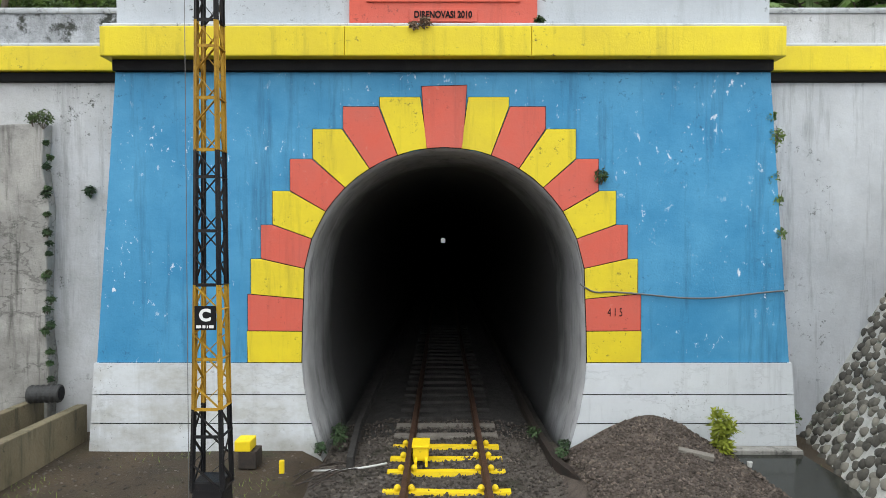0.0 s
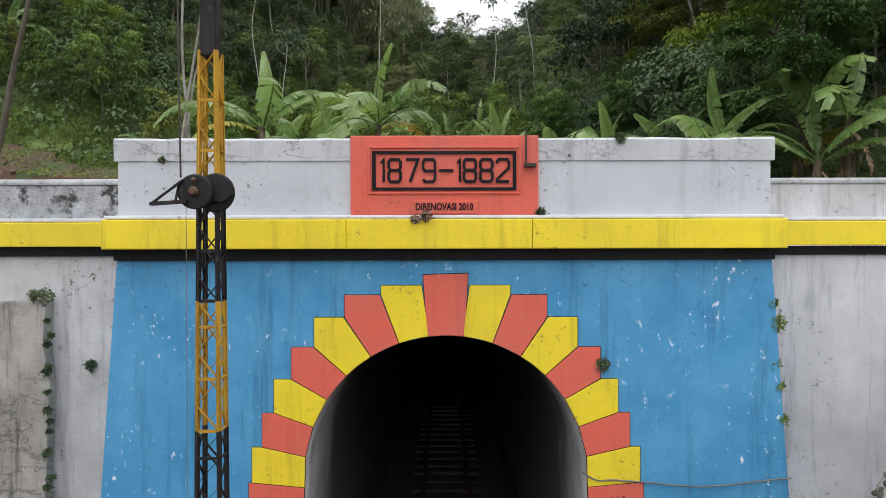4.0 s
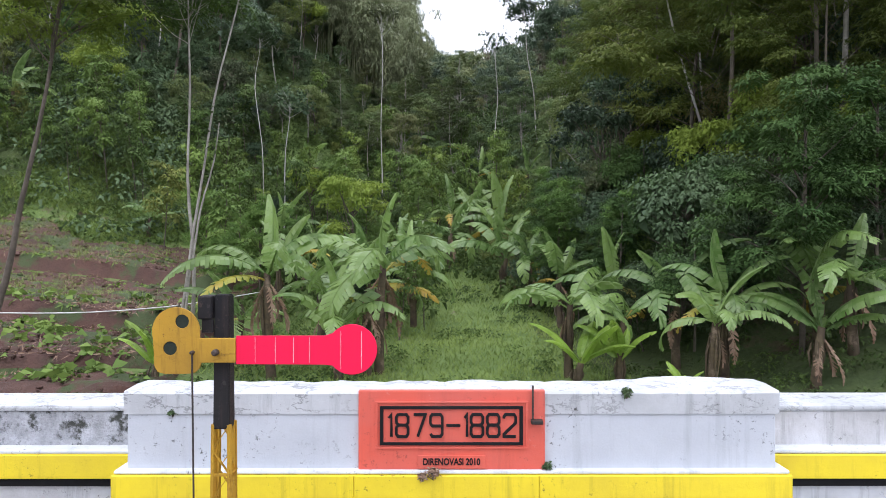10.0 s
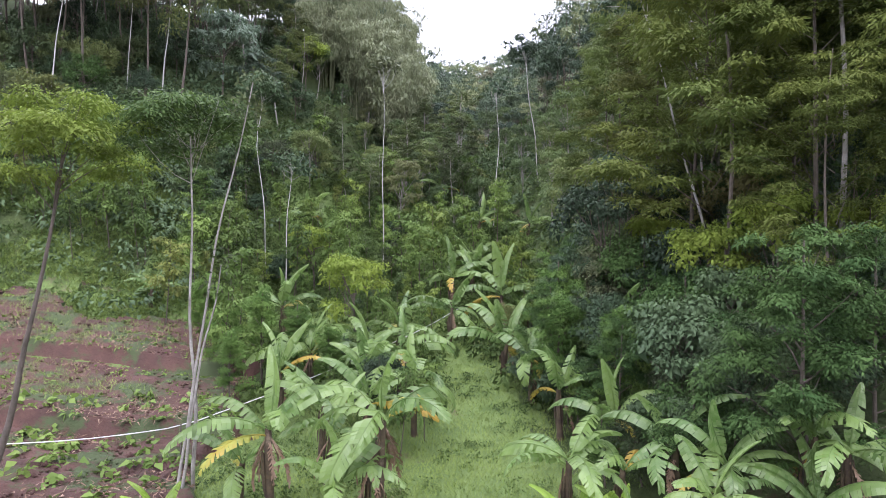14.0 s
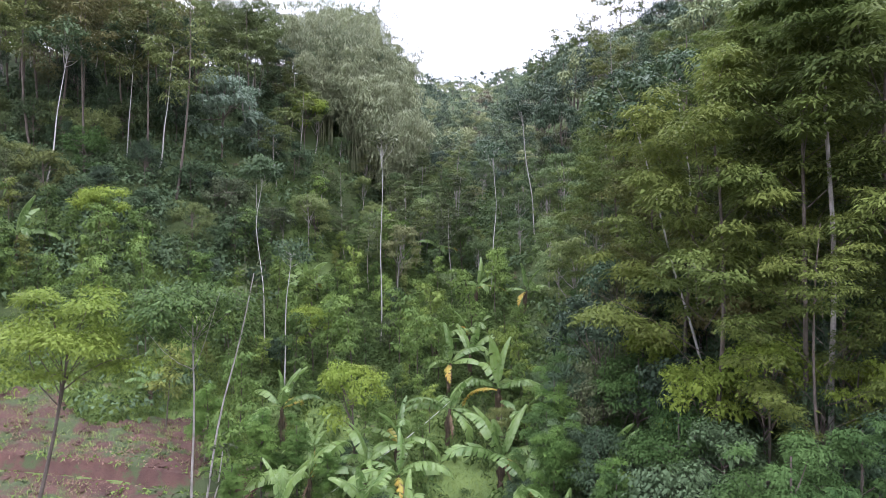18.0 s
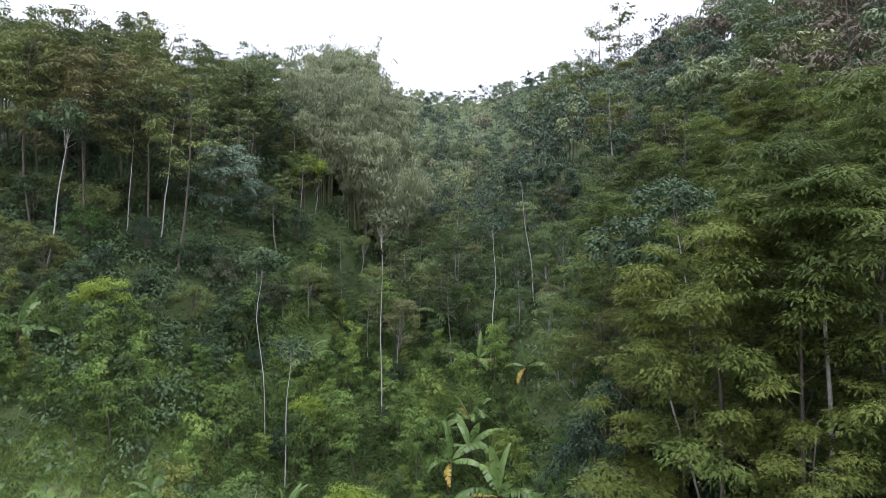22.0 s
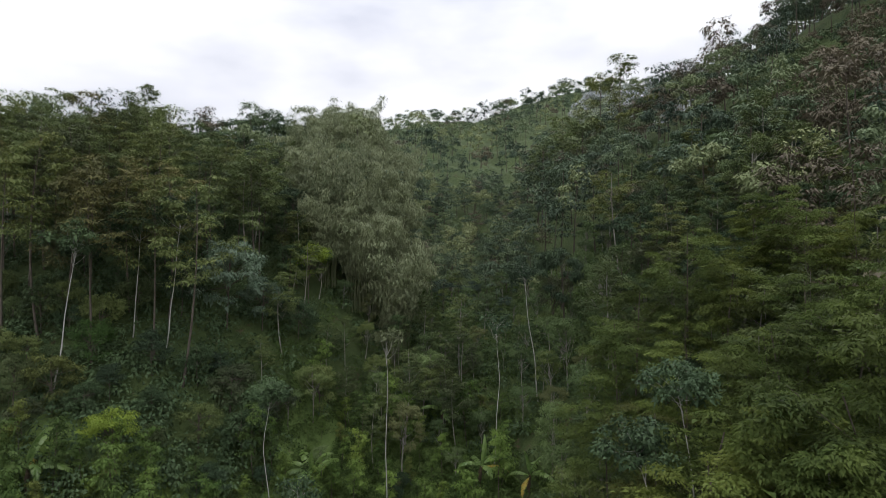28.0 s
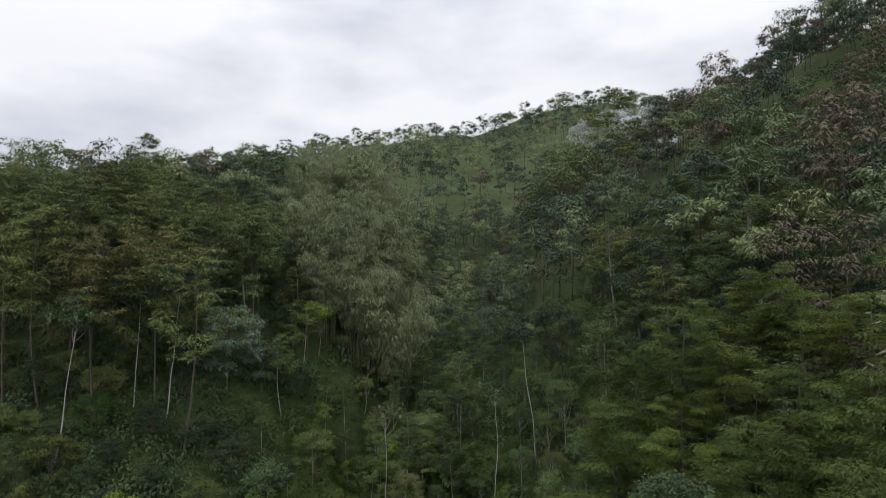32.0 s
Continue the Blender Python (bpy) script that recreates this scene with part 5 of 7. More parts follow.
g_, f = shrubs(3600, -19, 7, 43, 68, lambda x, y: x < 7, 0.55, 26, 0.26, 0.13, 0.4)
v = np.concatenate([v, w, g_])
stuff("undergrowth", "low green shrubs and ferns between the trees", *leaf_triangles(v), L_YOUNG, "undergrowth")
v, f = shrubs(900, -34, 30, 24, 90, lambda x, y: ~in_field(x, y) & ~((x > -15) & (x < 6) & (y < 62)), 1.5, 60, 0.42, 0.22, 0.2)
w, f = shrubs(1150, -50, -18, 43, 98, lambda x, y: ~in_field(x, y) & (x > -0.75 * y - 4), 1.3, 60, 0.42, 0.22, 0.2)
g_, f = shrubs(1500, 28, 92, 40, 112, lambda x, y: x < 0.74 * y + 5, 1.6, 30, 0.7, 0.4, 0.2)
v = np.concatenate([v, w, g_])
stuff("thicket", "dense dark green thicket under the trees", *leaf_triangles(v), L_BROAD, "thicket")
u = rng.random((190000, 2))
ux, uy = -30 + 42 * u[:, 0] ** 0.7, 12.0 + 38 * u[:, 1] ** 1.5
keep = ~in_field(ux, uy)
c = np.stack([ux, uy, height(ux, uy)], -1)[keep]
c = c[c[:, 0] < 4.2 + 1.6 * rng.random(len(c))]
ux, uy = -40 + 31 * rng.random(60000), 33 + 16 * rng.random(60000)
keep = ~in_field(ux, uy) & (np.sin(ux * 0.7) * np.sin(uy * 0.8) > -0.55)
v2, f2 = blades(rng, np.stack([ux, uy, height(ux, uy)], -1)[keep], 0.42, 0.06)
v, f = blades(rng, c, 0.20, 0.03)
v, f = np.concatenate([v, v2]), np.concatenate([f, f2 + len(v)])
stuff("grass", "fresh green grass in the clearing behind the parapet", v, f, L_GRASS, "grass")
# field soil
fx, fy = np.arange(-34, -6.5, 0.24), np.arange(13.8, 42.5, 0.24)
fm = grid_mesh("field", fx, fy, SOIL, lambda X, Y: height(X, Y) + np.where(in_field(X, Y), 0.26 + 0.05 * np.sin(Y * 5.5 + 0.6 * np.sin(X)) + 0.04 * np.sin(X * 3.1 + Y) + 0.11 * rng.random(X.shape) ** 2, -0.3))
tagged(fm, "tilled red-brown soil of a small terraced field", "field", kind="structure")

# leafy weeds round the banana stems and along the path
ux, uy = -10 + 22 * rng.random(1500), 12.2 + 22 * rng.random(1500) ** 1.4
k_ = ~in_field(ux, uy) & ((np.sin(ux * 1.3 + 0.5) * np.sin(uy * 0.9) > 0.05) | (ux > 5) | (ux < -2.2))
c = np.stack([ux, uy, height(ux, uy) + 0.10], -1)[k_]
v, f = leaves(rng, c, (0.28, 0.28, 0.16), 26, 0.13, 0.075, 0.3, 0.4)
stuff("weeds", "low leafy green weeds in the grass", *leaf_triangles(v), L_YOUNG, "weeds")
# ---------------------------------------------------------------- inside the tunnel and the track bed
def bed(x, y):
    z = -0.20 - 0.10 * smooth01((np.abs(x - 0.05) - 1.0) / 0.5)
    return z + 0.03 * np.sin(x * 3.1 + y * 2.3) * np.sin(y * 1.9 - x)


tfloor = tagged(grid_mesh("tunnel_floor", np.linspace(-2.6, 2.6, 27), np.concatenate([np.arange(10.85, 30, 0.6), np.arange(36, 640, 30)]), TUNNEL_BED, bed), "gravel floor inside the tunnel, coloured dark for the shade", "floor", kind="structure")
mouth = tagged(part("backdrop_daylight", boxed(-2.6, 2.6, 622, 622.5, -0.4, 5.2), SKY_GLOW), "daylight at the tunnel's distant far end", "daylight", kind="structure")
track = thing("railway_track", "single narrow-gauge railway track with rusty rails on sleepers", "railway track", kind="structure")


def rail_outline(cx):
    p = [(-0.06, -0.135), (0.06, -0.135), (0.06, -0.125), (0.012, -0.105), (0.012, -0.045), (0.034, -0.035), (0.034, -0.004), (0.028, 0.0), (-0.028, 0.0), (-0.034, -0.004), (-0.034, -0.035), (-0.012, -0.045), (-0.012, -0.105), (-0.06, -0.125)]
    return [(cx + x, z) for x, z in p]


for cx in (-0.522, 0.612):
    part("rail", prism(rail_outline(cx), -60, 320), RAIL, track)
spots = [10.22, 9.65, 9.1, 8.36]
plain = [10.80, 11.38] + [11.95 + 0.6 * k for k in range(22)] + [7.75 - 0.62 * k for k in range(40)]
proto = None
for yy in spots:
    bm = bmesh.new()
    for i in range(16):
        a0, a1 = -0.82 + 1.74 * i / 16, -0.82 + 1.74 * (i + 1) / 16
        sag = lambda x: -0.012 + 0.02 * noise.noise((x * 2, yy, 0))
        vs = [bm.verts.new((x, yy + dy, z + (sag(x) if z > -0.2 else 0))) for x in (a0, a1) for dy, z in ((-0.085, -0.24), (-0.065, -0.125), (0.065, -0.125), (0.085, -0.24))]
        for q in ((0, 1, 5, 4), (1, 2, 6, 5), (2, 3, 7, 6)):
            bm.faces.new([vs[j] for j in q])
        if i in (0, 15):
            bm.faces.new([vs[j] for j in ((0, 3, 2, 1) if i == 0 else (4, 5, 6, 7))])
    bmesh.ops.remove_doubles(bm, verts=bm.verts, dist=0.001)
    s = part("sleeper", bm, SLEEPER_YELLOW, track, "yellow painted sleeper")
    for cx in (-0.522, 0.612):
        for dx in (-0.095, 0.095):
            part("rail_clip", lathe([(0.045, -0.13), (0.05, -0.09), (0.035, -0.065), (0.012, -0.05)], 10, pose(cx + dx, yy, 0)), SLEEPER_YELLOW, s)
for yy in plain:
    b = boxed(-0.85, 0.95, yy - 0.10, yy + 0.10, -0.27, -0.135, 0.012)
    for v in b.verts:
        v.co.z += 0.012 * noise.noise((v.co.x * 3, yy, 1))
    # sleepers inside the tunnel take the colour darkened for shade
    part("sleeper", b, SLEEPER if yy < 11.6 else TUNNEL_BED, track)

machine = thing("point_machine", "yellow painted metal box mounted on the track between rails", "track device")
part("body", boxed(-0.46, -0.22, 9.38, 9.76, -0.10, 0.10, 0.02), SLEEPER_YELLOW, machine)
part("lid", boxed(-0.475, -0.205, 9.36, 9.78, 0.104, 0.13, 0.01), SLEEPER_YELLOW, machine)
for dx in (-0.43, -0.27):
    part("bracket", boxed(dx, dx + 0.04, 9.18, 9.375, -0.12, -0.03, 0.008), SLEEPER_YELLOW, machine)

# loose ballast
brng = np.random.default_rng(3)


def stones(n, place, size):
    octa = np.array([(1, 0, 0), (0, 1, 0), (-1, 0, 0), (0, -1, 0), (0, 0, 0.8), (0, 0, -0.8)], float)
    tri = np.array([(0, 1, 4), (1, 2, 4), (2, 3, 4), (3, 0, 4), (1, 0, 5), (2, 1, 5), (3, 2, 5), (0, 3, 5)])
    c = place(n)
    n = len(c)
    s = size * (0.5 + brng.random(n) ** 2)
    jit = octa[None] * (1 + 0.5 * brng.normal(size=(n, 6, 1)).clip(-1, 1)) * s[:, None, None]
    a = brng.random(n) * 6.28
    ca, sa = np.cos(a), np.sin(a)
    x = jit[..., 0] * ca[:, None] - jit[..., 1] * sa[:, None]
    y = jit[..., 0] * sa[:, None] + jit[..., 1] * ca[:, None]
    v = np.stack([x, y, jit[..., 2]], -1) + c[:, None, :]
    f = (tri[None] + (np.arange(n) * 6)[:, None, None]).reshape(-1, 3)
    return v.reshape(-1, 3), f


def on_bed(n):
    x, y = -1.9 + 3.7 * brng.random(n), 5.0 + 6.8 * brng.random(n) ** 1.1
    return np.stack([x, y, bed(x, y) + 0.032], -1)


v, f = stones(9500, on_bed, 0.026)
tagged(np_mesh("ballast", v, f, GRAVEL), "dark grey crushed stone ballast round the sleepers", "ballast", kind="stuff")
bedm = tagged(grid_mesh("track_bed", np.linspace(-2.3, 2.2, 31), np.arange(-30, 10.86, 0.3), GRAVEL, lambda x, y: bed(x, y) + 0.02), "gravel track bed in front of the tunnel", "track bed", kind="structure")


def mound(x, y):
    a = 0.52 * np.exp(-np.abs((x - 3.25) / 1.0) ** 3.4 - ((y - 9.85) / 1.0) ** 2) * (1 + 0.12 * np.sin(x * 4.3))
    b = 0.25 * np.exp(-((x - 3.0) / 1.4) ** 2 - ((y - 8.0) / 1.4) ** 2)
    return -0.16 + a + b + 0.02 * np.sin(x * 9) * np.sin(y * 8)


heap = tagged(grid_mesh("gravel_heap", np.linspace(1.7, 4.9, 45), np.linspace(5.5, 9.86, 50), HEAP, lambda x, y: mound(x, y) - 0.25 * smooth01((x - 4.3) / 0.6) - 0.2 * smooth01((2.1 - x) / 0.4)), "heap of dark crushed gravel against the portal base", "gravel heap", kind="stuff")


def on_mound(n):
    x, y = 1.9 + 2.6 * brng.random(n), 5.8 + 4.0 * brng.random(n)
    return np.stack([x, y, mound(x, y) + 0.006], -1)


v, f = stones(9500, on_mound, 0.024)
tagged(np_mesh("loose_gravel", v, f, HEAP), "loose brownish-grey gravel stones", "gravel", kind="stuff")


def on_dirt(n):
    x, y = -6.0 + 4.2 * brng.random(n), 5.5 + 4.3 * brng.random(n)
    return np.stack([x, y, low(x, y) + 0.0], -1)


v, f = stones(1500, on_dirt, 0.02)
tagged(np_mesh("pebbles", v, f, GRAVEL), "scattered pebbles on the muddy ground", "pebbles", kind="stuff")

for side in (-1, 1):
    kerb = thing("tunnel_kerb", "low dark timber kerb beside the track", "kerb", group="kerbs")
    bm = bmesh.new()
    pathk = [(side * 1.62 + 0.05, 40), (side * 1.62 + 0.05, 11.5), (side * (1.70 if side > 0 else 1.5) + 0.05, 9.6), (side * (2.15 if side > 0 else 1.4) + 0.05, 7.9), (side * (3.0 if side > 0 else 1.4), 5.8)]
    if side < 0:
        pathk = pathk[:3]
    rr_ = [[bm.verts.new((x + dx, y, z)) for dx, z in ((-0.06, -0.35), (-0.05, -0.12), (0.05, -0.12), (0.06, -0.35))] for x, y in pathk]
    for a, b in zip(rr_, rr_[1:]):
        for j in range(3):
            bm.faces.new((a[j], a[j + 1], b[j + 1], b[j]))
    bm.faces.new(rr_[-1])
    bmesh.ops.recalc_face_normals(bm, faces=bm.faces)
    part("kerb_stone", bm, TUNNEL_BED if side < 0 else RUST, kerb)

# ---------------------------------------------------------------- semaphore signal
MX, MY = -2.485, 6.65
mast = thing("semaphore_signal", "black and ochre lattice semaphore signal with red arm raised level", "railway signal", (MX, MY, -0.15))


def half(z):
    return float(np.interp(z, [0.0, 1.05, 2.0, 5.5, 8.2, 9.2], [0.18, 0.155, 0.135, 0.11, 0.09, 0.08]))


def local(bm):
    bmesh.ops.transform(bm, matrix=Matrix.Translation((-MX, -MY, 0.15)), verts=bm.verts)
    return bm


def bar(p, q, w, d):
    """A flat bar from p to q, w wide and d thick."""
    p, q = Vector(p), Vector(q)
    bm = bmesh.new()
    L = (q - p).length
    box(bm, -w / 2, w / 2, -d / 2, d / 2, 0, L)
    bmesh.ops.transform(bm, matrix=Matrix.Translation(p) @ (q - p).to_track_quat("Z", "Y").to_matrix().to_4x4(), verts=bm.verts)
    return bm


BANDS = ((0.62, 1.48, MAST_BLACK), (1.48, 2.79, MAST_YELLOW), (2.79, 4.21, MAST_BLACK), (4.21, 5.57, MAST_YELLOW), (5.57, 6.62, MAST_BLACK), (6.62, 8.2, MAST_YELLOW))
pd = boxed(-0.16, 0.16, -0.16, 0.16, 0.0, 0.86, 0.015)
for v in pd.verts:
    v.co.x *= 1.22 - 0.25 * v.co.z / 0.86
    v.co.y *= 1.22 - 0.25 * v.co.z / 0.86
part("pedestal", pd, MAST_BLACK, mast, "black sheet-metal pedestal")
for za, zb, mt in BANDS:
    for sx_ in (-1, 1):
        for sy_ in (-1, 1):
            a, b = half(za), half(zb)
            bm = bar((MX + sx_ * a, MY + sy_ * a, za), (MX + sx_ * b, MY + sy_ * b, zb), 0.055, 0.010)
            c2 = bar((MX + sx_ * (a - 0.005), MY + sy_ * (a - 0.02), za), (MX + sx_ * (b - 0.005), MY + sy_ * (b - 0.02), zb), 0.010, 0.055)
            me = bpy.data.meshes.new("tmp")
            c2.to_mesh(me)
            c2.free()
            bm.from_mesh(me)
            bpy.data.meshes.remove(me)
            part("leg", local(bm), mt, mast)
    n = max(2, round((zb - za) / 0.27))
    for k in range(n):
        z0, z1 = za + (zb - za) * k / n, za + (zb - za) * (k + 1) / n
        a, b = half(z0), half(z1)
        f = 1 if k % 2 else -1
        part("brace", local(bar((MX - f * a, MY - a, z0), (MX + f * b, MY - b, z1), 0.036, 0.007)), mt, mast)
        part("brace", local(bar((MX - f * a, MY + a, z1), (MX + f * b, MY + b, z0), 0.036, 0.007)), mt, mast)
        part("brace", local(bar((MX + a, MY - f * a, z0), (MX + b, MY + f * b, z1), 0.007, 0.036)), mt, mast)
        part("brace", local(bar((MX - a, MY + f * a, z0), (MX - b, MY - f * b, z1), 0.007, 0.036)), mt, mast)
        if k % 2 == 0:
            part("batten", local(bar((MX - a, MY - a - 0.006, z0), (MX + a, MY - a - 0.006, z0), 0.007, 0.034)), mt, mast)
            part("batten", local(bar((MX + a + 0.006, MY - a, z0), (MX + a + 0.006, MY + a, z0), 0.034, 0.007)), mt, mast)
# solid black head of the mast
bm = bmesh.new()
lo_, hi_ = [], []
for x, y in ((-1, -1), (1, -1), (1, 1), (-1, 1)):
    lo_.append(bm.verts.new((MX + x * 0.088, MY + y * 0.088, 8.15)))
    hi_.append(bm.verts.new((MX + x * 0.078, MY + y * 0.078, 9.58)))
for k in range(4):
    bm.faces.new((lo_[k], lo_[(k + 1) % 4], hi_[(k + 1) % 4], hi_[k]))
bm.faces.new(hi_)
bm.faces.new(lo_[::-1])
bmesh.ops.bevel(bm, geom=list(bm.edges), offset=0.01, segments=2, affect="EDGES")
part("mast_head", local(bm), MAST_BLACK, mast, "black timber-clad mast head")
part("lamp_housing", local(boxed(MX - 0.24, MX - 0.087, MY - 0.13, MY + 0.10, 9.32, 9.57, 0.02)), MAST_BLACK, mast, "black signal lamp housing")
part("lamp_bracket", local(boxed(MX - 0.20, MX - 0.08, MY - 0.11, MY - 0.07, 9.18, 9.32, 0.006)), MAST_BLACK, mast)


def plate(name, outline, holes, y, thick, material, parent, label=""):
    """A flat plate facing -y, from an outline and round holes, both in x, z."""
    cu = bpy.data.curves.new(name, "CURVE")
    cu.dimensions, cu.fill_mode, cu.extrude, cu.bevel_depth = "2D", "BOTH", thick / 2, 0.003
    rings_ = [outline] + [[(hx + hr_ * math.cos(a), hz_ + hr_ * math.sin(a)) for a in np.linspace(0, 2 * math.pi, 22, endpoint=False)] for hx, hz_, hr_ in holes]
    for ring in rings_:
        sp = cu.splines.new("POLY")
        sp.points.add(len(ring) - 1)
        for pt, (a, b) in zip(sp.points, ring):
            pt.co = (a, b, 0, 1)
        sp.use_cyclic_u = True
    tmp = new("tmp", cu)
    me = bpy.data.meshes.new_from_object(tmp.evaluated_get(bpy.context.evaluated_depsgraph_get()))
    bpy.data.objects.remove(tmp)
    me.transform(Matrix.Translation((-MX, y - MY, 0.15)) @ pose(0, 0, 0, 90))
    me.materials.clear()
    me.materials.append(material)
    ob = new(name, me)
    ob.parent = parent
    if label:
        ob["label"] = label
    return ob


AZ, AY, AX = 9.01, 6.46, -0.06
blade = [(-2.285, AZ - 0.145), (-1.370, AZ - 0.150)] + [(-1.080 + 0.26 * math.cos(a), AZ + 0.005 + 0.26 * math.sin(a)) for a in np.linspace(-2.45, 2.45, 26)] + [(-1.370, AZ + 0.145), (-2.285, AZ + 0.145)]
arm = plate("signal_arm", blade, [], AY, 0.02, ARM_RED, mast, "bright red arm with a round end")
for x in (-2.090, -1.880, -1.690, -1.520, -1.195, -0.980):
    h_ = 0.13 if x < -1.370 else 0.2
    part("seam", local(boxed(x - 0.0012, x + 0.0012, AY - 0.0155, AY - 0.013, AZ - h_, AZ + h_)), SIGN_WHITE, mast)
part("arm_root", local(boxed(-2.670, -2.292, AY - 0.03, AY + 0.01, AZ - 0.13, AZ + 0.125, 0.008)), MAST_YELLOW, mast, "ochre painted arm root")
spec = [(-2.650, AZ - 0.12), (-2.672, AZ - 0.19), (-2.72, AZ - 0.235), (-2.82, AZ - 0.245), (-3.02, AZ - 0.245), (-3.10, AZ - 0.225), (-3.135, AZ - 0.16)] \
    + [(-2.915 + 0.245 * math.cos(a), AZ + 0.195 + 0.25 * math.sin(a)) for a in np.linspace(3.45, 0.05, 22)] + [(-2.672, AZ + 0.13), (-2.640, AZ + 0.11)]
spectacle = plate("spectacle", spec, [(-2.850, AZ + 0.30, 0.075), (-2.975, AZ + 0.02, 0.075)], AY - 0.012, 0.02, MAST_YELLOW, mast, "ochre spectacle plate with two lenses")
part("lens", local(lathe([(0.072, -0.004), (0.072, 0.004)], 20, pose(-2.975, AY - 0.01, AZ + 0.02, 90))), GLASS_DARK, spectacle, "dark glass lens")
part("lens", local(lathe([(0.072, -0.004), (0.072, 0.004)], 20, pose(-2.850, AY - 0.01, AZ + 0.30, 90))), GLASS_DARK, spectacle, "dark glass lens")
part("pivot", local(lathe([(0.035, 0), (0.035, 0.05), (0.02, 0.07)], 12, pose(-2.490, AY - 0.03, AZ - 0.02, 90))), RUST, mast)
part("pivot", local(lathe([(0.02, 0), (0.02, 0.05), (0.012, 0.07)], 12, pose(-2.735, AY - 0.02, AZ - 0.02, 90))), RUST, mast)
rod = bar((-2.735, AY - 0.05, AZ - 0.0), (-2.715, AY - 0.03, 6.85), 0.015, 0.015)
part("pull_rod", local(rod), RUST, mast)
# balance wheel and lever
rim_ = [(0.13, -0.03), (0.165, -0.03), (0.18, -0.02), (0.18, 0.02), (0.165, 0.03), (0.13, 0.03)]
wheel = part("balance_wheel", local(lathe(rim_, 28, pose(-2.55, 6.40, 6.70, 90))), MAST_BLACK, mast, "black iron rope wheel")
part("hub", local(lathe([(0.05, 0), (0.05, 0.05), (0.03, 0.08)], 14, pose(-2.55, 6.375, 6.70, 90))), RAIL, wheel, "rusty hub")
part("bolt", local(lathe([(0.025, 0), (0.025, 0.04), (0.012, 0.05)], 10, pose(-2.55, 6.375, 6.82, 90))), RAIL, wheel)
part("balance_wheel", local(lathe([(0.15, -0.03), (0.19, -0.025), (0.205, 0.0), (0.19, 0.025), (0.15, 0.03)], 28, pose(-2.39, 6.52, 6.70, 90))), MAST_BLACK, mast, "black iron rope wheel")
for p_, q_, w_ in (((-2.99, 6.36, 6.575), (-2.62, 6.36, 6.60), 0.07), ((-2.99, 6.36, 6.575), (-2.66, 6.36, 6.82), 0.035), ((-2.74, 6.36, 6.60), (-2.70, 6.36, 6.80), 0.03)):
    part("lever", local(bar(p_, q_, w_, w_ * 0.5)), MAST_BLACK, mast)
part("wheel_guard", local(prism([(-2.730, 6.72), (-2.470, 6.62), (-2.290, 6.60), (-2.190, 6.68), (-2.200, 6.80), (-2.320, 6.83), (-2.570, 6.85), (-2.670, 6.86)], 6.44, 6.48)), MAST_BLACK, mast)
part("signal_wire", local(bar((-2.670, 6.45, 6.62), (-2.655, 6.45, -0.1), 0.006, 0.006)), WIRE, mast)
# letter plate
cp = part("letter_plate", local(boxed(MX - 0.10, MX + 0.12, MY - 0.205, MY - 0.185, 2.325, 2.575, 0.004)), BLACK, mast, "small black plate with a white letter")
w = words("letter", "C", 0.17, (MX + 0.01, MY - 0.206, 2.475), SIGN_WHITE, None, 0.002, 1.0, 0.008)
w.data.transform(Matrix.Translation((-MX, -MY, 0.15)))
w.parent = cp
for x0_, x1_ in ((-0.08, -0.03), (-0.015, 0.015), (0.03, 0.042), (0.055, 0.10)):
    part("caption_bar", local(boxed(MX + x0_, MX + x1_, MY - 0.209, MY - 0.206, 2.345, 2.375)), SIGN_WHITE, cp)

# ---------------------------------------------------------------- trackside things
cab = thing("relay_box", "small yellow-topped grey trackside box on the gravel", "trackside box", (-2.92, 9.25, -0.12))
part("stand", boxed(-0.10, 0.17, -0.15, 0.15, 0.0, 0.26, 0.015), RUST, cab, "dark grey stand")
part("top", boxed(-0.15, 0.09, -0.17, 0.13, 0.264, 0.42, 0.015), SLEEPER_YELLOW, cab, "yellow cover")
peg = thing("marker_peg", "small yellow marker peg in the ballast", "peg", (-2.35, 9.0, -0.15))
part("peg_post", boxed(-0.035, 0.035, -0.03, 0.03, 0, 0.2, 0.01), SLEEPER_YELLOW, peg)
hose = [(-1.92 + 1.1 * t, 9.0 + 0.12 * math.sin(t * 3), -0.10 + 0.10 * t * t - 0.05 * math.sin(t * 3.14)) for t in np.linspace(0, 1, 14)]
tagged(tube("cable_duct", hose, 0.016, PIPE), "thin white plastic cable duct curving to the rail", "cable")
for k in range(9):
    a = brng.normal(0, 0.25)
    x, y = -2.2 + 0.45 * brng.random(), 8.3 + 0.8 * brng.random()
    ln = 0.5 + 0.5 * brng.random()
    st = [(x + math.cos(0.9 + a) * ln * t * 0.8, y + math.sin(0.9 + a) * ln * t, -0.13 + 0.12 * t * (1 - t) * 4 * 0.5 + 0.03) for t in np.linspace(0, 1, 6)]
    tagged(tube("rodding", st, 0.009, RUST), "dark iron signal rod lying on the ballast", "signal rod", group="signal rods")
plank = thing("timber_offcut", "weathered timber offcut lying on the gravel heap", "timber", (3.62, 8.85, 0.16))
plank.rotation_euler = (0.1, 0.12, -0.35)
part("board", boxed(-0.24, 0.24, -0.06, 0.06, 0, 0.07, 0.008), SLEEPER, plank)
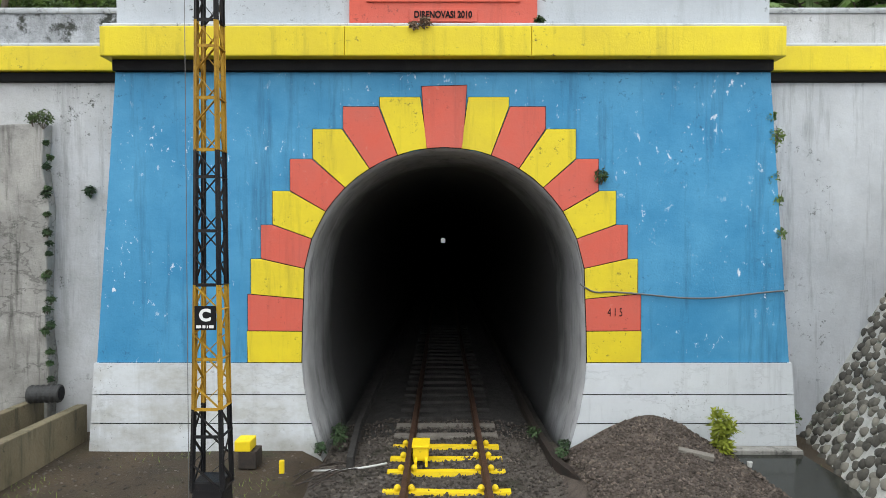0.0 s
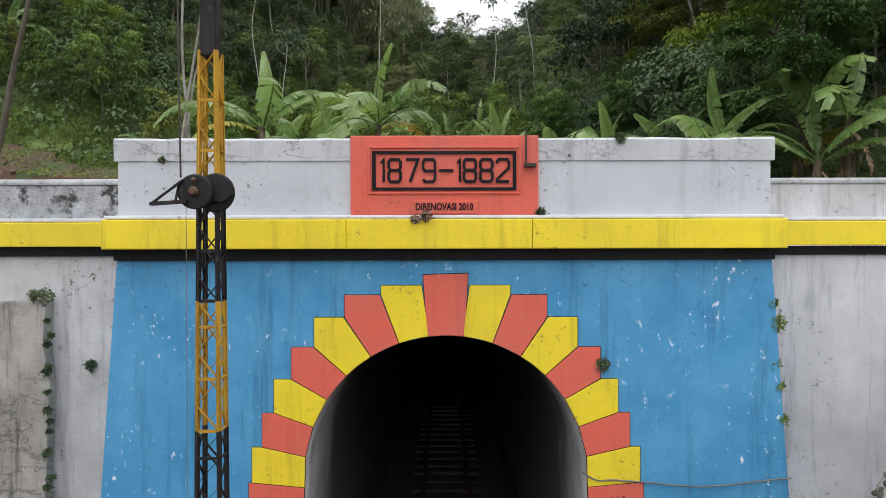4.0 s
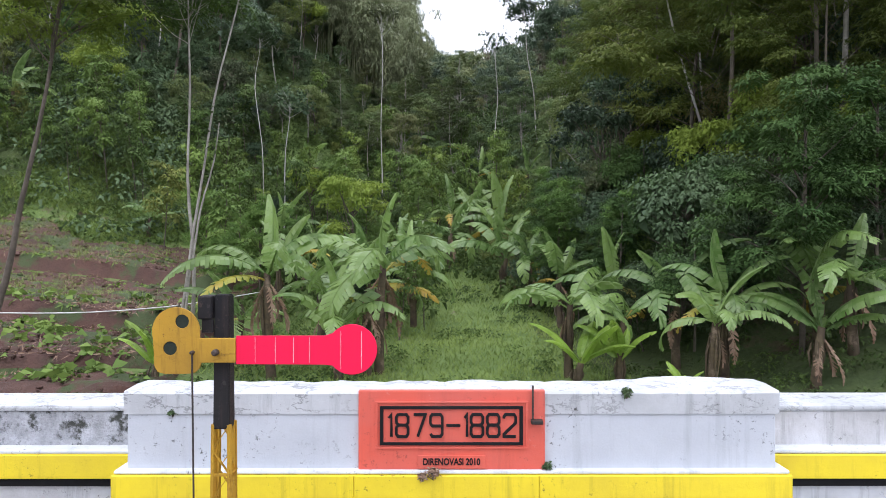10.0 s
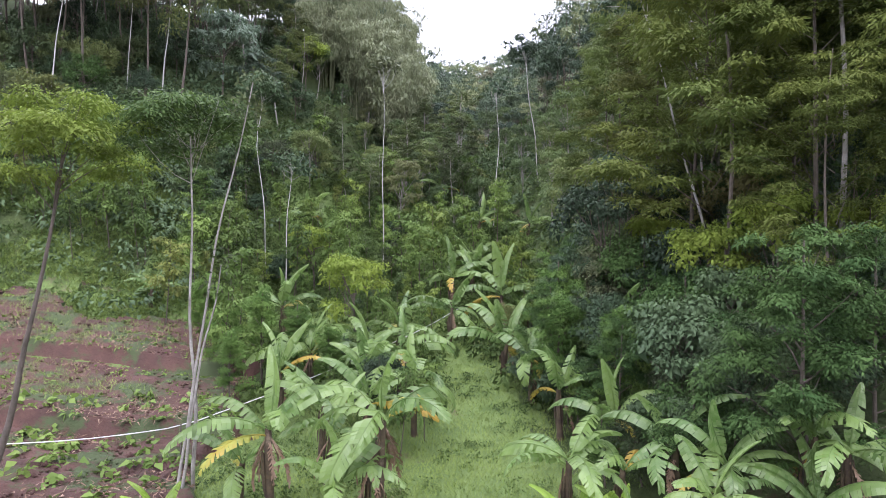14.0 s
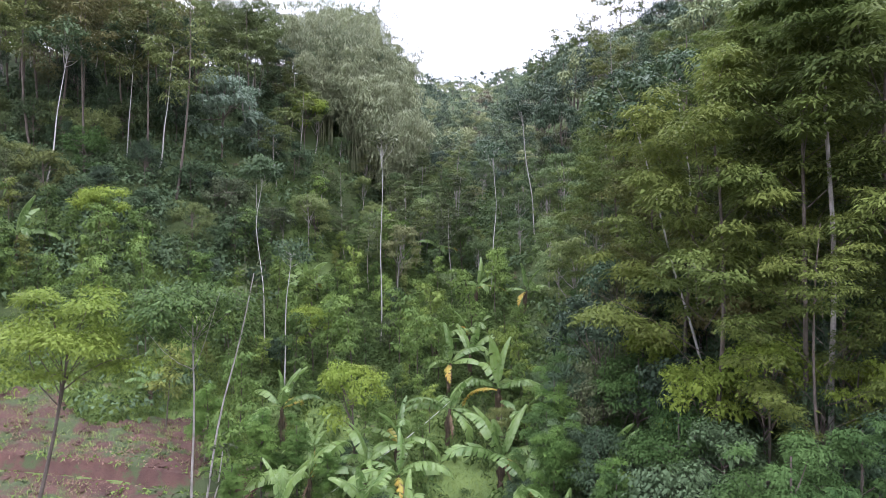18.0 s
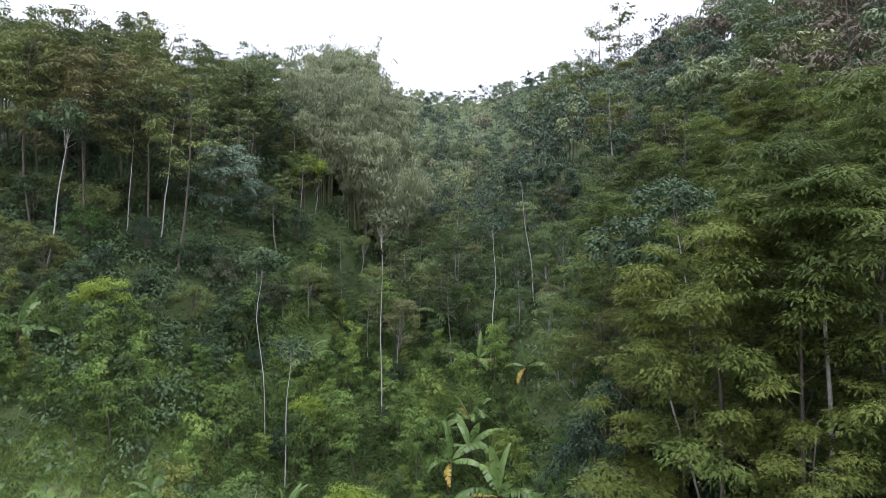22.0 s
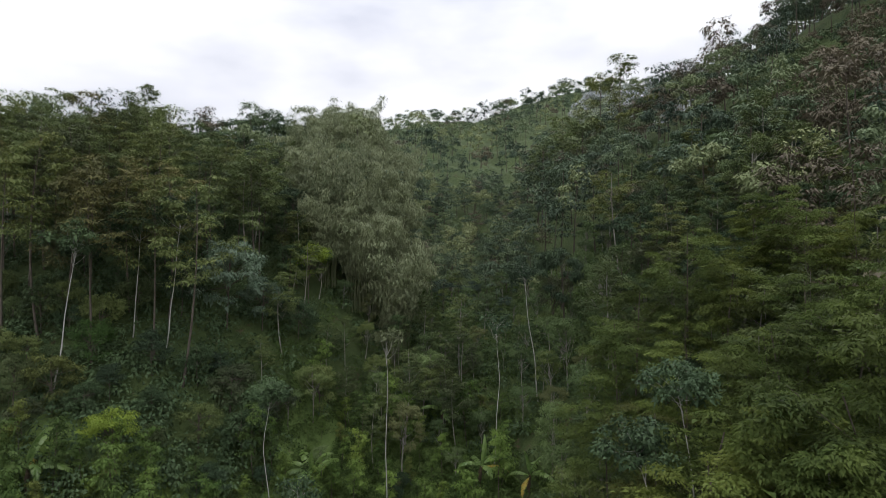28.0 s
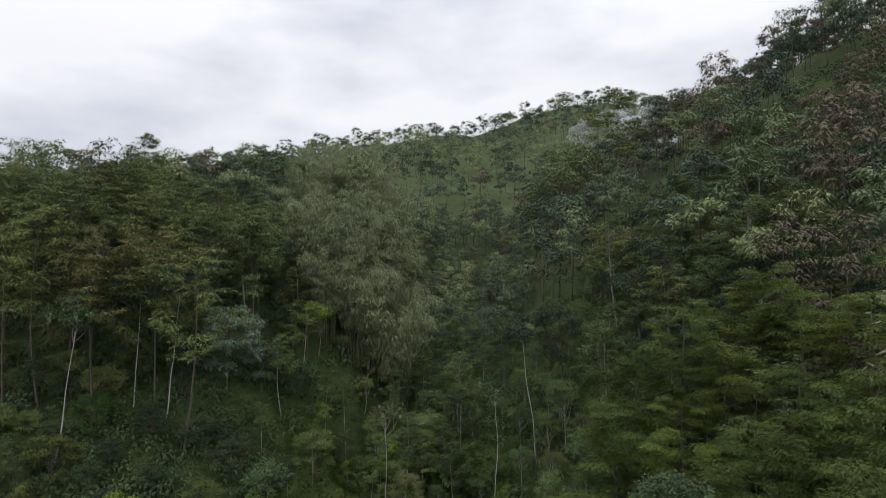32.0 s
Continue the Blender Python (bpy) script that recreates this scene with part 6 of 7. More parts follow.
pud = tagged(grid_mesh("water_puddle", np.linspace(4.45, 5.6, 12), np.linspace(8.0, 9.62, 12), WATER, lambda x, y: -0.085 + 0 * x), "dark still puddle beside the gravel", "puddle", kind="structure")
sill = thing("drain_sill", "mossy concrete sill at the portal foot", "sill", kind="structure")
part("sill_block", boxed(4.35, 5.62, 9.62, 9.86, -0.3, -0.02, 0.02), CONCRETE, sill)
can = thing("plastic_cup", "small white plastic cup by the puddle", "cup", (4.52, 9.1, -0.09))
part("cup", lathe([(0.03, 0), (0.04, 0.08), (0.036, 0.08), (0.027, 0.005)], 12), PIPE, can)

# concrete buttress, trough walls and pipe on the other side
butt = thing("concrete_buttress", "stained grey concrete buttress against the wing wall", "buttress", kind="structure")
bm = boxed(-9.5, -6.74, 10.55, 10.79, -0.3, 5.22, 0.03)
bmesh.ops.subdivide_edges(bm, edges=bm.edges, cuts=7, use_grid_fill=True)
for v in bm.verts:
    v.co.x += 0.10 * noise.noise((v.co.y, v.co.z * 2.3, 0)) if v.co.x > -6.8 else 0
    v.co.z += 0.08 * noise.noise((v.co.x * 2.1, 0, 4)) if v.co.z > 5.1 else 0
part("buttress_wall", bm, CONCRETE, butt)
for x0_, x1_, zt in ((-6.16, -5.98, 0.50), (-6.85, -6.70, 0.62)):
    trough = thing("drain_wall", "low stained concrete drain wall", "wall", group="drain walls")
    part("drain_wall_body", boxed(x0_, x1_, 2.0, 10.40, -0.3, zt, 0.02), DRAIN, trough)
drum = thing("pipe_roll", "short black ribbed plastic pipe resting on the drain wall", "pipe", (-6.45, 10.05, 0.76))
drum.rotation_euler = (0, radians(90), radians(8))
prof = []
for k in range(13):
    prof += [(0.135 + 0.015 * (k % 2), -0.25 + 0.04 * k)]
part("pipe_shell", lathe(prof, 20), RUBBER, drum)
part("pipe_end", lathe([(0.11, 0.232), (0.11, 0.24)], 18), BLACK, drum)

# cobbled slope
slope = thing("cobbled_slope", "sloping revetment of rounded river stones in pale mortar", "revetment", kind="structure")


def slope_pt(a, y):
    """A point a metres up the slope at depth y."""
    foot = 6.2 - 0.30 * (10.7 - y)
    return Vector((foot + a * 0.50, y, -0.2 + a * 0.866))


bm = bmesh.new()
g_ = [[bm.verts.new(slope_pt(a, y)) for a in np.linspace(-0.3, 6.5, 14)] for y in np.linspace(10.78, 1.0, 14)]
for a, b in zip(g_, g_[1:]):
    for j in range(13):
        bm.faces.new((a[j], a[j + 1], b[j + 1], b[j]))
bmesh.ops.recalc_face_normals(bm, faces=bm.faces)
part("mortar_bed", bm, MORTAR, slope, "pale mortar between the stones")
variants = []
for k in range(6):
    bm = bmesh.new()
    bmesh.ops.create_icosphere(bm, subdivisions=2, radius=1.0)
    for v in bm.verts:
        v.co *= 1 + 0.22 * noise.noise(v.co * 1.3 + Vector((k * 5, 0, 0)))
    me = bpy.data.meshes.new("stone")
    bm.to_mesh(me)
    bm.free()
    me.shade_smooth()
    me.materials.append(STONE)
    variants.append(me)
nrm = Vector((-0.866, -0.25, 0.50)).normalized()
tilt = nrm.to_track_quat("Z", "Y")
count = 0
for i in range(30):
    for j in range(18):
        y = 10.66 - i * 0.185 + 0.06 * brng.normal()
        a = 0.08 + j * 0.19 + (0.09 if i % 2 else 0) + 0.025 * brng.normal()
        if count >= 290 or y > 10.7 or a > 3.6 or (y < 9.0 and a > 2.2):
            continue
        ob = new("stone", variants[brng.integers(6)])
        s_ = 0.088 * (0.8 + 0.45 * brng.random())
        ob.matrix_basis = Matrix.LocRotScale(slope_pt(a, y), tilt.to_matrix().to_4x4().to_quaternion() @ Euler((0, 0, brng.random() * 6.28)).to_quaternion(), (s_, s_ * (0.75 + 0.3 * brng.random()), 0.05))
        ob.parent = slope
        count += 1

# cable hung across the face, and the painted number
pts = [(2.18 + 0.4 * t, 9.86 - 0.0 * t, 2.56 - 0.12 * t - 0.06 * math.sin(3 * t)) for t in np.linspace(0, 1, 6)] + [(2.58 + 2.90 * t, 9.86, 2.44 - 0.10 * math.sin(math.pi * t) + 0.01 * t + 0.015 * math.sin(9 * t)) for t in np.linspace(0.03, 1, 24)]
tagged(tube("face_cable", pts, 0.014, WIRE), "thin grey cable sagging across the blue face", "cable")
words("number", "4 1 5", 0.19, (CX + 2.72, RING - 0.003, 2.10), BLACK, portal, 0.003, 0.62, 0.0)
# ---------------------------------------------------------------- banana plants
def banana_leaf(seed, length=2.1, width=0.56, rise=70, curl=95, torn=0.35, twist=0.3):
    """A leaf along +x: stalk, folded blade in separate torn strips, midrib."""
    r = np.random.default_rng(seed)
    n = 26
    ang = radians(rise)
    p = np.zeros(3)
    pts_, dirs = [p.copy()], []
    for k in range(n):
        d = np.array([math.cos(ang), 0, math.sin(ang)])
        dirs.append(d)
        p = p + d * length / n
        pts_.append(p.copy())
        ang -= radians(curl) / n * (0.45 + 1.1 * k / n)
    dirs.append(dirs[-1])
    vs, fs = [], []

    def quad(a, b, c, d):
        o = len(vs)
        vs.extend((a, b, c, d))
        fs.append((o, o + 1, o + 2, o + 3))

    prof = lambda t: width * 0.5 * max(0.02, math.sin(math.pi * min(1, (t - 0.12) / 0.92) ** 0.75) ** 0.6) if t > 0.13 else 0.0
    for side in (-1, 1):
        drop_a = 0.30 + 0.35 * r.random()
        for k in range(3, n):
            t0, t1 = k / n, (k + 1) / n
            w0, w1 = prof(t0), prof(t1)
            tear = r.random() < torn * 0.9
            drop = drop_a + (0.7 * r.random() if tear else 0.08 * r.random()) + 0.25 * t0
            gap = 0.25 + 0.4 * r.random() if tear else 0.0
            out = np.array([0, side, 0.0])
            up = np.array([-dirs[k][2], 0, dirs[k][0]])
            vec = lambda w: out * w * math.cos(drop) + up * (0.10 * w) + np.array([0.25 * w, 0, -w * math.sin(drop) * 0.8])
            a, b = pts_[k], pts_[k + 1]
            e0, e1 = a + vec(w0), b + vec(w1)
            m0, m1 = a + vec(w0) * 0.5 + up * 0.02, b + vec(w1) * 0.5 + up * 0.02
            e0 = e0 + (e1 - e0) * gap
            quad(a, b, m1, m0)
            quad(m0, m1, e1, e0)
    tv, tf = tube_data(np.array(pts_), np.linspace(0.035, 0.006, n + 1), 4)
    v_, f_ = np.array(vs), np.array(fs)
    return gather([(v_, f_), (tv, tf)])


def share(name, data, material):
    ob = np_mesh(name, *data, material, None, True)
    me = ob.data
    bpy.data.objects.remove(ob)
    return me


LEAF = [share("leaf", banana_leaf(200 + k, 2.6 + 0.2 * (k % 3), 0.86, 62 - 11 * (k % 4), 92 + 18 * (k % 4), 0.22 + 0.16 * (k % 3)), L_BANANA) for k in range(7)]
UPRIGHT = [share("leaf", banana_leaf(230 + k, 2.5, 0.6, 84, 55, 0.15), L_BANANA) for k in range(3)]
YOUNG_LEAF = [share("leaf", banana_leaf(240 + k, 1.9, 0.6, 75 - 8 * k, 60, 0.05), L_BANANA_YOUNG) for k in range(3)]
OLD_LEAF = [share("leaf", banana_leaf(245 + k, 2.6, 0.6, 35 - 12 * k, 95, 0.5), L_BANANA_OLD) for k in range(2)]
DEAD = [share("dead_leaf", banana_leaf(250 + k, 1.9 - 0.3 * k, 0.42, -50 - 10 * k, 45, 0.9), DEAD_LEAF) for k in range(3)]
STEM = []
for k in range(3):
    r_ = np.random.default_rng(270 + k)
    path = [(0.06 * k * (t * t), 0.03 * math.sin(3 * t + k), t) for t in np.linspace(-0.12, 1, 9)]
    STEM.append(share("stem", gather([tube_data(np.array(path), np.interp(np.linspace(0, 1, 9), [0, 0.3, 1], [0.15, 0.125, 0.085]), 10)]
                + [tube_data(np.array([(0.11 * math.cos(a), 0.11 * math.sin(a), 0.95 - 0.3 * r_.random()), (0.17 * math.cos(a), 0.17 * math.sin(a), 0.6), (0.15 * math.cos(a), 0.15 * math.sin(a), 0.25 + 0.2 * r_.random())]), [0.02, 0.035, 0.012], 4) for a in r_.random(7) * 6.28]), BANANA_STEM))
bn = np.random.default_rng(11)


def banana(x, y, stem=2.4, size=1.0, n=8, dead=2, upright=1, label="banana plant with torn arching green leaves", turn=None):
    e = thing("banana_plant", label, "banana plant", (x, y, hz(x, y) - 0.05), "banana plants")
    a0 = bn.random() * 6.28 if turn is None else turn
    k0 = bn.integers(3)
    s = new("stem", STEM[k0])
    s.parent = e
    s.scale = (0.55 + 0.5 * size, 0.55 + 0.5 * size, stem)
    s.rotation_euler = (0.05 * bn.normal(), 0.05 * bn.normal(), 0)
    top = s.rotation_euler.to_matrix() @ Vector((0.06 * k0, 0, stem))
    for k in range(n):
        up = k >= n - upright
        young = stem < 0.95
        if young:
            me = YOUNG_LEAF[bn.integers(3)]
        elif k == 0 and bn.random() < 0.55:
            me = OLD_LEAF[bn.integers(2)]
        else:
            me = (UPRIGHT if up else LEAF)[bn.integers(3 if up else 7)]
        o = new("leaf", me)
        o.parent = e
        o.location = top + Vector((0, 0, -0.22 + 0.26 * k / n))
        sc = size * (0.8 + 0.35 * bn.random())
        o.scale = (sc, sc, sc)
        o.rotation_euler = (0.25 * bn.normal(), 0.18 * bn.normal(), a0 + k * 2.4 + 0.3 * bn.normal())
    for k in range(dead):
        o = new("dead_leaf", DEAD[bn.integers(3)])
        o.parent = e
        o["label"] = "dry brown hanging leaf"
        o.location = top + Vector((0, 0, -0.2))
        sc = size * (0.7 + 0.3 * bn.random())
        o.scale = (sc, sc, sc)
        o.rotation_euler = (0, 0, bn.random() * 6.28)
    return e


for x, y, st, sz, n, dd, up in ((4.9, 17.6, 1.7, 0.8, 7, 2, 0), (9.6, 16.0, 2.3, 0.95, 7, 3, 1), (6.6, 17.9, 2.2, 0.9, 7, 2, 1), (-6.3, 18.6, 1.4, 0.8, 7, 1, 1), (-4.9, 17.2, 3.0, 1.0, 8, 7, 1), (-1.95, 17.6, 3.1, 1.1, 8, 8, 1), (-2.25, 17.3, 2.0, 0.7, 3, 6, 0), (-2.95, 16.8, 1.5, 0.85, 7, 1, 1), (-7.9, 16.6, 0.7, 0.75, 6, 0, 1), (-3.9, 20.0, 2.0, 0.8, 6, 1, 1), (-6.9, 25.6, 2.4, 1.0, 6, 1, 3),
                                (3.35, 17.2, 2.1, 0.85, 8, 1, 0), (3.3, 15.9, 0.7, 0.85, 6, 0, 2), (4.5, 16.2, 0.8, 0.7, 5, 0, 1), (6.4, 15.2, 2.0, 0.82, 8, 3, 1), (7.4, 16.6, 2.4, 0.85, 7, 2, 1), (8.9, 15.0, 1.5, 0.85, 7, 3, 2), (10.2, 15.6, 1.9, 0.9, 6, 3, 1), (5.4, 14.4, 0.4, 0.5, 5, 0, 1),
                                (-1.3, 24.5, 2.3, 1.0, 8, 2, 1), (-3.3, 26.5, 2.0, 0.95, 8, 1, 2), (-2.2, 29.0, 2.2, 1.0, 8, 1, 1), (4.4, 24.0, 2.0, 0.95, 7, 1, 2), (3.9, 28.2, 2.2, 1.0, 7, 1, 1), (5.6, 21.0, 2.0, 0.9, 7, 2, 2), (-4.6, 22.6, 1.9, 0.9, 7, 1, 1), (-9.6, 36.5, 2.6, 1.2, 8, 1, 3), (3.6, 40, 2.2, 1.35, 8, 1, 2), (0.3, 43.5, 2.4, 1.15, 8, 1, 1), (7.3, 27.5, 2.0, 1.3, 7, 0, 3), (-18.3, 38.2, 1.2, 0.85, 7, 0, 0), (4.8, 37, 1.6, 1.1, 7, 0, 1), (-4.0, 31, 1.8, 1.0, 7, 0, 1), (-2.6, 33.5, 1.6, 1.1, 7, 0, 2), (2.0, 46, 2.0, 1.1, 7, 0, 2), (-7.2, 33, 1.6, 1.0, 7, 0, 1), (-6.4, 29.2, 1.8, 1.15, 7, 1, 2), (0.2, 36.5, 2.2, 1.1, 7, 1, 1), (2.9, 31.6, 1.6, 1.3, 7, 1, 3), (-3.0, 23.2, 1.9, 1.05, 8, 2, 1),
                                (-0.5, 65.5, 2.2, 1.1, 8, 0, 1), (7.5, 57, 2.0, 1.2, 7, 0, 2), (-31.4, 45, 1.8, 1.2, 8, 0, 1), (-12.6, 56.5, 2.4, 1.2, 8, 0, 1), (3.1, 59, 2.0, 1.1, 7, 0, 1), (2.2, 51, 1.8, 1.2, 7, 0, 1), (-0.5, 49, 1.6, 1.2, 7, 0, 1)):
    banana(x, y, st, sz, n, dd, up)

# clods on the tilled soil
def on_field(n):
    x, y = -34 + 26 * brng.random(n), 14.5 + 26 * brng.random(n)
    k = in_field(x, y)
    return np.stack([x, y, height(x, y) + 0.29], -1)[k]


v, f = stones(5200, on_field, 0.09)
tagged(np_mesh("clods", v, f, SOIL), "rough clods of red-brown soil", "soil", kind="stuff")
# little crop plants on the field, a few wide young leaves each
ux, uy = -26 + 18 * rng.random(170), 14.6 + 13 * rng.random(170)
k_ = in_field(ux, uy)
c = np.stack([ux, uy, height(ux, uy) + 0.36], -1)[k_]
v, f = leaves(rng, c, (0.20, 0.20, 0.22), 9, 0.36, 0.26, 0.35, 0.6)
stuff("crop_seedlings", "young green vegetable plants on tilled soil", v, f, L_YOUNG, "crop plants")
# brush and litter along the terrace edges
ux = -36 + 28 * rng.random(1500)
ty = (np.round(rng.random(1500) * 3) + 2.5) * 7.0
uy = np.where(rng.random(1500) < 0.3, ty + 0.7 * rng.normal(size=1500), 15 + 26 * rng.random(1500))

k_ = in_field(ux, uy) & ((np.sin(ux * 0.9) * np.sin(uy * 0.7 + 1) > 0.1) | (np.abs(uy - ty) < 0.6))
c = np.stack([ux, uy, height(ux, uy) + 0.30], -1)[k_]
v, f = leaves(rng, c, (0.2, 0.15, 0.06), 7, 0.24, 0.10, 0.3, 0.5)
stuff("terrace_weeds", "weeds and litter along the terrace edges", v, f, L_YOUNG, "weeds")

# dry grass and straw on the fallow banks of the field
n_ = 40000
ux, uy = -33 + 25 * rng.random(n_), 15 + 26 * rng.random(n_)
k_ = in_field(ux, uy) & (np.sin(ux * 0.55 + 0.4 * uy) + np.sin(uy * 0.9 + 1.7) + 0.6 * rng.normal(size=n_) + 0.34 * (uy - 27) > 0.9)
v, f = blades(rng, np.stack([ux, uy, height(ux, uy) + 0.27], -1)[k_], 0.26, 0.03)
stuff("bank_grass", "patchy green grass on the fallow banks of the field", v, f, L_GRASS, "grass")
n_ = 14000
ux, uy = -33 + 25 * rng.random(n_), 15 + 26 * rng.random(n_)
k_ = in_field(ux, uy) & (np.sin(ux * 0.8 - 0.5 * uy) + np.sin(uy * 0.9 + 4.2) + 0.6 * rng.normal(size=n_) > 0.7)
c = np.stack([ux, uy, height(ux, uy) + 0.32], -1)[k_]
v, f = leaves(rng, c, (0.18, 0.18, 0.05), 3, 0.28, 0.05, 0.1, 0.1)
stuff("straw", "dry straw and leaf litter on the tilled soil", *leaf_triangles(v), DEAD_LEAF, "litter")

# pipe that crosses the valley floor
line = [(-22, 18.5, hz(-22, 18.5) + 0.7), (-15, 20, 8.1), (-9.5, 22, 8.15), (-3.5, 33, 9.3), (0.6, 42, hz(0.6, 42) + 0.5), (3.5, 47, hz(3.5, 47) + 0.6)]
lx = np.array(line)
tt = np.linspace(0, 5, 40)
pp = np.stack([np.interp(tt, np.arange(6), lx[:, k]) for k in range(3)], -1)
pp[:, 2] -= 0.12 * np.abs(np.sin(tt * math.pi))
pipe = thing("water_pipe", "thin white plastic water pipe strung on stakes", "pipe")
tube("pipe_run", pp, 0.02, PIPE, pipe, 6)
for x, y, z in line:
    tube("stake", [(x, y, hz(x, y) - 0.2), (x, y, (hz(x, y) + z) / 2), (x, y, z + 0.08)], 0.03, BARK_DARK, pipe, 6)

# shrub at the gravel heap and plants growing out of the walls
def tuft(name, at, spread, n, leaf, wid, material, label, lift=0.7, stems=6):
    e = thing(name, label, "plant", at, "wall plants" if name == "wall_plant" else "")
    v, f = leaves(bn, [(0, 0, spread[2])], spread, n, leaf, wid, 0.2, lift)
    np_mesh("foliage", v, f, material, e)
    st = [limb(bn, (0, 0, -0.02), bn.normal(size=3) * np.array(spread) * 0.6 + (0, 0, spread[2] * 1.3), 0.008, 0.003, 0.1, 4, 4) for _ in range(stems)]
    np_mesh("twig_cluster", *gather(st), BARK_DARK, e)["kind"] = "stuff"
    return e


sh_ = thing("young_shrub", "small bright yellow-green shrub beside the gravel heap", "shrub", (4.25, 9.35, -0.12))
cl = [(0.09 * math.cos(a) * (0.4 + h), 0.08 * math.sin(a), 0.12 + 0.6 * h) for a, h in zip(bn.random(34) * 6.28, bn.random(34))]
np_mesh("foliage", *leaves(bn, cl, (0.08, 0.07, 0.10), 34, 0.10, 0.036, 0.1, 0.9), L_SHRUB, sh_)
np_mesh("twig_cluster", *gather([limb(bn, (0, 0, -0.05), p, 0.009, 0.004, 0.1, 4, 4) for p in cl[:9]]), BARK_DARK, sh_)["kind"] = "stuff"
vine = [(-6.69 + 0.03 * bn.normal(), 10.52, 0.9 + 0.155 * k + 0.05 * bn.normal(), 0.035 + 0.06 * bn.random() ** 2) for k in range(27) if k % 3 != 1]
for x, y, z, s in (*vine, (5.22, 9.95, 5.15, 0.13), (5.3, 9.95, 4.78, 0.2), (5.42, 10.3, 4.7, 0.15), (5.26, 9.95, 4.2, 0.13), (5.33, 9.95, 3.8, 0.15), (5.38, 9.95, 3.3, 0.13), (2.50, 9.84, 4.20, 0.14),
                   (-6.75, 10.52, 5.2, 0.2), (-6.95, 10.55, 5.25, 0.14), (-6.1, 10.75, 4.05, 0.12),
                   (-0.28, 9.60, 6.57, 0.11), (-0.45, 9.60, 6.55, 0.07), (-4.4, 9.78, 7.5, 0.06), (-5.3, 10.6, 5.95, 0.16), (-5.2, 10.6, 5.95, 0.12), (2.75, 9.72, 7.8, 0.10), (1.50, 9.72, 6.63, 0.10), (5.75, 10.55, 0.0, 0.2), (5.85, 10.4, 0.12, 0.22),
                   (1.95, 9.9, -0.1, 0.14), (1.85, 9.6, -0.1, 0.12), (-1.95, 9.8, -0.1, 0.12), (-1.75, 10.3, -0.15, 0.18), (-1.8, 10.8, -0.15, 0.16), (1.55, 10.6, -0.1, 0.14)):
    dry = abs(x + 0.45) < 0.2
    tuft("wall_plant", (x, y, z - 0.05), (s * 0.75, s * 0.45, s * 0.8), int(80 + 700 * s), 0.055, 0.03, DEAD_LEAF if dry else L_YOUNG if x > 5 else L_BROAD, "dry tuft growing out of the masonry" if dry else "small green plant rooted in the wall joint", 0.3)

# ---------------------------------------------------------------- slim trees by the field
def leaning_tree(name, foot, knee, head, r, material, leaf, crown, label, fine=0.22, per=260, spread=(0.75, 0.75, 0.32), flat=False, bare=False):
    e = thing(name, label, "tree", foot)
    f0 = np.array(foot)
    p = [np.zeros(3) - (0, 0, 0.3), (np.array(knee) - f0) * 0.5 + (0.1, 0, 0), np.array(knee) - f0, np.array(head) - f0]
    t_ = np.linspace(0, 3, 12)
    path = np.stack([np.interp(t_, range(4), [q[k] for q in p]) for k in range(3)], -1)
    path[1:, 0] += 0.005 * p[3][2] * np.sin(np.arange(1, 12) * (0.7 + 0.5 * bn.random()) + bn.random() * 6)
    wood = [tube_data(path, np.linspace(r, r * 0.3, 12), 7)]
    cl = []
    rad, ht = crown
    top_ = p[3]
    for k in range(26):
        a, q = bn.random() * 6.28, bn.random() ** 0.6
        end = top_ + np.array([math.cos(a) * rad * q, math.sin(a) * rad * q, ht * (bn.random() - 0.35) * (1.2 - 0.6 * q)])
        cl.append(end)
        if k % 2 == 0 and not bare:
            wood.append(limb(bn, p[2] + (p[3] - p[2]) * (0.62 + 0.38 * bn.random()), end, r * (0.2 if flat else 0.3), 0.008, 0.15, 5, 4))
    np_mesh("trunk", *gather(wood), material, e, True)
    fol = plates(bn, cl, [0.8 + 0.5 * bn.random() for _ in cl], per, fine, fine * 0.36, 0.09, 0.06) if flat else leaves(bn, cl, spread, per, fine, fine * 0.55, 0.2, 0.05, inner=0.05)
    np_mesh("crown", *leaf_triangles(fol[0]), leaf, e)
    return e


leaning_tree("lime_green_tree", (-14.0, 18.6, hz(-14, 18.6)), (-12.3, 18.3, 12.6), (-11.4, 18.2, 17.4), 0.12, BARK_DARK, L_LIME, (2.3, 3.0), "leaning dark-trunked tree with a bright lime green crown", 0.15, 520, flat=True)
leaning_tree("airy_tree", (-8.0, 19.4, hz(-8, 19.4)), (-8.1, 19.3, 13.5), (-8.0, 19.2, 18.2), 0.07, BARK_PALE, L_YOUNG, (1.9, 1.9), "slim pale-stemmed tree with an airy crown", 0.16, 330, flat=True)
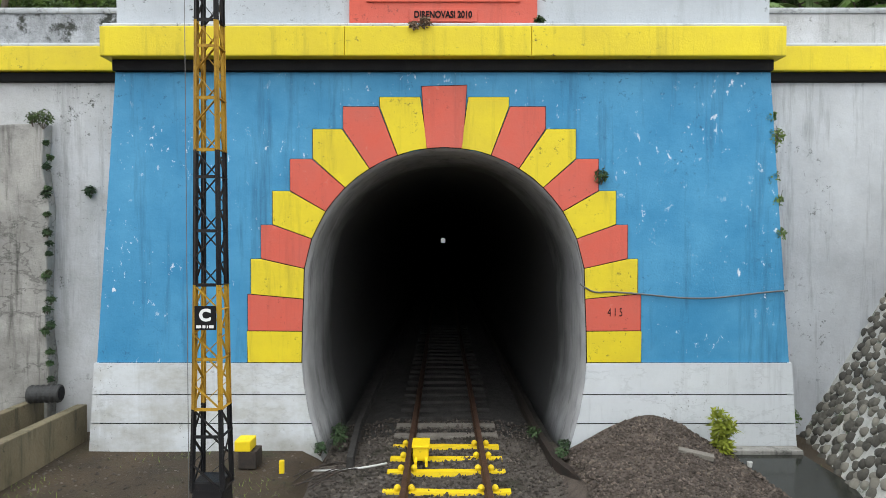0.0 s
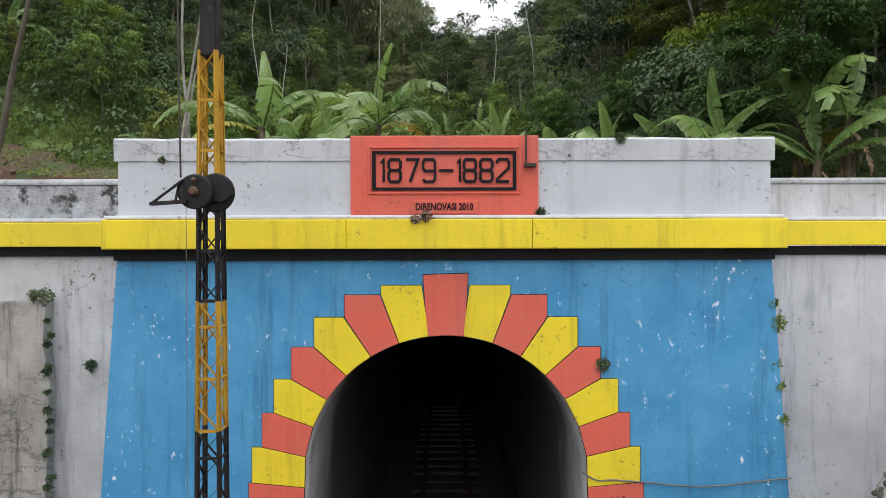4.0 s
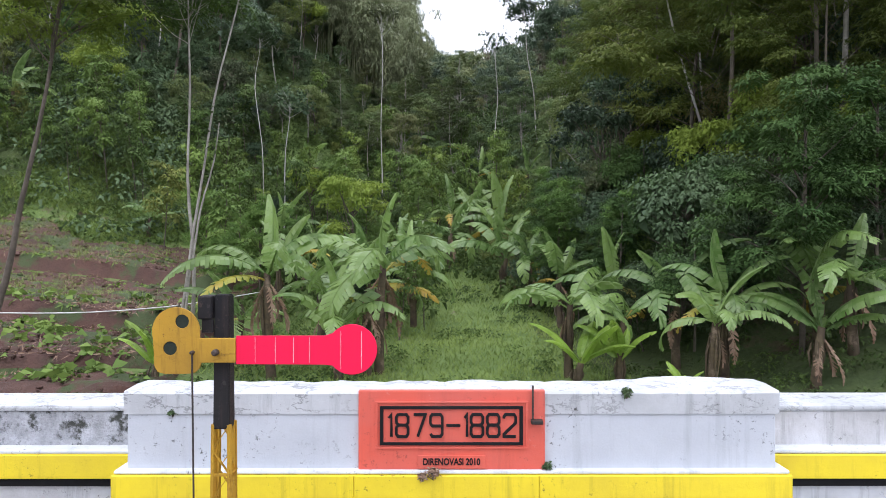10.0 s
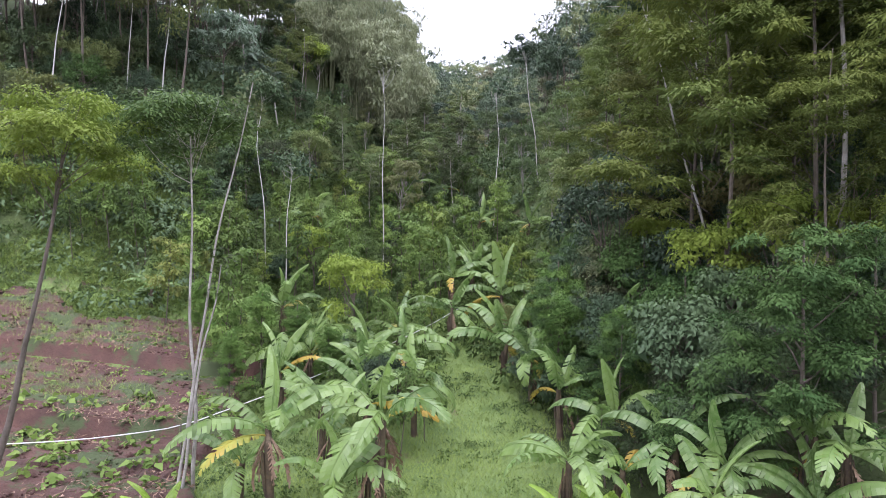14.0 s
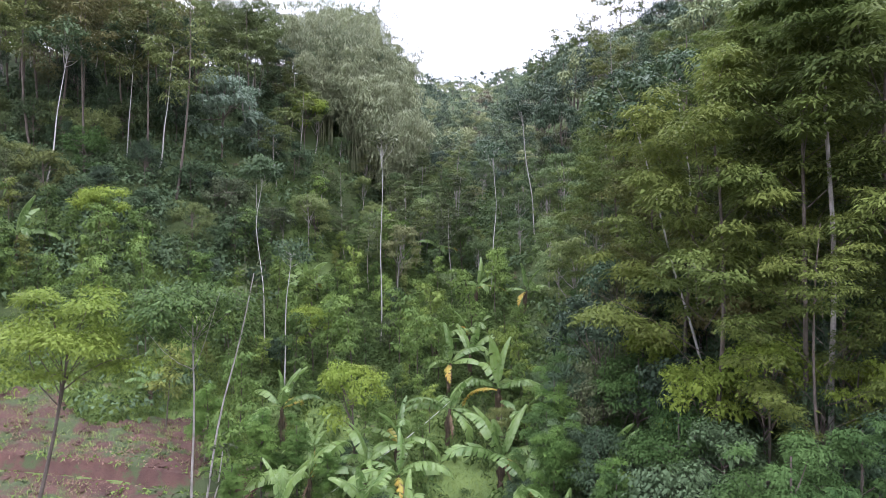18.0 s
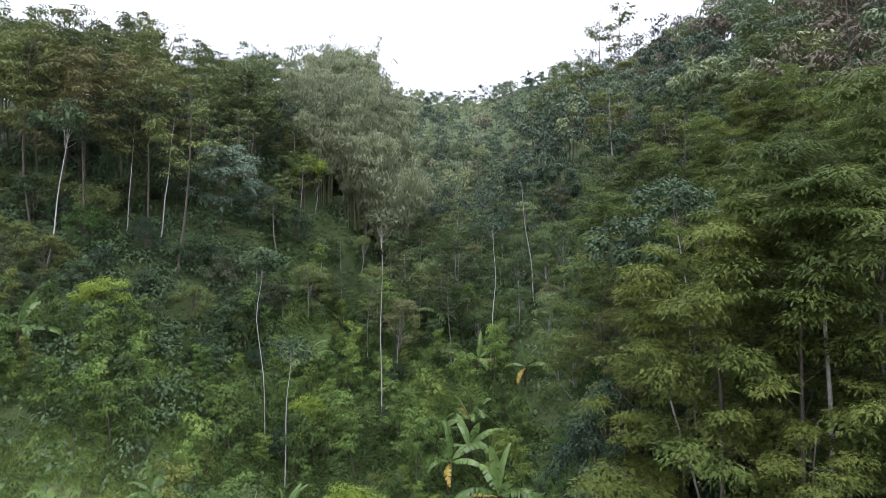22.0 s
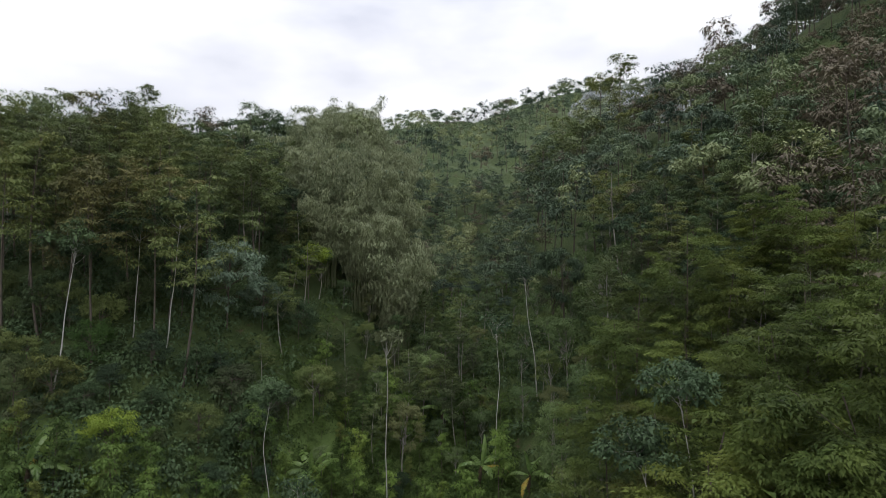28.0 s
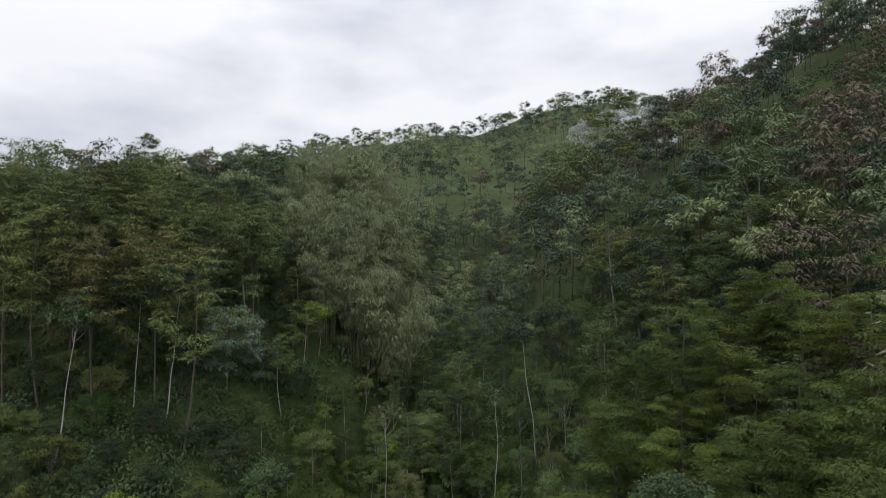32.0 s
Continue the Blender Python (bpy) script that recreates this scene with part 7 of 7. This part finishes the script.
for dx, tp, hh in ((0.0, -6.05, 19.6), (0.15, -7.0, 14.0)):
    e = thing("bare_sapling", "slender pale leaning stem with hardly a leaf", "sapling", (-8.35 + dx, 18.9, hz(-8.35, 18.9)), "bare saplings")
    z0 = hz(-8.35, 18.9)
    ts = np.linspace(0, 1, 14)
    tube("stem", [((tp + 8.35 - dx) * (0.75 * t + 0.25 * t * t) + (0.07 * math.sin(7 * t + hh) + 0.03 * math.sin(17 * t)) * min(1, 4 * t), 0.1 * math.sin(3 * t), (hh - z0) * t - 0.2 * (t == 0)) for t in ts], 0.055, BARK_PALE, e, 7, 0.3)
    np_mesh("leaf_spray", *leaves(bn, [(tp + 8.35 - dx, 0, hh - z0), (tp + 8.2 - dx, 0, hh - z0 - 0.7)], (0.5, 0.5, 0.5), 40, 0.22, 0.09, 0.2), L_SENGON, e)["kind"] = "stuff"

# white-stemmed trees that stand out against the woods: foot, a point up the stem, head
for fx_, fy_, kx, kz, hx, hz2, r_, cr in ((9.9, 66, 8.9, 31, 8.4, 36, 0.13, 2.2), (-34.7, 53.2, -33.6, 33, -32.9, 39, 0.15, 2.8), (-30.6, 59, -30.3, 35, -30.0, 41, 0.12, 2.6), (-27.4, 59, -26.6, 36, -26.0, 42, 0.13, 2.8), (-5.5, 53, -5.4, 24, -5.4, 30.5, 0.10, 1.2),
                                       (-11.4, 43.5, -11.2, 17.5, -10.9, 20.5, 0.10, 1.5), (13.3, 30, 10.6, 22.5, 9.4, 27.5, 0.14, 2.0), (-13.6, 47, -14.4, 23, -14.0, 27, 0.08, 1.4), (14.0, 33, 13.2, 25.5, 12.8, 30, 0.13, 1.8), (4.6, 61, 5.2, 26, 5.0, 31, 0.10, 1.6)):
    leaning_tree("white_stemmed_tree", (fx_, fy_, hz(fx_, fy_)), (kx, fy_, kz), (hx, fy_ + 0.3, hz2), r_ * 0.55, BARK_WHITE, L_BROAD, (cr, cr * 1.1), "slim white-stemmed tree standing out from the woods", 0.24, 110 if abs(fx_) > 8.5 and fx_ != -11.4 else 24, (0.7, 0.7, 0.5))

leaning_tree("white_stemmed_tree", (15.0, 23.4, hz(15, 23.4)), (14.8, 23.2, 26.5), (14.9, 23.4, 29.0), 0.12, BARK_PALE, L_OLIVE, (3.2, 5.0), "stout white-stemmed tree with flat olive green sprays", 0.26, 520, flat=True, bare=True)
# a palm high on the slope
pz = hz(44.5, 66) - 4.5
palm = thing("palm_tree", "tall palm with drooping feathery fronds on the slope", "palm", (44.5, 66, pz))
tube("trunk", [(0, 0, -0.3), (0.2, 0, 4), (0.1, 0, 9.2)], 0.19, BARK_DARK, palm, 8, 0.7)
for k in range(15):
    a = k * 2.4
    el = radians(70 - 7 * k)
    pth, ang = [np.array([0.1, 0, 9.2])], el
    for s in range(9):
        pth.append(pth[-1] + 0.42 * np.array([math.cos(a) * math.cos(ang), math.sin(a) * math.cos(ang), math.sin(ang)]))
        ang -= 0.14 + 0.02 * s
    side_ = np.array([-math.sin(a), math.cos(a), 0])
    vs = []
    for s in range(1, 9):
        for q in (0, 0.33, 0.66):
            b0 = pth[s] + (pth[s + 1] - pth[s]) * q
            for sd in (-1, 1):
                L_ = 0.75 * math.sin(math.pi * min(1, (s + q + 1) / 10))
                vs += [b0, b0 + (pth[s + 1] - pth[s]) * 0.25, b0 + side_ * sd * L_ + (pth[s + 1] - pth[s]) * 0.6 - np.array([0, 0, 0.45 * L_])]
    fr_ = np_mesh("frond", np.array(vs), np.arange(len(vs)).reshape(-1, 3), L_BROAD, palm)

# grass tufts along the track and the foot of the walls
n_ = 5200
gx_, gy_ = -6.0 + 11.8 * rng.random(n_), 5.6 + 4.2 * rng.random(n_)
k_ = ((gx_ < -1.7) | ((gx_ > 4.2))) & (np.sin(gx_ * 2.1 + 1) * np.sin(gy_ * 1.7) + 0.35 * rng.normal(size=n_) > 0.62)
c = np.stack([gx_, gy_, low(gx_, gy_) - 0.01], -1)[k_]
v, f = blades(rng, c, 0.10, 0.012)
stuff("trackside_grass", "short sparse grass on the trackside mud", v, f, L_GRASS, "grass")
